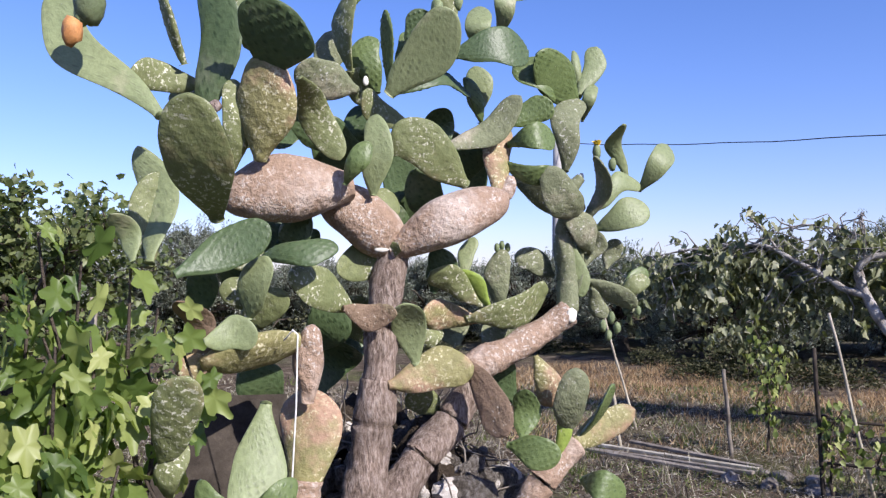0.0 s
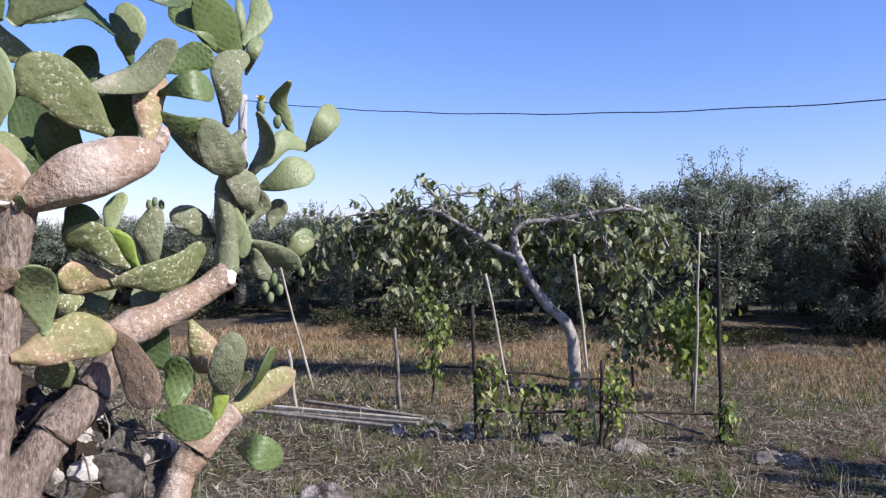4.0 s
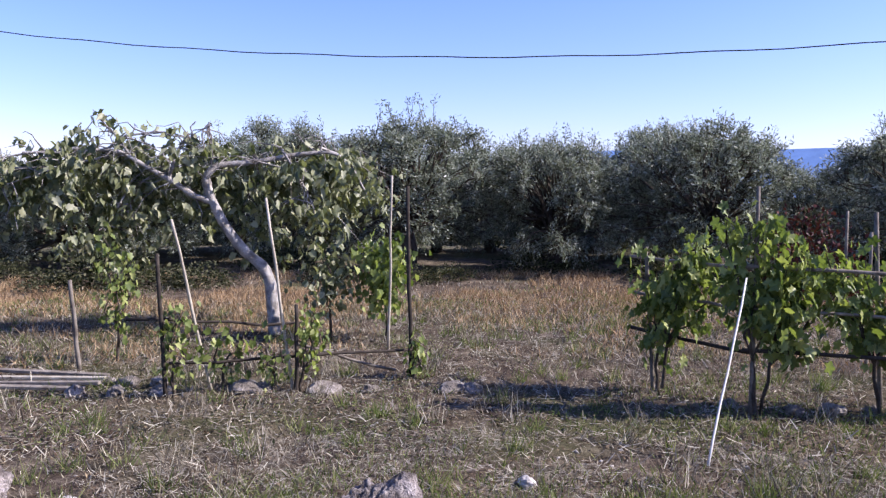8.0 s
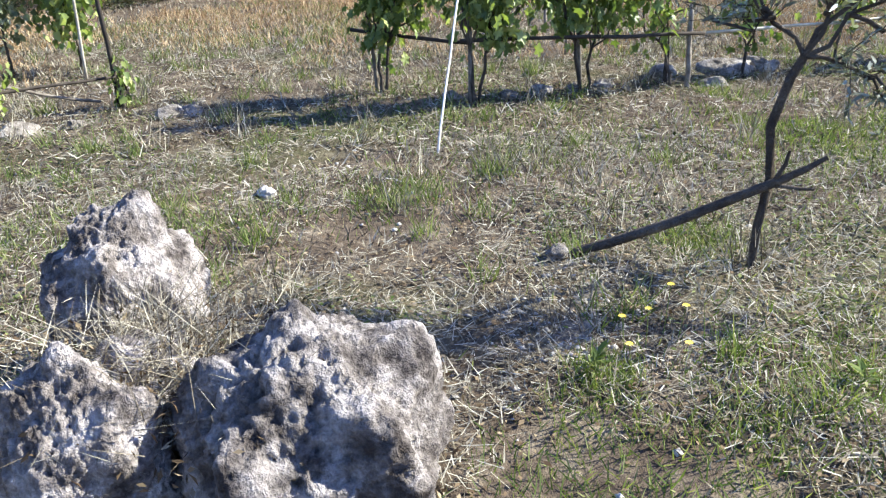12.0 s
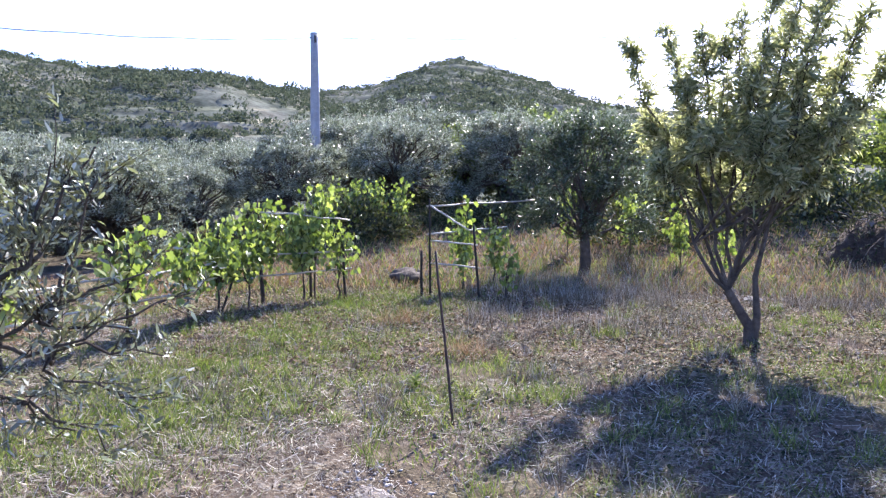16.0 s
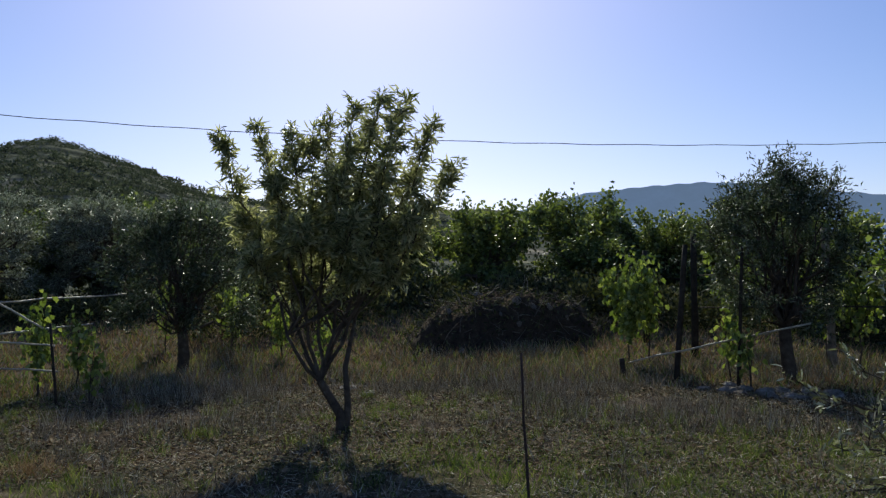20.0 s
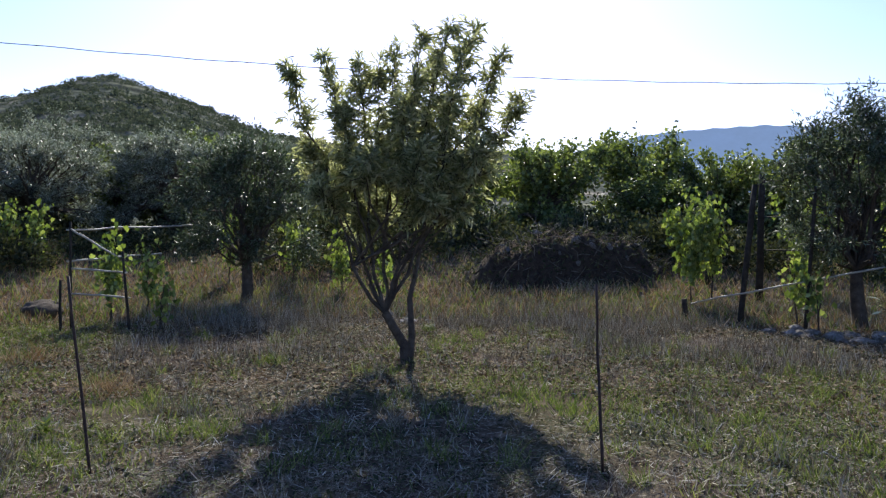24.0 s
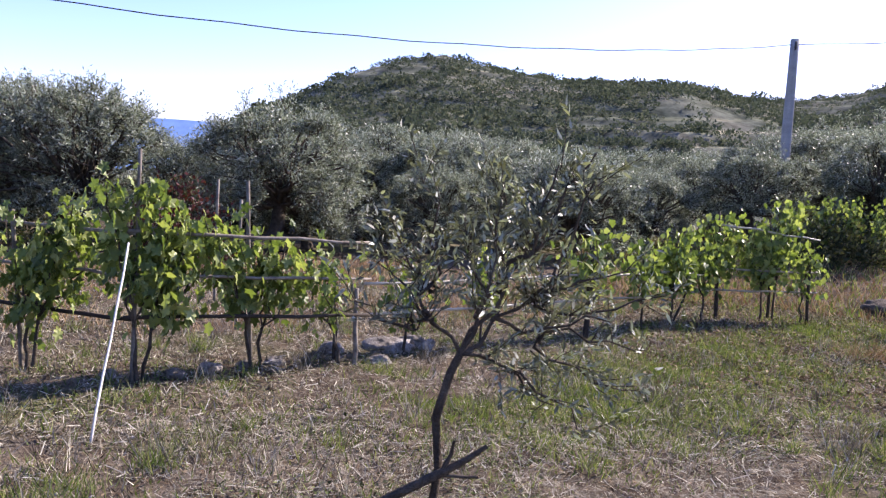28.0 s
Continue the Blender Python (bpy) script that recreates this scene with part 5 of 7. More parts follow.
pad(0.672, 3.480, 2.066, 0.804, 3.494, 2.272, 0.120, 0, 'l')
pad(0.427, 3.358, 1.968, 0.658, 3.434, 2.092, 0.108, 0, 'l')
pad(0.475, 3.443, 1.895, 0.694, 3.410, 1.979, 0.150, 8, 'l')
pad(0.391, 3.347, 1.910, 0.413, 3.206, 2.169, 0.136, 66, 'k')
pad(0.416, 3.403, 1.734, 0.469, 3.382, 1.878, 0.107, 8, 'k')
pad(0.524, 3.483, 1.725, 0.572, 3.457, 1.850, 0.099, -8, 'k')
pad(0.331, 3.328, 1.519, 0.339, 3.481, 1.905, 0.197, 54, 'k')
pad(0.337, 3.310, 1.824, 0.386, 3.340, 1.601, 0.095, 0, 'l')
pad(0.041, 3.339, 1.540, 0.051, 3.324, 1.797, 0.116, 19, 'k')
pad(-0.117, 3.308, 1.671, -0.063, 3.359, 1.845, 0.081, 12, 'l')
pad(-0.239, 3.169, 1.617, -0.208, 3.129, 1.786, 0.140, -8, 'd')
pad(-0.055, 3.206, 1.569, -0.256, 3.049, 1.692, 0.129, 8, 'o')
pad(-0.009, 3.222, 1.557, -0.132, 3.205, 1.705, 0.082, 35, 'b')
pad(-0.109, 3.207, 1.509, 0.236, 3.313, 1.638, 0.181, -35, 'o')
pad(-0.041, 3.270, 1.502, -0.285, 3.164, 1.532, 0.135, 8, 'y')
pad(-0.314, 2.936, 1.365, -0.360, 2.820, 1.578, 0.149, 8, 'l')
pad(-0.411, 2.901, 1.288, -0.102, 2.964, 1.348, 0.172, 8, 'y')
pad(-0.119, 3.032, 1.361, 0.007, 2.856, 1.117, 0.152, -24, 'p')
pad(0.096, 3.064, 1.066, 0.113, 3.110, 1.247, 0.126, 8, 'g')
pad(0.163, 3.170, 1.371, 0.231, 3.199, 1.169, 0.117, 8, 'y')
pad(0.283, 3.188, 1.056, 0.295, 3.039, 1.334, 0.151, -8, 'k')
pad(0.247, 3.152, 0.981, 0.274, 3.129, 1.144, 0.071, 8, 'b')
pad(0.033, 3.030, 1.052, 0.221, 2.961, 1.024, 0.136, 8, 'g')
pad(0.289, 3.214, 0.989, 0.599, 3.331, 1.141, 0.137, 0, 'y')
pad(0.332, 3.313, 1.004, 0.463, 3.149, 1.262, 0.155, -67, 'g')
pad(0.341, 3.166, 0.890, 0.495, 3.088, 0.843, 0.140, 15, 'g')
pad(-0.565, 2.745, 1.563, -0.383, 2.809, 1.542, 0.105, 8, 'p')
pad(-0.375, 2.890, 1.778, -0.596, 2.905, 1.688, 0.162, 8, 'o')
pad(-0.534, 2.851, 1.556, -0.726, 2.615, 1.678, 0.152, -22, 'o')
pad(-0.818, 2.592, 1.718, -0.570, 2.580, 1.756, 0.113, 25, 'd')
pad(-1.003, 2.294, 1.663, -0.757, 2.383, 1.811, 0.141, 8, 'd')
pad(-0.828, 2.483, 1.539, -0.768, 2.420, 1.722, 0.119, 8, 'l')
pad(-0.770, 2.705, 1.582, -0.970, 2.729, 1.627, 0.119, 8, 'o')
pad(-0.906, 2.714, 1.498, -0.735, 2.635, 1.609, 0.134, -8, 'o')
pad(-0.930, 2.344, 1.474, -0.787, 2.395, 1.498, 0.118, 8, 'l')
pad(-0.662, 2.681, 1.467, -0.944, 2.391, 1.415, 0.194, 52, 'y')
pad(-0.665, 2.630, 1.263, -0.653, 2.611, 1.514, 0.108, 0, 'w')
pad(-0.667, 2.585, 0.961, -0.675, 2.742, 1.293, 0.233, 8, 'y')
pad(-0.943, 2.415, 1.381, -1.010, 2.351, 1.590, 0.105, 8, 'p')
pad(-0.899, 2.523, 1.409, -1.030, 2.415, 1.390, 0.091, 8, 'y')
pad(-1.015, 2.270, 1.147, -0.914, 2.117, 1.401, 0.151, -8, 'o')
pad(-1.092, 2.367, 1.698, -1.177, 2.510, 2.057, 0.142, 15, 'l')
pad(-1.117, 2.436, 1.687, -1.104, 2.492, 1.976, 0.135, -35, 'o')
pad(-1.125, 2.317, 1.700, -1.184, 2.304, 1.831, 0.087, 8, 'l')
pad(-0.768, 2.460, 1.287, -0.794, 2.300, 0.983, 0.175, 8, 'l')
pad(-0.841, 2.346, 1.016, -0.927, 2.295, 1.094, 0.085, 8, 'g')
pad(-0.794, 2.400, 0.997, -0.666, 2.370, 1.081, 0.098, -8, 'g')
pad(-1.014, 2.539, 1.535, -0.950, 2.472, 1.684, 0.114, 8, 'd')
pad(-1.012, 2.344, 1.040, -0.959, 2.275, 1.201, 0.088, 8, 'o')
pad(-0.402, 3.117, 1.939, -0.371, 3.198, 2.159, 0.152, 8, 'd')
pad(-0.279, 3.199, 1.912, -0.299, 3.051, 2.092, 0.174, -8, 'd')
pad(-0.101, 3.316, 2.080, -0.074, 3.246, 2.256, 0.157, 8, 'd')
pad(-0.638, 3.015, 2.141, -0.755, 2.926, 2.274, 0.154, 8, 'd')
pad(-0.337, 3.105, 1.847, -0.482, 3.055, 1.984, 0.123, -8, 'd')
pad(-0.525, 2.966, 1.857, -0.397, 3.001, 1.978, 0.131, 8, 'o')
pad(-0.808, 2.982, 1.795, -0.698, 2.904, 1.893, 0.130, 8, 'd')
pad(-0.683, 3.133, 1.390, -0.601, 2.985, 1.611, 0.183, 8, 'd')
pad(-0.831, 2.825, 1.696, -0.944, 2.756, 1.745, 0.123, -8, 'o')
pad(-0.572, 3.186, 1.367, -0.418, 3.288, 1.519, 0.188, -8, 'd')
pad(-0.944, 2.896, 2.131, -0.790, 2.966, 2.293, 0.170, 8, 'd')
pad(-0.920, 2.656, 2.505, -1.019, 2.611, 2.726, 0.154, 8, 'o')
pad(-0.556, 2.958, 2.681, -0.483, 2.909, 2.910, 0.174, -8, 'g')
pad(-0.823, 2.835, 2.610, -0.912, 2.805, 2.852, 0.166, 8, 'l')
pad(-0.163, 3.201, 2.711, -0.246, 3.123, 2.943, 0.165, -8, 'o')
pad(0.096, 3.358, 2.855, 0.262, 3.431, 3.112, 0.150, 8, 'g')
pad(-0.488, 3.125, 2.330, -0.589, 3.015, 2.435, 0.137, 8, 'o')
pad(-0.176, 3.288, 2.226, -0.239, 3.250, 2.354, 0.146, 8, 'd')
pad(0.283, 3.439, 1.692, 0.111, 3.367, 1.776, 0.128, -8, 'k')
pad(0.552, 3.463, 1.593, 0.716, 3.494, 1.684, 0.094, 8, 'o')
pad(0.414, 3.410, 1.673, 0.648, 3.439, 1.562, 0.117, -42, 'k')
pad(0.590, 3.442, 1.628, 0.714, 3.502, 1.714, 0.104, 8, 'g')
pad(0.442, 3.407, 1.638, 0.518, 3.463, 1.512, 0.087, -8, 'k')
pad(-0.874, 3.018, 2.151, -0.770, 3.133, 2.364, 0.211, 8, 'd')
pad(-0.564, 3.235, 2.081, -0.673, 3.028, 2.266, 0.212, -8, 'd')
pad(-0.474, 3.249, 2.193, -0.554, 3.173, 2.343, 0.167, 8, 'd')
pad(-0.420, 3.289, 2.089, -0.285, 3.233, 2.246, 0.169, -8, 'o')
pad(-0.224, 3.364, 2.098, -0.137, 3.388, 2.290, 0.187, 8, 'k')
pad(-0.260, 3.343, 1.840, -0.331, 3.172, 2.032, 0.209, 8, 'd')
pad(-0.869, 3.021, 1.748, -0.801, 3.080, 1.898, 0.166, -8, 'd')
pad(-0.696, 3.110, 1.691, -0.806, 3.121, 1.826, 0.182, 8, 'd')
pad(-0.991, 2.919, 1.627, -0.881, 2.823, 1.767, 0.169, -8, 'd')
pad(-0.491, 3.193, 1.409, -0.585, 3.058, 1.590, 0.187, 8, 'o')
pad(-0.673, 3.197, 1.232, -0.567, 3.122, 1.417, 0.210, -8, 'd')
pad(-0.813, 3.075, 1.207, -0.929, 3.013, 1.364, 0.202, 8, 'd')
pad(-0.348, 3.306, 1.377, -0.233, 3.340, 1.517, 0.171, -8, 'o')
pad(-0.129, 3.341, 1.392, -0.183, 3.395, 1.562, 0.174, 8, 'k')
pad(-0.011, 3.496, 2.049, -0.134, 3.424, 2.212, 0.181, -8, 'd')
pad(-0.694, 3.047, 2.436, -0.595, 3.091, 2.610, 0.157, 8, 'k')
pad(-0.392, 3.232, 2.489, -0.309, 3.227, 2.659, 0.143, -8, 'g')
pad(-0.933, 2.926, 2.500, -0.923, 2.995, 2.700, 0.150, 8, 'g')
pad(-1.034, 2.819, 2.190, -1.153, 2.802, 2.309, 0.143, -8, 'o')
pad(-0.021, 3.372, 1.405, 0.163, 3.475, 1.512, 0.151, 8, 'k')
pad(0.121, 3.429, 1.159, -0.005, 3.293, 1.335, 0.178, -8, 'd')
pad(-0.216, 3.192, 1.151, -0.329, 3.124, 1.244, 0.141, 8, 'o')
for i, (x, y, z, s) in enumerate(((0.533, 3.403, 2.167, 0.024), (0.497, 3.389, 2.111, 0.024), (-1.238, 2.255, 2.412, 0.055), (-1.261, 2.258, 2.380, 0.030), (-0.927, 2.655, 2.562, 0.052), (-0.240, 3.062, 2.707, 0.032), (-0.151, 3.201, 2.781, 0.03),
                                   (0.026, 3.310, 1.801, 0.016), (0.048, 3.320, 1.811, 0.016), (0.073, 3.331, 1.802, 0.016), (0.597, 3.430, 1.610, 0.018), (0.624, 3.441, 1.574, 0.018), (0.657, 3.454, 1.542, 0.018), (0.527, 3.403, 1.514, 0.022), (0.554, 3.414, 1.471, 0.022), (0.486, 3.387, 1.479, 0.022), (0.513, 3.398, 1.438, 0.02))):
    lump("fruit", (x, y, z), s, M_FRUIT, cactus, i, 2, 0.08, (0.75, 0.75, 1.25), "small green fruit with bumps")
lump("fruit", (-1.249, 2.166, 2.304), 0.036, M_ORANGE, cactus, 5, 2, 0.15, (0.75, 0.7, 1.2), "shrivelled orange fruit")
lump("fruit", (0.452, 3.352, 2.211), 0.026, M_FRUIT, cactus, 9, 2, 0.08, (0.7, 0.7, 1.3), "green fruit bearing the flower")
n = 12
fa = np.arange(n) * 2.4
put("flower", leaf_mesh("flower", np.tile([0.452, 3.352, 2.235], (n, 1)), np.stack([np.cos(fa) * 0.6, np.sin(fa) * 0.6, np.full(n, 0.8)], 1), np.tile([0.1, -0.3, 1.0], (n, 1)),
                        np.full(n, 0.034), np.full(n, 0.024), M_YELLOW, LANCE), cactus, "yellow cactus flower")
# Fruits hang on the nearest pad, cut faces end the nearest limb.
def middle(ob):
    co = np.empty(len(ob.data.vertices) * 3, np.float32)
    ob.data.vertices.foreach_get("co", co)
    return co.reshape(-1, 3)


bearers = [(o, middle(o)) for o in cactus.children if o.name.split(".")[0] in ("pad", "limb")]
for ob in [o for o in cactus.children if o.name.split(".")[0] in ("fruit", "cut_face", "flower")]:
    at_p = middle(ob).mean(0) + np.array(ob.location)
    ob.parent = min(bearers, key=lambda q: np.linalg.norm(q[1] - at_p, axis=1).min())[0]
cord = np.array([(-0.722, 2.477, 1.472), (-0.691, 2.434, 1.505), (-0.678, 2.444, 1.492), (-0.680, 2.452, 1.278), (-0.687, 2.445, 1.077), (-0.688, 2.444, 0.6)])
tagged(put("cord", tubes_mesh("cord", [(cord, np.full(6, 0.0028))], M_CORD, 6)), "thin white cord looped over a cactus limb", "cord")

# ---- rocks and rubble ----
def rock(name, x, y, z, sx, sy, sz, seed, label, category="rock", group="", subdiv=3, pits=0.12, mat=None, turn=0):
    """Weathered limestone: rounded body, folds, and dissolved hollows."""
    bm = bmesh.new()
    bmesh.ops.create_icosphere(bm, subdivisions=subdiv, radius=1)
    o = Vector((seed * 1.31, seed * 0.77, seed * 2.1))
    for v in bm.verts:
        c = v.co.copy()
        k = 1 + (0.26 if subdiv > 4 else 0.42) * noise.noise(c * 0.9 + o) + 0.20 * noise.noise(c * 2.3 + o)
        if subdiv > 3:
            k += 0.10 - 0.06 * noise.ridged_multi_fractal(c * 2.1 + o, 0.8, 2.2, 5, 1.0, 2.0) + 0.04 * noise.noise(c * 15 + o) + 0.025 * noise.noise(c * 31 + o)
            d = noise.voronoi(c * 3.1 + o)[0][0]
            k -= pits * 0.45 * max(0.0, 0.34 - d) / 0.34
            d = noise.voronoi(c * 8 + o)[0][0]
            k -= pits * 0.6 * max(0.0, 0.40 - d) / 0.40
            d = noise.voronoi(c * 17 + o)[0][0]
            k -= pits * 0.36 * max(0.0, 0.45 - d) / 0.45
        else:
            k += 0.12 * noise.noise(c * 4.5 + o)
        v.co = Vector((c.x * sx * k, c.y * sy * k, c.z * sz * k))
    me = bpy.data.meshes.new(name)
    bm.to_mesh(me)
    bm.free()
    me.materials.append(mat or M_ROCK)
    if subdiv > 3:
        me.polygons.foreach_set("use_smooth", np.ones(len(me.polygons), bool))
    ob = put(name, me)
    ob.location = (x, y, z)
    ob.rotation_euler = (0, 0, radians(turn))
    return tagged(ob, label, category, group)


M_BIGROCK = rough_material("pitted_limestone", ((0.36, (0.075, 0.062, 0.055)), (0.48, (0.22, 0.19, 0.17)), (0.59, (0.42, 0.375, 0.345)), (0.75, (0.60, 0.55, 0.52))), 9, 0.92, 1.0, 0.03, 48, 0.55)
rock("boulder", 1.77, 2.24, 0.24, 0.26, 0.23, 0.35, 3, "tall pitted grey limestone boulder in the grass", "boulder", "limestone boulders", 6, 0.16, M_BIGROCK)
rock("boulder", 1.44, 1.30, 0.12, 0.33, 0.33, 0.36, 11, "large rounded limestone boulder full of holes", "boulder", "limestone boulders", 6, 0.18, M_BIGROCK, 40)
rock("boulder", 1.12, 1.78, 0.14, 0.19, 0.21, 0.33, 17, "grey limestone boulder half in shadow", "boulder", "limestone boulders", 6, 0.14, M_BIGROCK)
rock("boulder", 1.40, 1.80, 0.18, 0.20, 0.20, 0.22, 23, "low pitted limestone boulder between larger ones", "boulder", "limestone boulders", 5, 0.14, M_BIGROCK)
rock("boulder", 1.12, 4.62, 0.10, 0.16, 0.14, 0.17, 29, "pale rounded limestone rock lying on straw", "rock", "", 5, 0.10, M_BIGROCK)
rock("stone", 1.50, 4.42, 0.02, 0.055, 0.05, 0.04, 31, "small pale stone lying on straw", "stone", "field stones", 3, mat=M_PEBBLE)
rock("stone", 3.49, 2.92, 0.02, 0.05, 0.05, 0.04, 32, "small pale stone lying on straw", "stone", "field stones", 3, mat=M_PEBBLE)
rock("stone", 3.97, -1.63, -0.015, 0.13, 0.09, 0.04, 33, "flat pale stone sunk in mown straw", "stone", "field stones", 4, mat=M_ROCK)
rock("stone", 2.89, -1.35, -0.02, 0.16, 0.10, 0.04, 34, "broken flat limestone outcrop flush with the ground", "stone", "field stones", 5, mat=M_ROCK)
rock("stone", 2.59, 0.89, -0.015, 0.11, 0.09, 0.035, 35, "broken flat limestone outcrop flush with the ground", "stone", "field stones", 5, mat=M_ROCK)
rock("stone", 3.25, 1.15, 0.02, 0.06, 0.05, 0.035, 36, "pale stone at the foot of the branch", "stone", "field stones", 4)
rock("stone", 3.22, -1.72, 0.01, 0.10, 0.07, 0.04, 37, "brown clod beside the outcrop", "stone", "field stones", 4, mat=M_CBARK)
rs = np.random.default_rng(12)
ROWA = [(3.58, 6.0, 0.16), (3.72, 5.95, 0.12), (4.12, 5.65, 0.15), (4.38, 5.33, 0.09), (4.85, 4.8, 0.13), (4.95, 4.7, 0.10), (2.5, 6.9, 0.11), (2.75, 6.7, 0.10), (3.05, 6.45, 0.12), (2.9, 7.2, 0.10), (3.0, 7.0, 0.12), (3.2, 6.75, 0.10)]
ROWB = [(6.15, 2.45, 0.08), (6.4, 2.25, 0.10), (6.65, 2.05, 0.07), (6.9, 1.85, 0.09), (7.4, 1.45, 0.14), (7.25, 1.0, 0.10), (7.9, 0.95, 0.20), (8.1, 0.75, 0.17), (8.0, 0.6, 0.12), (6.0, 2.9, 0.10), (12.9, -6.3, 0.33), (13.3, -6.6, 0.25), (9.2, -10.2, 0.12), (9.6, -10.4, 0.14), (8.9, -10.0, 0.10), (8.2, -9.6, 0.12), (7.4, -9.1, 0.10)]
for i, (x, y, s) in enumerate(ROWA + ROWB):
    rock("stone", x, y, ground_z(x, y) + s * 0.12, s * rs.uniform(0.7, 1.2), s * rs.uniform(0.6, 1.0), s * rs.uniform(0.45, 0.75), 50 + i, "rough grey limestone stone at the foot of the vines" if s < 0.22 else "dark earthy stone beside the square trellis", "stone", "row stones", 3 if s < 0.2 else 4, mat=M_ROCK if s < 0.22 else M_BARK, turn=rs.uniform(0, 360))
for i in range(26):
    x, y = 2.2 + rs.uniform(-0.3, 1.4), -12.2 + rs.uniform(-0.4, 0.4)
    s = rs.uniform(0.05, 0.12)
    rock("stone", x, y, ground_z(x, y) + s * 0.2, s * 1.3, s, s * 0.7, 120 + i, "rough grey stone along the edge of the vine plot", "stone", "row stones", 2)

# Rubble mound under the cactus.
mound = thing("rubble_mound", (0, 0, 0), "mound of dry soil, stones and dead twigs under the cactus", "mound")
k = 40
U, V = np.meshgrid(np.linspace(-2.0, 0.65, k), np.linspace(2.55, 4.5, k))
hm = 1.06 * np.exp(-(((U + 0.43) / 0.70) ** 4)) * np.exp(-(((V - 3.5) / 0.55) ** 4))
hm = hm * (1 + 0.10 * np.sin(U * 9 + V * 7) + 0.07 * np.sin(U * 21 - V * 17)) - 0.06
i, j = np.arange(k - 1)[:, None] * k, np.arange(k - 1)[None]
mf = np.stack([i + j, i + j + 1, i + k + j + 1, i + k + j], -1).reshape(-1, 4)
M_SOIL = rough_material("dark_soil", ((0.3, (0.035, 0.027, 0.02)), (0.6, (0.09, 0.07, 0.05)), (0.8, (0.16, 0.13, 0.10))), 9, 0.95, 1.0, 0.03, 60, 0.4)
put("soil", mesh_np("soil", np.stack([U.ravel(), V.ravel(), hm.ravel()], 1), mf, M_SOIL, True), mound)


def mound_z(x, y):
    return 1.06 * math.exp(-(((x + 0.43) / 0.70) ** 4)) * math.exp(-(((y - 3.5) / 0.55) ** 4)) - 0.06


stone_me = [rock("stone", 0, 0, -5, 1, 0.8, 0.6, 200 + q, "x", "stone", "", 3).data for q in range(5)]
for ob in [o for o in bpy.data.objects if o.get("label") == "x"]:
    bpy.data.objects.remove(ob)
white_me = stone_me[1].copy()
white_me.materials.clear()
white_me.materials.append(M_PEBBLE)
for q in range(280):
    x, y = rs.uniform(-1.15, 0.25), rs.uniform(2.93, 3.6)
    s = rs.uniform(0.16, 1.0) ** 1.5 * 0.085 if q > 10 else 0.11
    ob = put("stone", stone_me[q % 5] if q % 3 else white_me, mound)
    ob.location, ob.scale, ob.rotation_euler = (x, y, max(0, mound_z(x, y)) + s * 0.3), (s, s, s), tuple(rs.uniform(0, 6, 3))
ob = put("stone", white_me, mound, "white broken stone in the rubble")
ob.location, ob.scale = (-0.16, 3.16, 0.84), (0.10, 0.08, 0.09)
block = rock("stone", -0.16, 3.05, 0.60, 0.16, 0.12, 0.17, 211, "x", "stone", "", 5, 0.14, M_BIGROCK)
ob = put("stone", block.data, mound, "pale pitted limestone block in the rubble")
ob.location = block.location
bpy.data.objects.remove(block)
tw = []
for q in range(260):
    x, y = rs.uniform(-1.2, 0.3), rs.uniform(2.9, 3.7)
    p = np.array([x, y, max(0, mound_z(x, y)) + 0.03])
    d = rand_dirs(1, rs)[0] * [1, 1, 0.6] + [0, 0, 0.15]
    tw.append((bend_path(p, p + d * rs.uniform(0.1, 0.4), 3, 0.015, rs), np.array([0.005, 0.004, 0.003, 0.002])))
tagged(put("twig_tangle", tubes_mesh("twig_tangle", tw, M_WOOD, 4), mound), "tangle of grey dead twigs", kind="stuff")
# Dark panel added to stand in for the shaded hollow behind the limbs.
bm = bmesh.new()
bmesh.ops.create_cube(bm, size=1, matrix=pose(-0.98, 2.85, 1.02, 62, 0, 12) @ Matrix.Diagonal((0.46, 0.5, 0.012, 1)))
tagged(part("board", bm, M_DARKWOOD, None), "added dark panel standing in for the shaded hollow behind the cactus limbs", "board")

# Cut pads on the ground.
for x, y, L, W, tn, kd, lab in ((1.10, 3.70, 0.36, 0.26, -8, "g", "cut grey-green cactus pad lying on straw"), (1.22, 2.98, 0.19, 0.09, 8, "y", "small withered pad lying on straw")):
    bm = bmesh.new()
    bmesh.ops.create_icosphere(bm, subdivisions=4, radius=1)
    for v in bm.verts:
        tt = (v.co.x + 1) / 2
        w = 0.45 + 0.75 * tt ** 0.8 - 0.15 * tt
        v.co = Vector((v.co.x * L / 2, v.co.y * W / 2 * w, v.co.z * 0.016 + 0.10 * v.co.x ** 2 * L / 2 + 0.012 * math.sin(v.co.y * 5)))
    ob = part("cut_pad", bm, SKIN[kd], None, "", True)
    ob.matrix_basis = pose(x, y, 0.075, 20, -4, tn)
    tagged(ob, lab, "cactus pad")

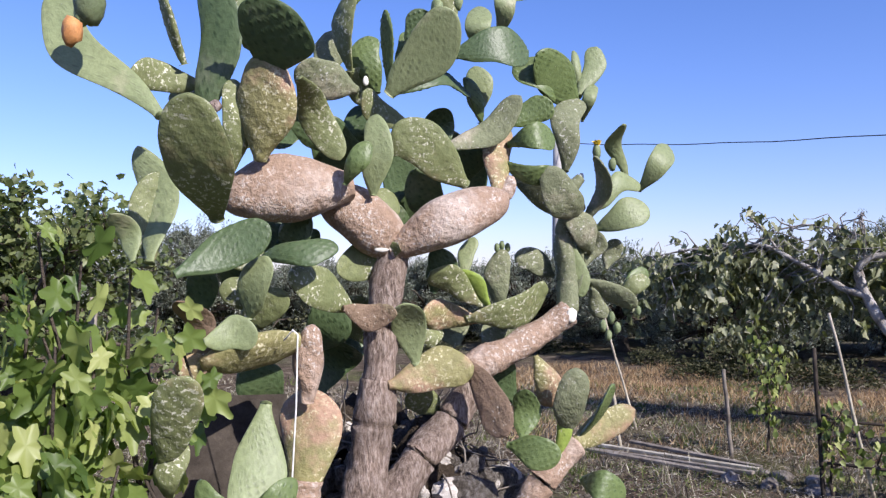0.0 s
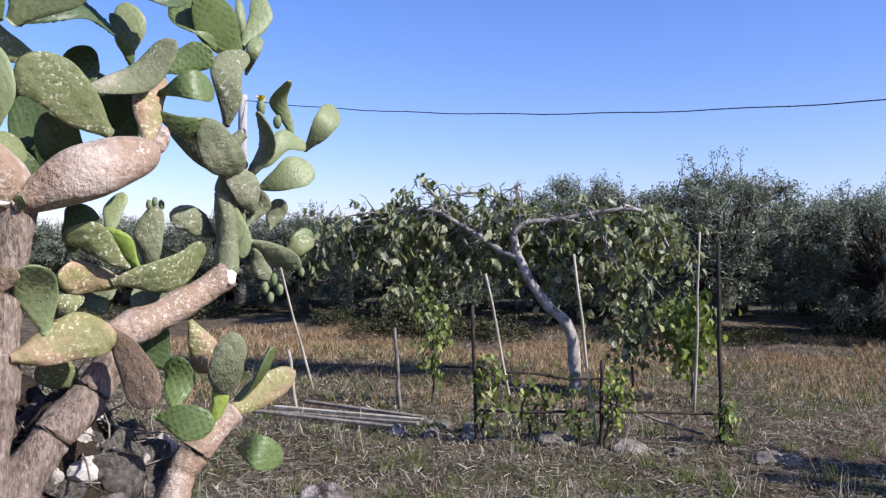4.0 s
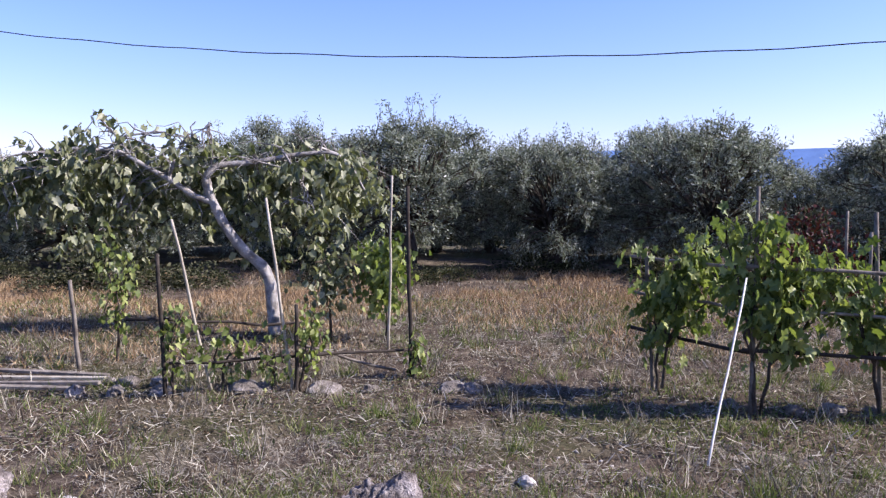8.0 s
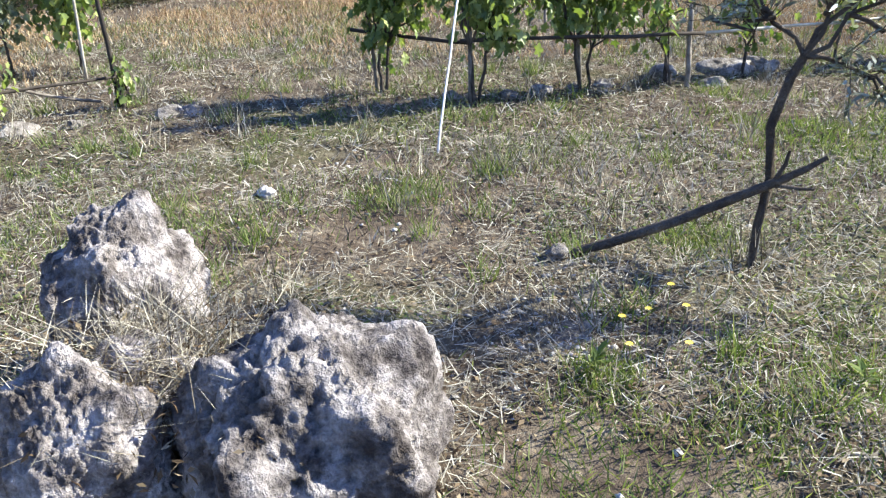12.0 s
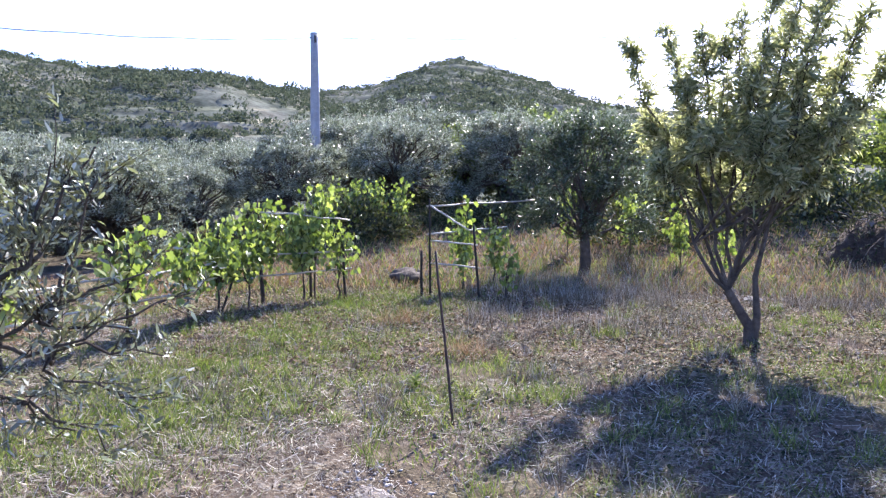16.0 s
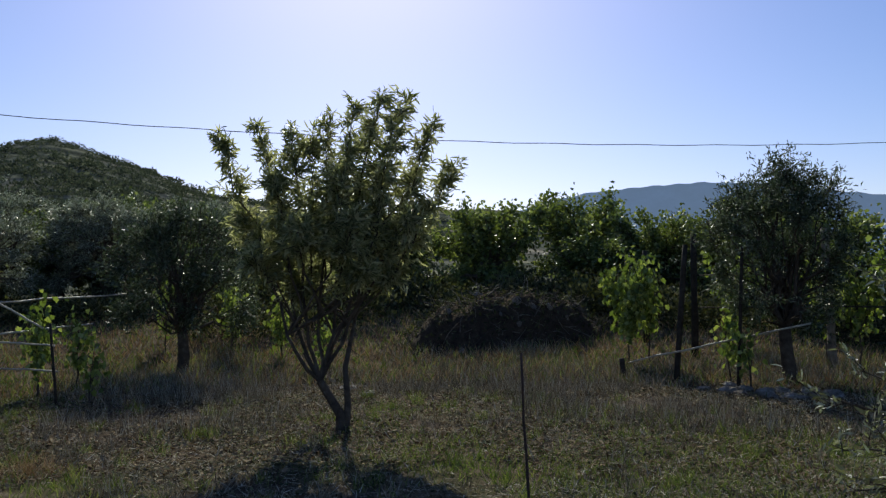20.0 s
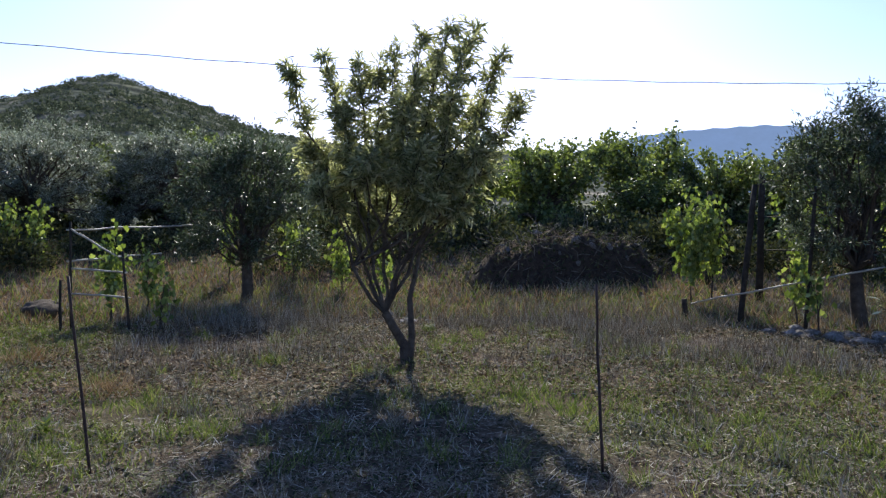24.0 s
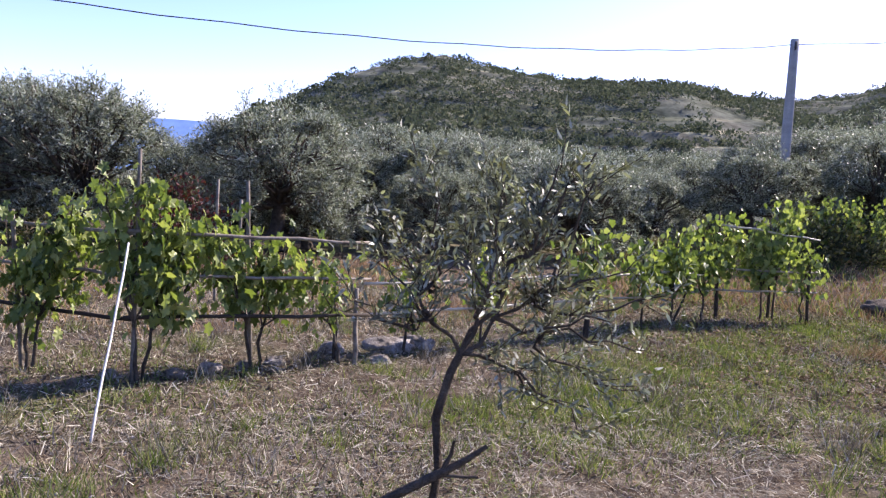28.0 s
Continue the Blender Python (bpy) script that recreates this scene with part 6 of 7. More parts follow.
# Planks beside the low vines.
for i, (x0, y0, x1, y1, w) in enumerate(((1.55, 8.3, 2.75, 7.0, 0.06), (1.75, 8.35, 2.85, 7.15, 0.05), (1.45, 8.05, 2.6, 6.95, 0.055), (2.05, 8.3, 2.95, 7.3, 0.045))):
    L, an = math.hypot(x1 - x0, y1 - y0), math.degrees(math.atan2(y1 - y0, x1 - x0))
    bm = bmesh.new()
    bmesh.ops.create_cube(bm, size=1, matrix=pose((x0 + x1) / 2, (y0 + y1) / 2, 0.03 + 0.008 * i, 3 * i, 1.2 * i - 1, an + 3 * (i % 2)) @ Matrix.Diagonal((L, w, 0.03, 1)))
    bmesh.ops.bevel(bm, geom=bm.edges[:], offset=0.004, segments=1, affect="EDGES")
    tagged(part("plank", bm, M_CANE if i == 1 else M_WOOD, None), "old grey weathered plank lying in dry grass", "plank", "planks")

# ---- young olive with a branch propped against it ----
sapling = thing("olive_sapling", (0, 0, 0), "thin young olive tree with sparse silvery twigs", "tree")
g = np.random.default_rng(64)
SF = np.array([3.418, 0.247, 0.905])
runs = [(np.array([(3.40, 0.345, -0.05), (3.40, 0.335, 0.2), (3.41, 0.31, 0.40), (3.415, 0.335, 0.62), (3.417, 0.285, 0.82), SF]), np.array([0.018, 0.018, 0.021, 0.020, 0.019, 0.017]))]
tw = []
ARMS = [((3.63, 0.02, 1.10), (3.58, -0.17, 1.33)), ((3.52, 0.42, 1.08), (3.59, 0.50, 1.36)), ((3.6, 0.15, 1.15), (3.60, 0.25, 1.42)), ((3.58, 0.08, 1.2), (3.59, -0.02, 1.50)), ((3.58, 0.08, 0.86), (3.58, -0.16, 0.70)),
        ((3.57, 0.0, 0.84), (3.57, -0.26, 0.60)), ((3.6, -0.05, 1.18), (3.54, -0.42, 1.30)), ((3.57, -0.1, 1.2), (3.56, -0.26, 1.66)), ((3.5, 0.4, 1.05), (3.58, 0.60, 1.28)), ((3.6, 0.0, 1.0), (3.55, -0.36, 1.08)), ((3.6, 0.12, 1.2), (3.62, 0.12, 1.55)), ((3.7, 0.1, 1.1), (3.85, 0.1, 1.4)), ((3.45, 0.2, 1.1), (3.35, 0.15, 1.4)), ((3.66, -0.1, 1.0), (3.6, -0.5, 0.95)), ((3.6, -0.1, 1.1), (3.6, -0.6, 1.2)), ((3.5, 0.45, 1.0), (3.55, 0.72, 1.1)), ((3.56, -0.05, 0.95), (3.6, -0.45, 0.78)), ((3.56, 0.36, 1.24), (3.55, 0.45, 1.60)), ((3.55, -0.02, 1.35), (3.54, -0.10, 1.72)), ((3.55, -0.05, 1.4), (3.52, -0.26, 1.80)), ((3.56, 0.4, 1.15), (3.54, 0.57, 1.44))]
ARMS = [tuple(tuple(np.array(p) - [0.13, 0.01, 0.0]) for p in arm) for arm in ARMS]
for mid, tip in ARMS:
    knots = np.concatenate([r[0][1:5] for r in runs[1:] if len(r[0]) > 4] + [SF[None]])
    near = np.linalg.norm(knots - np.array(mid), axis=1) + 0.35 * np.linalg.norm(knots - SF, axis=1)
    root = knots[near.argmin()] if len(runs) > 45 else SF
    p = np.concatenate([bend_path(root, mid, 3, 0.018, g), bend_path(mid, tip, 4, 0.022, g)[1:]])
    runs.append((p, np.linspace(0.011, 0.003, len(p))))
    for _ in range(9):
        q = p[g.integers(2, len(p))] + g.normal(0, 0.01, 3)
        d = unit(rand_dirs(1, g)[0] * 0.8 + (np.array(tip) - np.array(mid)) * 1.2 + [0, 0, 0.45])
        L = g.uniform(0.10, 0.26)
        runs.append((bend_path(q, q + d * L, 2, 0.008, g), np.array([0.003, 0.002, 0.0012])))
        tw.append((q, d, L))
put("trunk", tubes_mesh("trunk", runs[:1], M_BARK, 9), sapling)
for run in runs[1:]:
    if len(run[0]) > 4:
        put("limb", tubes_mesh("limb", [run], M_BARK, 6), sapling)
tagged(put("twig_tangle", tubes_mesh("twig_tangle", [r for r in runs[1:] if len(r[0]) < 4], M_BARK, 4), sapling), kind="stuff")
put("crown", leaf_mesh("crown", *twig_leaves(g, tw, 17, 0.050, 0.26, 0.1, 0.0, 0.014), M_SAPLING, LANCE), sapling)
br = put("propped_branch", tubes_mesh("propped_branch", [(np.array([(3.27, 1.10, 0.015), (3.31, 0.92, 0.08), (3.34, 0.66, 0.20), (3.375, 0.42, 0.33), (3.385, 0.30, 0.395), (3.395, 0.19, 0.46), (3.40, 0.11, 0.52)]), np.array([0.020, 0.023, 0.022, 0.021, 0.02, 0.014, 0.009])),
                                                          (np.array([(3.385, 0.30, 0.39), (3.38, 0.26, 0.48), (3.37, 0.25, 0.54)]), np.array([0.012, 0.009, 0.006])), (np.array([(3.385, 0.29, 0.39), (3.40, 0.2, 0.38), (3.41, 0.14, 0.38)]), np.array([0.01, 0.008, 0.005]))], M_BARK, 9))
tagged(br, "dark bare branch propped against the young olive", "branch")
sap2 = copy_thing(sapling, pose(0.06, -7.6, -0.08, 0, 0, 89))
sap2["label"] = "dark young olive shrub at the field edge"

# ---- heap of stones and brush ----
heap = thing("brush_heap", (0, 0, 0), "dark heap of stones, earth and dry brush", "heap")
k = 36
U, V = np.meshgrid(np.linspace(-3.2, 3.2, k), np.linspace(-1.4, 2.2, k))
hz = 1.05 * np.exp(-((U / 2.1) ** 6)) * np.exp(-(((V - 0.4) / 1.0) ** 4)) * (1 + 0.09 * np.sin(U * 2.3 + 1.5 * V + 1) + 0.08 * np.sin(U * 6.1 - V * 4) + 0.07 * np.sin(U * 13 + V * 9)) - 0.1
hd, hr = np.array([-0.66, -0.75]), np.array([0.65, -0.76])
HX, HY = 8.6 + U * hd[0] + V * hr[0], -15.35 + U * hd[1] + V * hr[1]
i, j = np.arange(k - 1)[:, None] * k, np.arange(k - 1)[None]
hf = np.stack([i + j, i + j + 1, i + k + j + 1, i + k + j], -1).reshape(-1, 4)
M_EARTH = rough_material("brown_earth", ((0.3, (0.05, 0.036, 0.025)), (0.6, (0.11, 0.08, 0.055)), (0.8, (0.19, 0.15, 0.11))), 7, 0.95, 1.0, 0.05, 40, 0.5)
put("earth", mesh_np("earth", np.stack([HX.ravel(), HY.ravel(), hz.ravel() + height(HX.ravel(), HY.ravel()) * 0.6], 1), hf, M_EARTH, True), heap)
flat_h = hz.ravel() + height(HX.ravel(), HY.ravel()) * 0.6
for q in range(60):
    w = rs.integers(len(flat_h))
    if flat_h[w] < 0.15:
        continue
    s = rs.uniform(0.05, 0.12)
    ob = put("stone", stone_me[q % 5], heap)
    ob.location, ob.scale, ob.rotation_euler = (HX.ravel()[w], HY.ravel()[w], flat_h[w]), (s, s, s), tuple(rs.uniform(0, 6, 3))
tw = []
for q in range(900):
    w = rs.integers(len(flat_h))
    p = np.array([HX.ravel()[w], HY.ravel()[w], flat_h[w]])
    d = rand_dirs(1, rs)[0] * [1, 1, 0.5] + [0, 0, 0.25]
    tw.append((bend_path(p, p + d * rs.uniform(0.15, 0.75), 2, 0.04, rs), np.array([0.011, 0.008, 0.004])))
tagged(put("brushwood", tubes_mesh("brushwood", tw[:450], M_WOOD, 4), heap), "pale dry sticks", kind="stuff")
tagged(put("brushwood", tubes_mesh("brushwood", tw[450:], M_BARK, 4), heap), "dry brushwood", kind="stuff")

w = rs.choice(np.flatnonzero(flat_h > 0.1), 5000)
P = np.stack([HX.ravel()[w] + rs.normal(0, 0.08, 5000), HY.ravel()[w] + rs.normal(0, 0.08, 5000), flat_h[w] + rs.uniform(-0.03, 0.12, 5000)], 1)
tagged(put("dry_brush", leaf_mesh("dry_brush", P, rand_dirs(5000, rs) + [0, 0, 0.3], rand_dirs(5000, rs), rs.uniform(0.05, 0.16, 5000), rs.uniform(0.02, 0.05, 5000), M_BUSH, DIAMOND), heap), "dark withered leaves and brush", kind="stuff")

# ---- grapevine in front of the cactus ----
for k, (x, y, h, w, n) in enumerate([(-1.27, 2.25, 1.86, 0.18, 95), (-1.36, 2.16, 1.55, 0.34, 130), (-1.14, 2.18, 1.50, 0.28, 130), (-1.05, 2.32, 1.66, 0.2, 50), (-1.22, 2.08, 1.38, 0.45, 140), (-1.45, 2.3, 1.70, 0.3, 70), (-1.5, 2.18, 1.74, 0.3, 90), (-1.3, 2.05, 1.25, 0.5, 140)]):
    vine(x, y, h, w, n, 400 + k, (1, 0.1), 0.140, M_VINE_NEAR, 0.0, "bright green grapevine climbing in front of the cactus", 0.07, GRAPE)
stake("garden_stake", (-1.24, 2.3, 0), (-1.22, 2.3, 1.6), 0.014, M_WOOD, "grey stake holding the grapevine", group="cane stakes")

# Red-leaved bush before the grove; brambles whose dark leaf colour carries grove shade.
def bush(name, x, y, r, h, n, seed, mat, size, label, group=""):
    g = np.random.default_rng(seed)
    t = thing(name, (x, y, ground_z(x, y)), label, "bush", group)
    d = rand_dirs(n, g)
    d[:, 2] = np.abs(d[:, 2])
    P = d * (g.uniform(0.35, 1.0, n) ** 0.5 * (1 + 0.25 * np.sin(d[:, 0] * 7 + d[:, 1] * 5 + seed)))[:, None] * [r, r, h]
    st = [(bend_path((0, 0, -0.05), p, 3, 0.04, g), np.array([0.012, 0.008, 0.005, 0.003])) for p in P[:24] * 0.9]
    tagged(put("stem_tangle", tubes_mesh("stem_tangle", st, M_BARK, 4), t), kind="stuff")
    put("foliage", leaf_mesh("foliage", P, unit(d + rand_dirs(n, g) * 0.8), unit(rand_dirs(n, g) + [0, 0, 0.5]), size * g.uniform(0.6, 1.3, n), size * 0.6 * g.uniform(0.6, 1.3, n), mat, DIAMOND), t)
    return t


bush("red_bush", 14.1, 5.3, 0.95, 1.35, 1500, 5, M_RED, 0.09, "dark red-leaved bush among the olives")
under = bush("undergrowth_bush", 6.0, 14.6, 1.0, 0.75, 1300, 6, M_BUSH, 0.10, "dark green bramble under the olive trees, shade in its leaf colour", "brambles under the grove")
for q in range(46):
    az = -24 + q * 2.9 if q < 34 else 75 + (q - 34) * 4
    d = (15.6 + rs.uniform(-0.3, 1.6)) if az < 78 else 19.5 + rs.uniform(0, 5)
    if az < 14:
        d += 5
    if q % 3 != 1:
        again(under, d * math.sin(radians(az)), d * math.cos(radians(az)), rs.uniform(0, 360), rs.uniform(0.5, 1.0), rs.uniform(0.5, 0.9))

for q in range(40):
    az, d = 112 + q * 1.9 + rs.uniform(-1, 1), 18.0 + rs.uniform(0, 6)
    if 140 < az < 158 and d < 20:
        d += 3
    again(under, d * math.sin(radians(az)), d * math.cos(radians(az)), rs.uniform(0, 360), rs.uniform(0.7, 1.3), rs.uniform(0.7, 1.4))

# Back row added to cover bright ground where the grove floor is shaded.
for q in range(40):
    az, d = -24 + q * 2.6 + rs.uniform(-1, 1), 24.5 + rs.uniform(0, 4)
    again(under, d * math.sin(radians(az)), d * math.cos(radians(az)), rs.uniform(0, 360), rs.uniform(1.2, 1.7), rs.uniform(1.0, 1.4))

# Yellow flowers in the grass.
yf = thing("yellow_flowers", (2.56, 0.62, 0.0), "clump of small yellow wildflowers in the grass", "wildflower")
for q, (x, y, z) in enumerate(((0, 0, 0.16), (-0.2, 0.02, 0.12), (0.14, -0.05, 0.2), (-0.05, 0.08, 0.14), (0.05, -0.12, 0.17), (-0.12, -0.16, 0.12))):
    put("flower_head", leaf_mesh("flower_head", np.tile([x, y, z], (9, 1)), np.stack([np.cos(fa[:9]), np.sin(fa[:9]), np.full(9, 0.3)], 1), np.tile([0, 0, 1.0], (9, 1)), np.full(9, 0.016), np.full(9, 0.010), M_YELLOW, LANCE), yf)
    put("stalk", tubes_mesh("stalk", [(np.array([(x * 0.8, y * 0.8, -0.02), (x, y, z)]), np.array([0.002, 0.0015]))], M_GRASS, 4), yf)

# ---- scrub on the hills ----
g = np.random.default_rng(14)
n = 21000
az, rr = np.radians(g.uniform(70, 150, n)), g.uniform(95, 345, n)
bx, by = rr * np.sin(az), rr * np.cos(az)
bz = height(bx, by)
ok = (bz > 6) & (wave(bx, by, 0.045, 8) + 0.6 * wave(bx, by, 0.13, 3) + g.normal(0, 0.55, n) > -0.55)
bx, by, bz = bx[ok], by[ok], bz[ok]
per = 40
tall = np.where(g.uniform(0, 1, len(bx)) < 0.07, 1.5, 1.0)
size = np.repeat((0.45 + 1.45 * g.uniform(0, 1, len(bx)) ** 2.2) * tall, per)
d = rand_dirs(len(size), g)
d[:, 2] = np.abs(d[:, 2])
P = np.stack([np.repeat(bx, per), np.repeat(by, per), np.repeat(bz, per)], 1) + d * [1, 1, 0.85] * (size * g.uniform(0.6, 1, len(size)))[:, None]
L = size * g.uniform(0.24, 0.42, len(size))
scrub = put("hill_scrub", leaf_mesh("hill_scrub", P, unit(d + rand_dirs(len(size), g) * 0.5), rand_dirs(len(size), g), L, L * 0.8, M_SCRUB, DIAMOND))
tagged(scrub, "dark green scrub and low bushes dotting the terraced hills", "scrub", kind="stuff")


# ---- grass, straw and litter ----
M_DEADLEAF = leaf_material("dead_leaf", (0.07, 0.045, 0.03), (0.16, 0.11, 0.07), (0.34, 0.26, 0.17), 0.9, 0.1, (1.1, 1.0, 0.8), 0.03)
def field_points(n, az0, az1, r0, r1, g, power=1.0):
    az = np.radians(g.uniform(az0, az1, n))
    r = r0 + (r1 - r0) * g.uniform(0, 1, n) ** power
    return r * np.sin(az), r * np.cos(az)


def blades(name, x, y, h, w, lean, mat, g, label, flat=0.0):
    n = len(x)
    P = np.stack([x, y, height(x, y) - 0.01], 1)
    a = g.uniform(0, 2 * np.pi, n)
    D = unit(np.stack([np.cos(a) * lean, np.sin(a) * lean, np.ones(n) * (1 - flat) + 0.05], 1))
    N = unit(rand_dirs(n, g) * [1, 1, 0.2])
    ob = put(name, leaf_mesh(name, P, D, N, h, w, mat, BLADE))
    return tagged(ob, label, "grass", kind="stuff")


g = np.random.default_rng(15)


def keep(x, y, thr, k=0.9, p=1):
    m = wave(x, y, k, p) + 0.5 * wave(x, y, k * 2.7, p + 1) + g.normal(0, 0.25, len(x)) > thr
    return x[m], y[m]


x, y = field_points(120000, -32, 186, 1.3, 15.5, g, 0.8)
x, y = keep(x, y, 0.0, 1.1, 2)
n = len(x)
blades("dry_grass", x, y, g.uniform(0.02, 0.075, n) * (1 + 0.05 * np.hypot(x, y)), np.full(n, 0.0075) * (0.8 + 0.09 * np.hypot(x, y)), g.uniform(0.2, 1.6, n), M_STRAW, g, "short dry straw-coloured grass stubble")
def litter(name, n, r0, r1, l0, l1, w0, w1, mat, label, up=0.03, thr=-0.55, shape=STRAW, az0=-32, az1=186):
    """Pieces lying flat at all angles, piled a little over one another."""
    x, y = field_points(n, az0, az1, r0, r1, g, 0.75)
    x, y = keep(x, y, thr, 1.3, 11)
    n = len(x)
    P = np.stack([x, y, height(x, y) + g.uniform(0.0, up, n)], 1)
    D = unit(rand_dirs(n, g) * [1, 1, 0.28])
    N = unit(rand_dirs(n, g) * 0.45 + [0, 0, 1])
    ob = put(name, leaf_mesh(name, P, D, N, g.uniform(l0, l1, n), g.uniform(w0, w1, n), mat, shape))
    return tagged(ob, label, "litter", kind="stuff")


litter("straw_litter", 170000, 1.2, 5.6, 0.015, 0.105, 0.0018, 0.0046, M_STRAW, "cut straw and dead stalks strewn over the soil", thr=-0.55)
litter("straw_litter", 180000, 4.5, 13.5, 0.03, 0.12, 0.004, 0.0085, M_STRAW, "cut straw and dead stalks strewn farther over the field", thr=-1.1)
litter("dead_leaves", 90000, 1.2, 9.0, 0.012, 0.038, 0.006, 0.018, M_DEADLEAF, "brown curled dead leaves in the straw", thr=-1.2, shape=DIAMOND)
x, y = field_points(110000, -32, 186, 1.3, 15, g, 0.8)
x, y = keep(x, y, 0.6, 0.55, 5)
n = len(x)
blades("green_grass", x, y, g.uniform(0.025, 0.09, n) * (1 + 0.04 * np.hypot(x, y)), np.full(n, 0.007) * (0.8 + 0.09 * np.hypot(x, y)), g.uniform(0.2, 1.3, n), M_GRASS, g, "patches of short green grass in the mown field")
# Greener strip in front of the long trellis.
u = g.uniform(0, 1, 42000)
v = g.normal(0, 0.75, 42000)
x, y = 6.3 + 6.4 * u - 0.72 * (v + 1.1), 1.1 - 6.4 * u - 0.7 * (v + 1.1)
x, y = keep(x, y, -0.1, 1.0, 4)
n = len(x)
blades("green_grass", x, y, g.uniform(0.03, 0.10, n), np.full(n, 0.007), g.uniform(0.2, 1.2, n), M_GRASS, g, "greener grass strip along the vine trellis")
x, y = field_points(60000, 112, 188, 3.5, 10.5, g, 0.8)
x, y = keep(x, y, 0.6, 0.5, 6)
n = len(x)
blades("green_grass", x, y, g.uniform(0.03, 0.10, n), np.full(n, 0.009), g.uniform(0.2, 1.2, n), M_GRASS, g, "dull green mown grass round the almond tree")
# Tall rusty dry grass at the far side of the field.
x, y = field_points(130000, 5, 150, 8.3, 16.5, g, 0.6)
x, y = keep(x, y, -0.25, 0.8, 7)
r = np.hypot(x, y)
row = (x - 6.0) * 0.72 + (y - 2.7) * 0.69
bearing = np.degrees(np.arctan2(x, y))
m = ((row > 0.6) | (bearing < 58)) & ((bearing < 92) | (g.uniform(0, 1, len(x)) < 0.45))
x, y, r = x[m], y[m], r[m]
n = len(x)
blades("tall_dry_grass", x, y, g.uniform(0.06, 0.18, n), np.full(n, 0.009), g.uniform(0.2, 1.3, n), M_RUST, g, "tall rusty-orange dry grass beyond the vines")
x, y = field_points(50000, 120, 184, 9.0, 17, g, 0.7)
x, y = keep(x, y, 0.0, 0.8, 9)
n = len(x)
blades("tall_dry_grass", x, y, g.uniform(0.08, 0.30, n), np.full(n, 0.008), g.uniform(0.1, 0.7, n), M_STRAW, g, "tall brown dry grass before the stone heap")
for n0, mat, lab in ((60000, M_RUST, "dry grass on the rising ground behind the field"), (40000, M_GRASS, "green grass on the rising ground behind the field")):
    x, y = field_points(n0, 96, 188, 13.0, 34, g, 0.9)
    n = len(x)
    blades("rough_grass", x, y, g.uniform(0.08, 0.26, n), np.full(n, 0.018), g.uniform(0.2, 1.3, n), mat, g, lab)
litter("dead_leaves", 60000, 7.0, 14.5, 0.03, 0.075, 0.015, 0.04, M_DEADLEAF, "brown dead leaves and crumbled stalks round the almond tree", 0.04, -1.0, DIAMOND, 100, 188)
litter("low_herbs", 120000, 1.3, 12.0, 0.012, 0.035, 0.008, 0.02, M_GRASS, "low green herbs creeping through the straw", 0.03, 0.55, DIAMOND)
litter("low_herbs", 70000, 3.0, 14.0, 0.02, 0.05, 0.012, 0.03, M_BUSH, "dull dark weeds flattened in the straw", 0.03, 0.2, DIAMOND)
# Dark weeds added to dim the straw, which is dark against the sun.
litter("low_herbs", 35000, 2.2, 15.0, 0.02, 0.06, 0.012, 0.035, M_BUSH, "dull dark weeds dimming the backlit straw round the almond tree", 0.05, -0.4, DIAMOND, 118)
litter("straw_litter", 90000, 1.2, 9.0, 0.02, 0.10, 0.003, 0.007, M_STRAW, "cut straw strewn behind the walk", 0.03, -1.3, STRAW, 184, 330)
litter("straw_litter", 16000, 0.0, 1.35, 0.012, 0.08, 0.002, 0.004, M_STRAW, "cut straw trodden along the walk", 0.02, -2.0, STRAW, 0, 360)
litter("low_herbs", 40000, 0.3, 9.0, 0.02, 0.05, 0.01, 0.03, M_GRASS, "low green herbs behind the walk", 0.03, 0.3, DIAMOND, 184, 330)
# Tufts and weeds.
tx, ty = field_points(520, -30, 185, 1.8, 12, g, 0.7)
x, y = np.repeat(tx, 40) + g.normal(0, 0.05, 520 * 40), np.repeat(ty, 40) + g.normal(0, 0.05, 520 * 40)
n = len(x)
blades("grass_tuft", x, y, g.uniform(0.06, 0.22, n), np.full(n, 0.0055), g.uniform(0.2, 1.1, n), M_GRASS, g, "scattered green grass tufts in the straw")
x, y = np.repeat(tx[::2] + 0.7, 30) + g.normal(0, 0.06, 260 * 30), np.repeat(ty[::2] - 0.4, 30) + g.normal(0, 0.06, 260 * 30)
n = len(x)
blades("dry_tuft", x, y, g.uniform(0.08, 0.32, n), np.full(n, 0.005), g.uniform(0.1, 0.9, n), M_STRAW, g, "scattered dry grass tufts")
for cx, cy, r, h in ((9.0, -4.2, 0.12, 0.4), (6.9, -3.9, 0.10, 0.3)):
    x, y = cx + g.normal(0, r * 1.4, 260), cy + g.normal(0, r * 1.4, 260)
    blades("dry_weed", x, y, g.uniform(0.3, 1.0, 260) * h, np.full(260, 0.005), g.uniform(0.2, 1.6, 260), M_RUST, g, "clump of half-dry weeds")
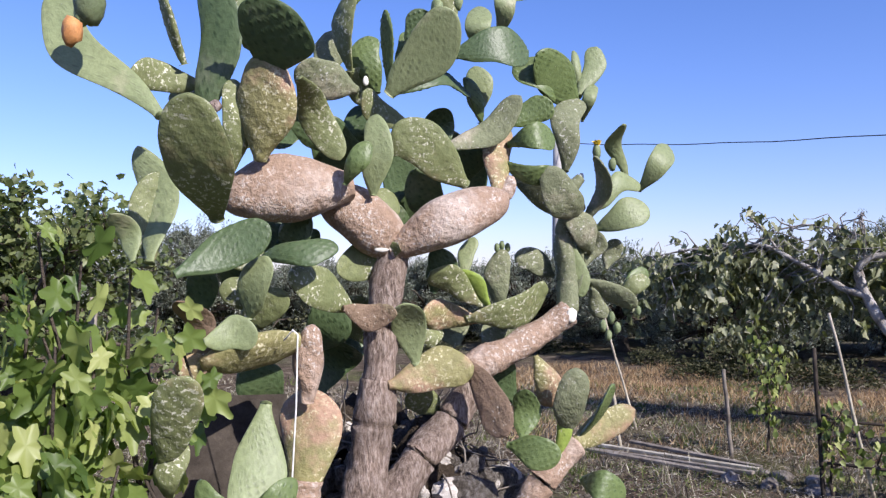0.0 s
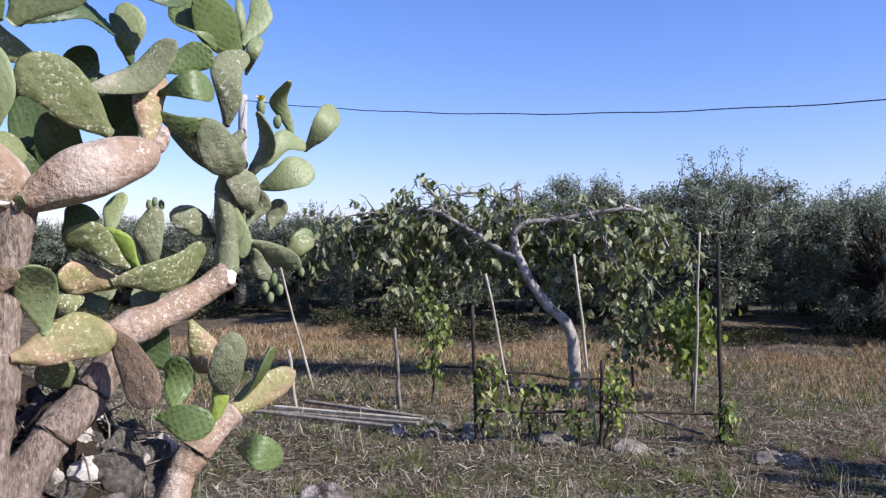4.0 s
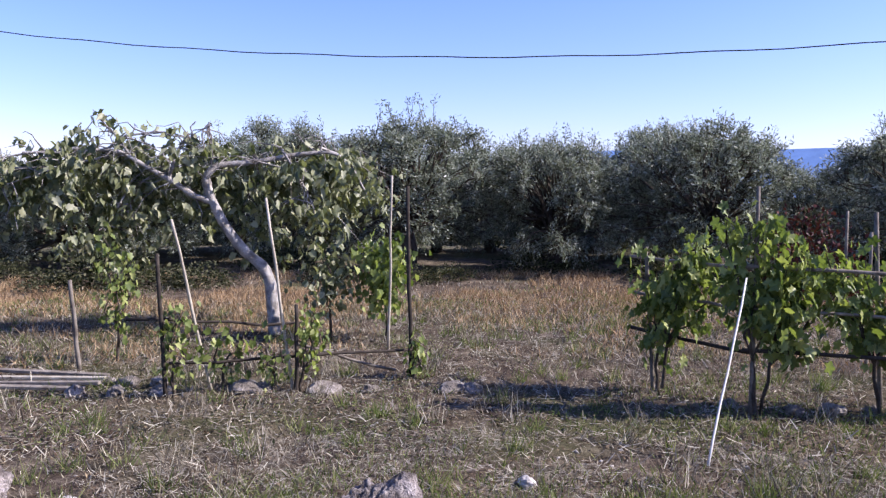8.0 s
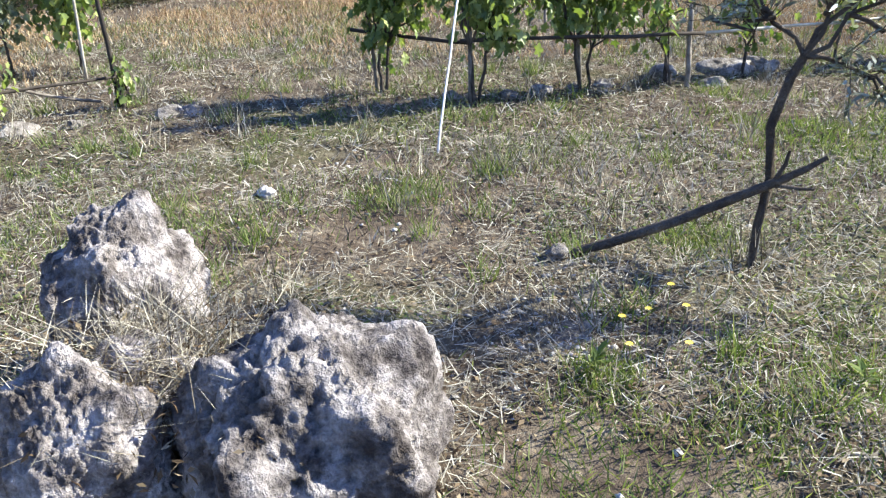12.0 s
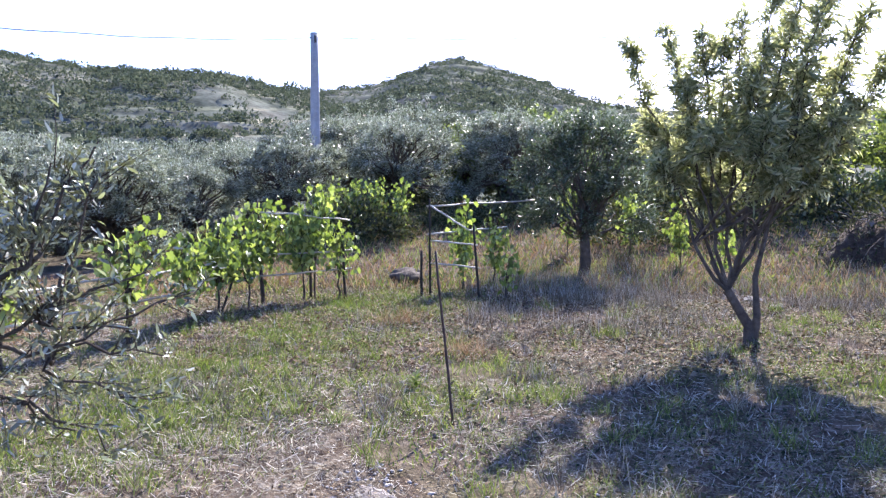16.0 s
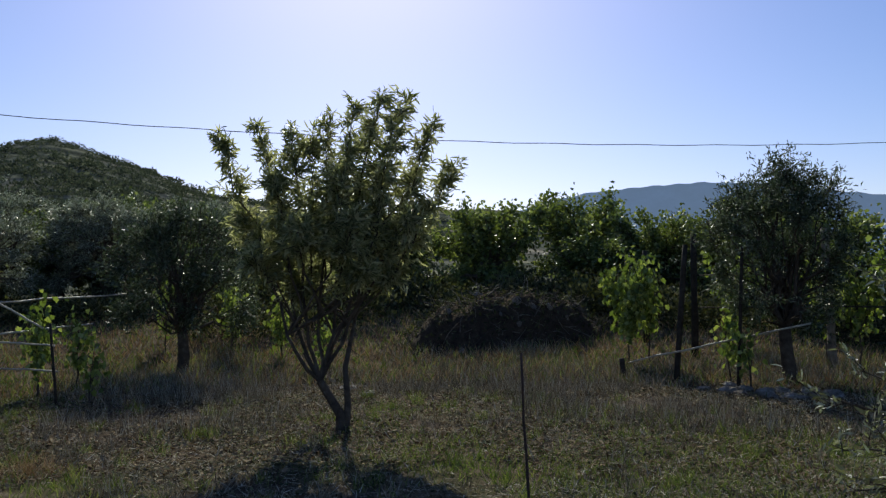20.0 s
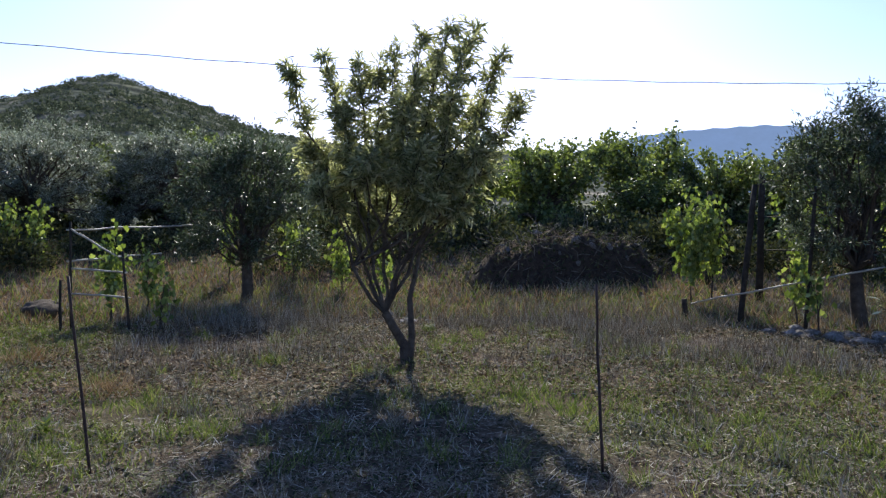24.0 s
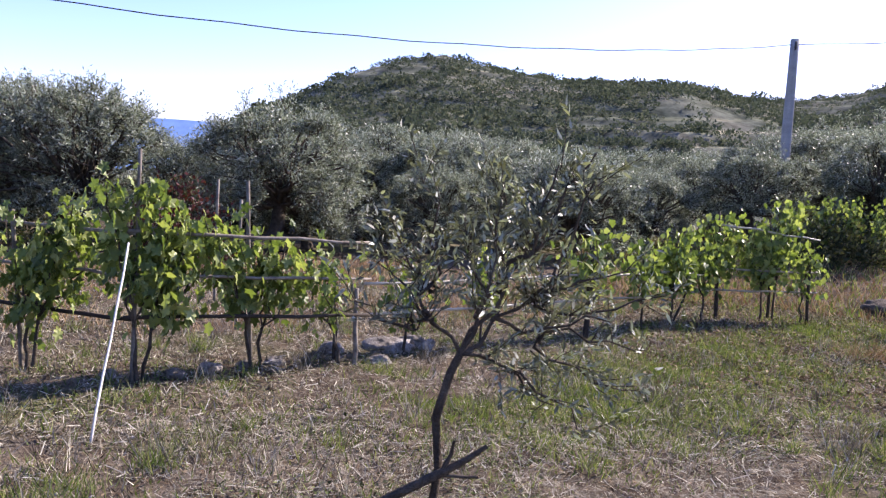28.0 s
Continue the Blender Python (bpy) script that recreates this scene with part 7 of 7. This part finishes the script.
# Greener spots in the straw and the broad-leaved weeds that stand in them.
for cx, cy, r, n in ((2.28, 3.77, 0.26, 900), (3.75, 2.25, 0.20, 600), (3.65, 0.61, 0.13, 700), (4.58, 1.77, 0.24, 500), (2.61, -0.10, 0.17, 600), (2.89, -0.66, 0.14, 400), (2.28, 0.70, 0.10, 500), (2.22, 0.20, 0.20, 700), (2.05, -0.42, 0.18, 700),
                     (1.80, 0.60, 0.22, 700), (4.9, 0.1, 0.40, 1100), (5.5, -0.9, 0.45, 1300), (6.6, -1.6, 0.50, 1300), (2.40, -2.05, 0.18, 500), (3.1, -2.75, 0.35, 900), (1.15, 3.9, 0.25, 500), (3.0, 3.0, 0.25, 500), (5.9, -2.9, 0.3, 600), (3.42, -1.59, 0.08, 250)):
    x, y = cx + g.normal(0, r, n), cy + g.normal(0, r * 0.8, n)
    blades("green_grass", x, y, g.uniform(0.03, 0.11, n), np.full(n, 0.0055), g.uniform(0.2, 1.4, n), M_GRASS, g, "soft spot of green grass in the straw")
for cx, cy, h, n in ((2.68, -1.12, 0.13, 26), (2.60, -1.06, 0.10, 20), (3.43, -1.59, 0.09, 22), (2.14, -0.45, 0.11, 24), (1.77, -0.54, 0.16, 22), (5.90, -2.88, 0.14, 30), (2.30, 0.74, 0.10, 24), (2.55, -0.08, 0.09, 20), (1.62, -1.50, 0.14, 26)):
    weed = thing("broadleaf_weed", (cx, cy, ground_z(cx, cy)), "small green broad-leaved weed in the straw", "weed", "green weeds in the straw")
    k = g.uniform(0.15, 1, n)
    a = g.uniform(0, 2 * np.pi, n)
    P = np.stack([np.cos(a) * 0.012, np.sin(a) * 0.012, k * h * 0.75], 1)
    put("leaves", leaf_mesh("leaves", P, unit(np.stack([np.cos(a), np.sin(a), g.uniform(0.2, 1.2, n)], 1)), unit(np.stack([-np.cos(a), -np.sin(a), g.uniform(0.8, 1.6, n)], 1)), h * g.uniform(0.35, 0.7, n), h * g.uniform(0.12, 0.22, n), M_GRASS, LANCE), weed)
    put("stem", tubes_mesh("stem", [(np.array([(0, 0, -0.02), (0.004, 0, h * 0.4), (0.0, 0.006, h * 0.85)]), np.array([0.004, 0.003, 0.002]))], M_GRASS, 5), weed)
# Wiry half-dry weed with small leaves at the edge of the bare soil.
for cx, cy, h, n in ((1.98, -1.72, 0.34, 240), (1.76, -1.62, 0.36, 260), (2.2, -2.0, 0.26, 160)):
    weed = thing("wiry_weed", (cx, cy, ground_z(cx, cy)), "wiry dark weed with tiny dull leaves in the straw", "weed", "wiry weeds")
    ends = rand_dirs(22, g) * [0.75, 0.75, 0.3] * h * 0.7 + [0, 0, h * 0.72]
    stems = [bend_path((0, 0, -0.02), e, 4, 0.02, g) for e in ends]
    tagged(put("stems", tubes_mesh("stems", [(q, np.linspace(0.0032, 0.0012, len(q))) for q in stems], M_BARK, 4), weed), kind="stuff")
    P = np.array([stems[q % 22][-1 - q % 3] for q in range(n)]) + g.normal(0, 0.012, (n, 3))
    put("leaves", leaf_mesh("leaves", P, rand_dirs(n, g) + [0, 0, 0.5], rand_dirs(n, g), g.uniform(0.012, 0.03, n), g.uniform(0.004, 0.009, n), M_GRASS, LANCE), weed)
# Dead grass among the boulders.
x, y = g.normal(1.40, 0.14, 2400), g.normal(1.78, 0.15, 2400)
P = np.stack([x, y, 0.18 + g.uniform(0, 0.22, 2400)], 1)
D = unit(rand_dirs(2400, g) * [1, 1, 0.6] + [0, -0.2, 0.7])
tagged(put("dead_grass", leaf_mesh("dead_grass", P, D, rand_dirs(2400, g), g.uniform(0.05, 0.24, 2400), np.full(2400, 0.003), M_STRAW, BLADE)), "dead grass stalks growing between the boulders", "grass", kind="stuff")
P = np.stack([g.normal(1.40, 0.16, 1500), g.normal(1.76, 0.16, 1500), 0.14 + g.uniform(0, 0.26, 1500)], 1)
tagged(put("dead_weed", leaf_mesh("dead_weed", P, rand_dirs(1500, g), rand_dirs(1500, g), g.uniform(0.015, 0.045, 1500), g.uniform(0.006, 0.018, 1500), M_DEADLEAF, DIAMOND)), "brown withered weed between the boulders", "weed", kind="stuff")
# Small stones and crumbs.
x, y = field_points(2600, -30, 185, 1.3, 13, g, 0.8)
n = len(x)
oct_v = np.array([(1, 0, 0), (-1, 0, 0), (0, 1, 0), (0, -1, 0), (0, 0, 1), (0, 0, -1)], float)
oct_f = np.array([(0, 2, 4), (2, 1, 4), (1, 3, 4), (3, 0, 4), (2, 0, 5), (1, 2, 5), (3, 1, 5), (0, 3, 5)])
cx = np.repeat([2.89, 3.97, 2.59, 3.16], [900, 240, 420, 120])
cy = np.repeat([-1.35, -1.63, 0.89, 1.10], [900, 240, 420, 120])
x, y = np.concatenate([x, cx + g.normal(0, 0.20, 1680)]), np.concatenate([y, cy + g.normal(0, 0.13, 1680)])
n = len(x)
s = g.uniform(0.35, 1, n) ** 3 * 0.024
V = oct_v[None] * (s[:, None, None] * g.uniform(0.5, 1.4, (n, 1, 3)) * np.array([1, 1, 0.5]) * g.uniform(0.8, 1.2, (n, 6, 1))) + np.stack([x, y, height(x, y) + s * 0.15], 1)[:, None]
tagged(put("pebbles", mesh_np("pebbles", V.reshape(-1, 3), (oct_f[None] + (np.arange(n) * 6)[:, None, None]).reshape(-1, 3), M_PEBBLE)), "small pale stones scattered in the straw", "pebbles", kind="stuff")
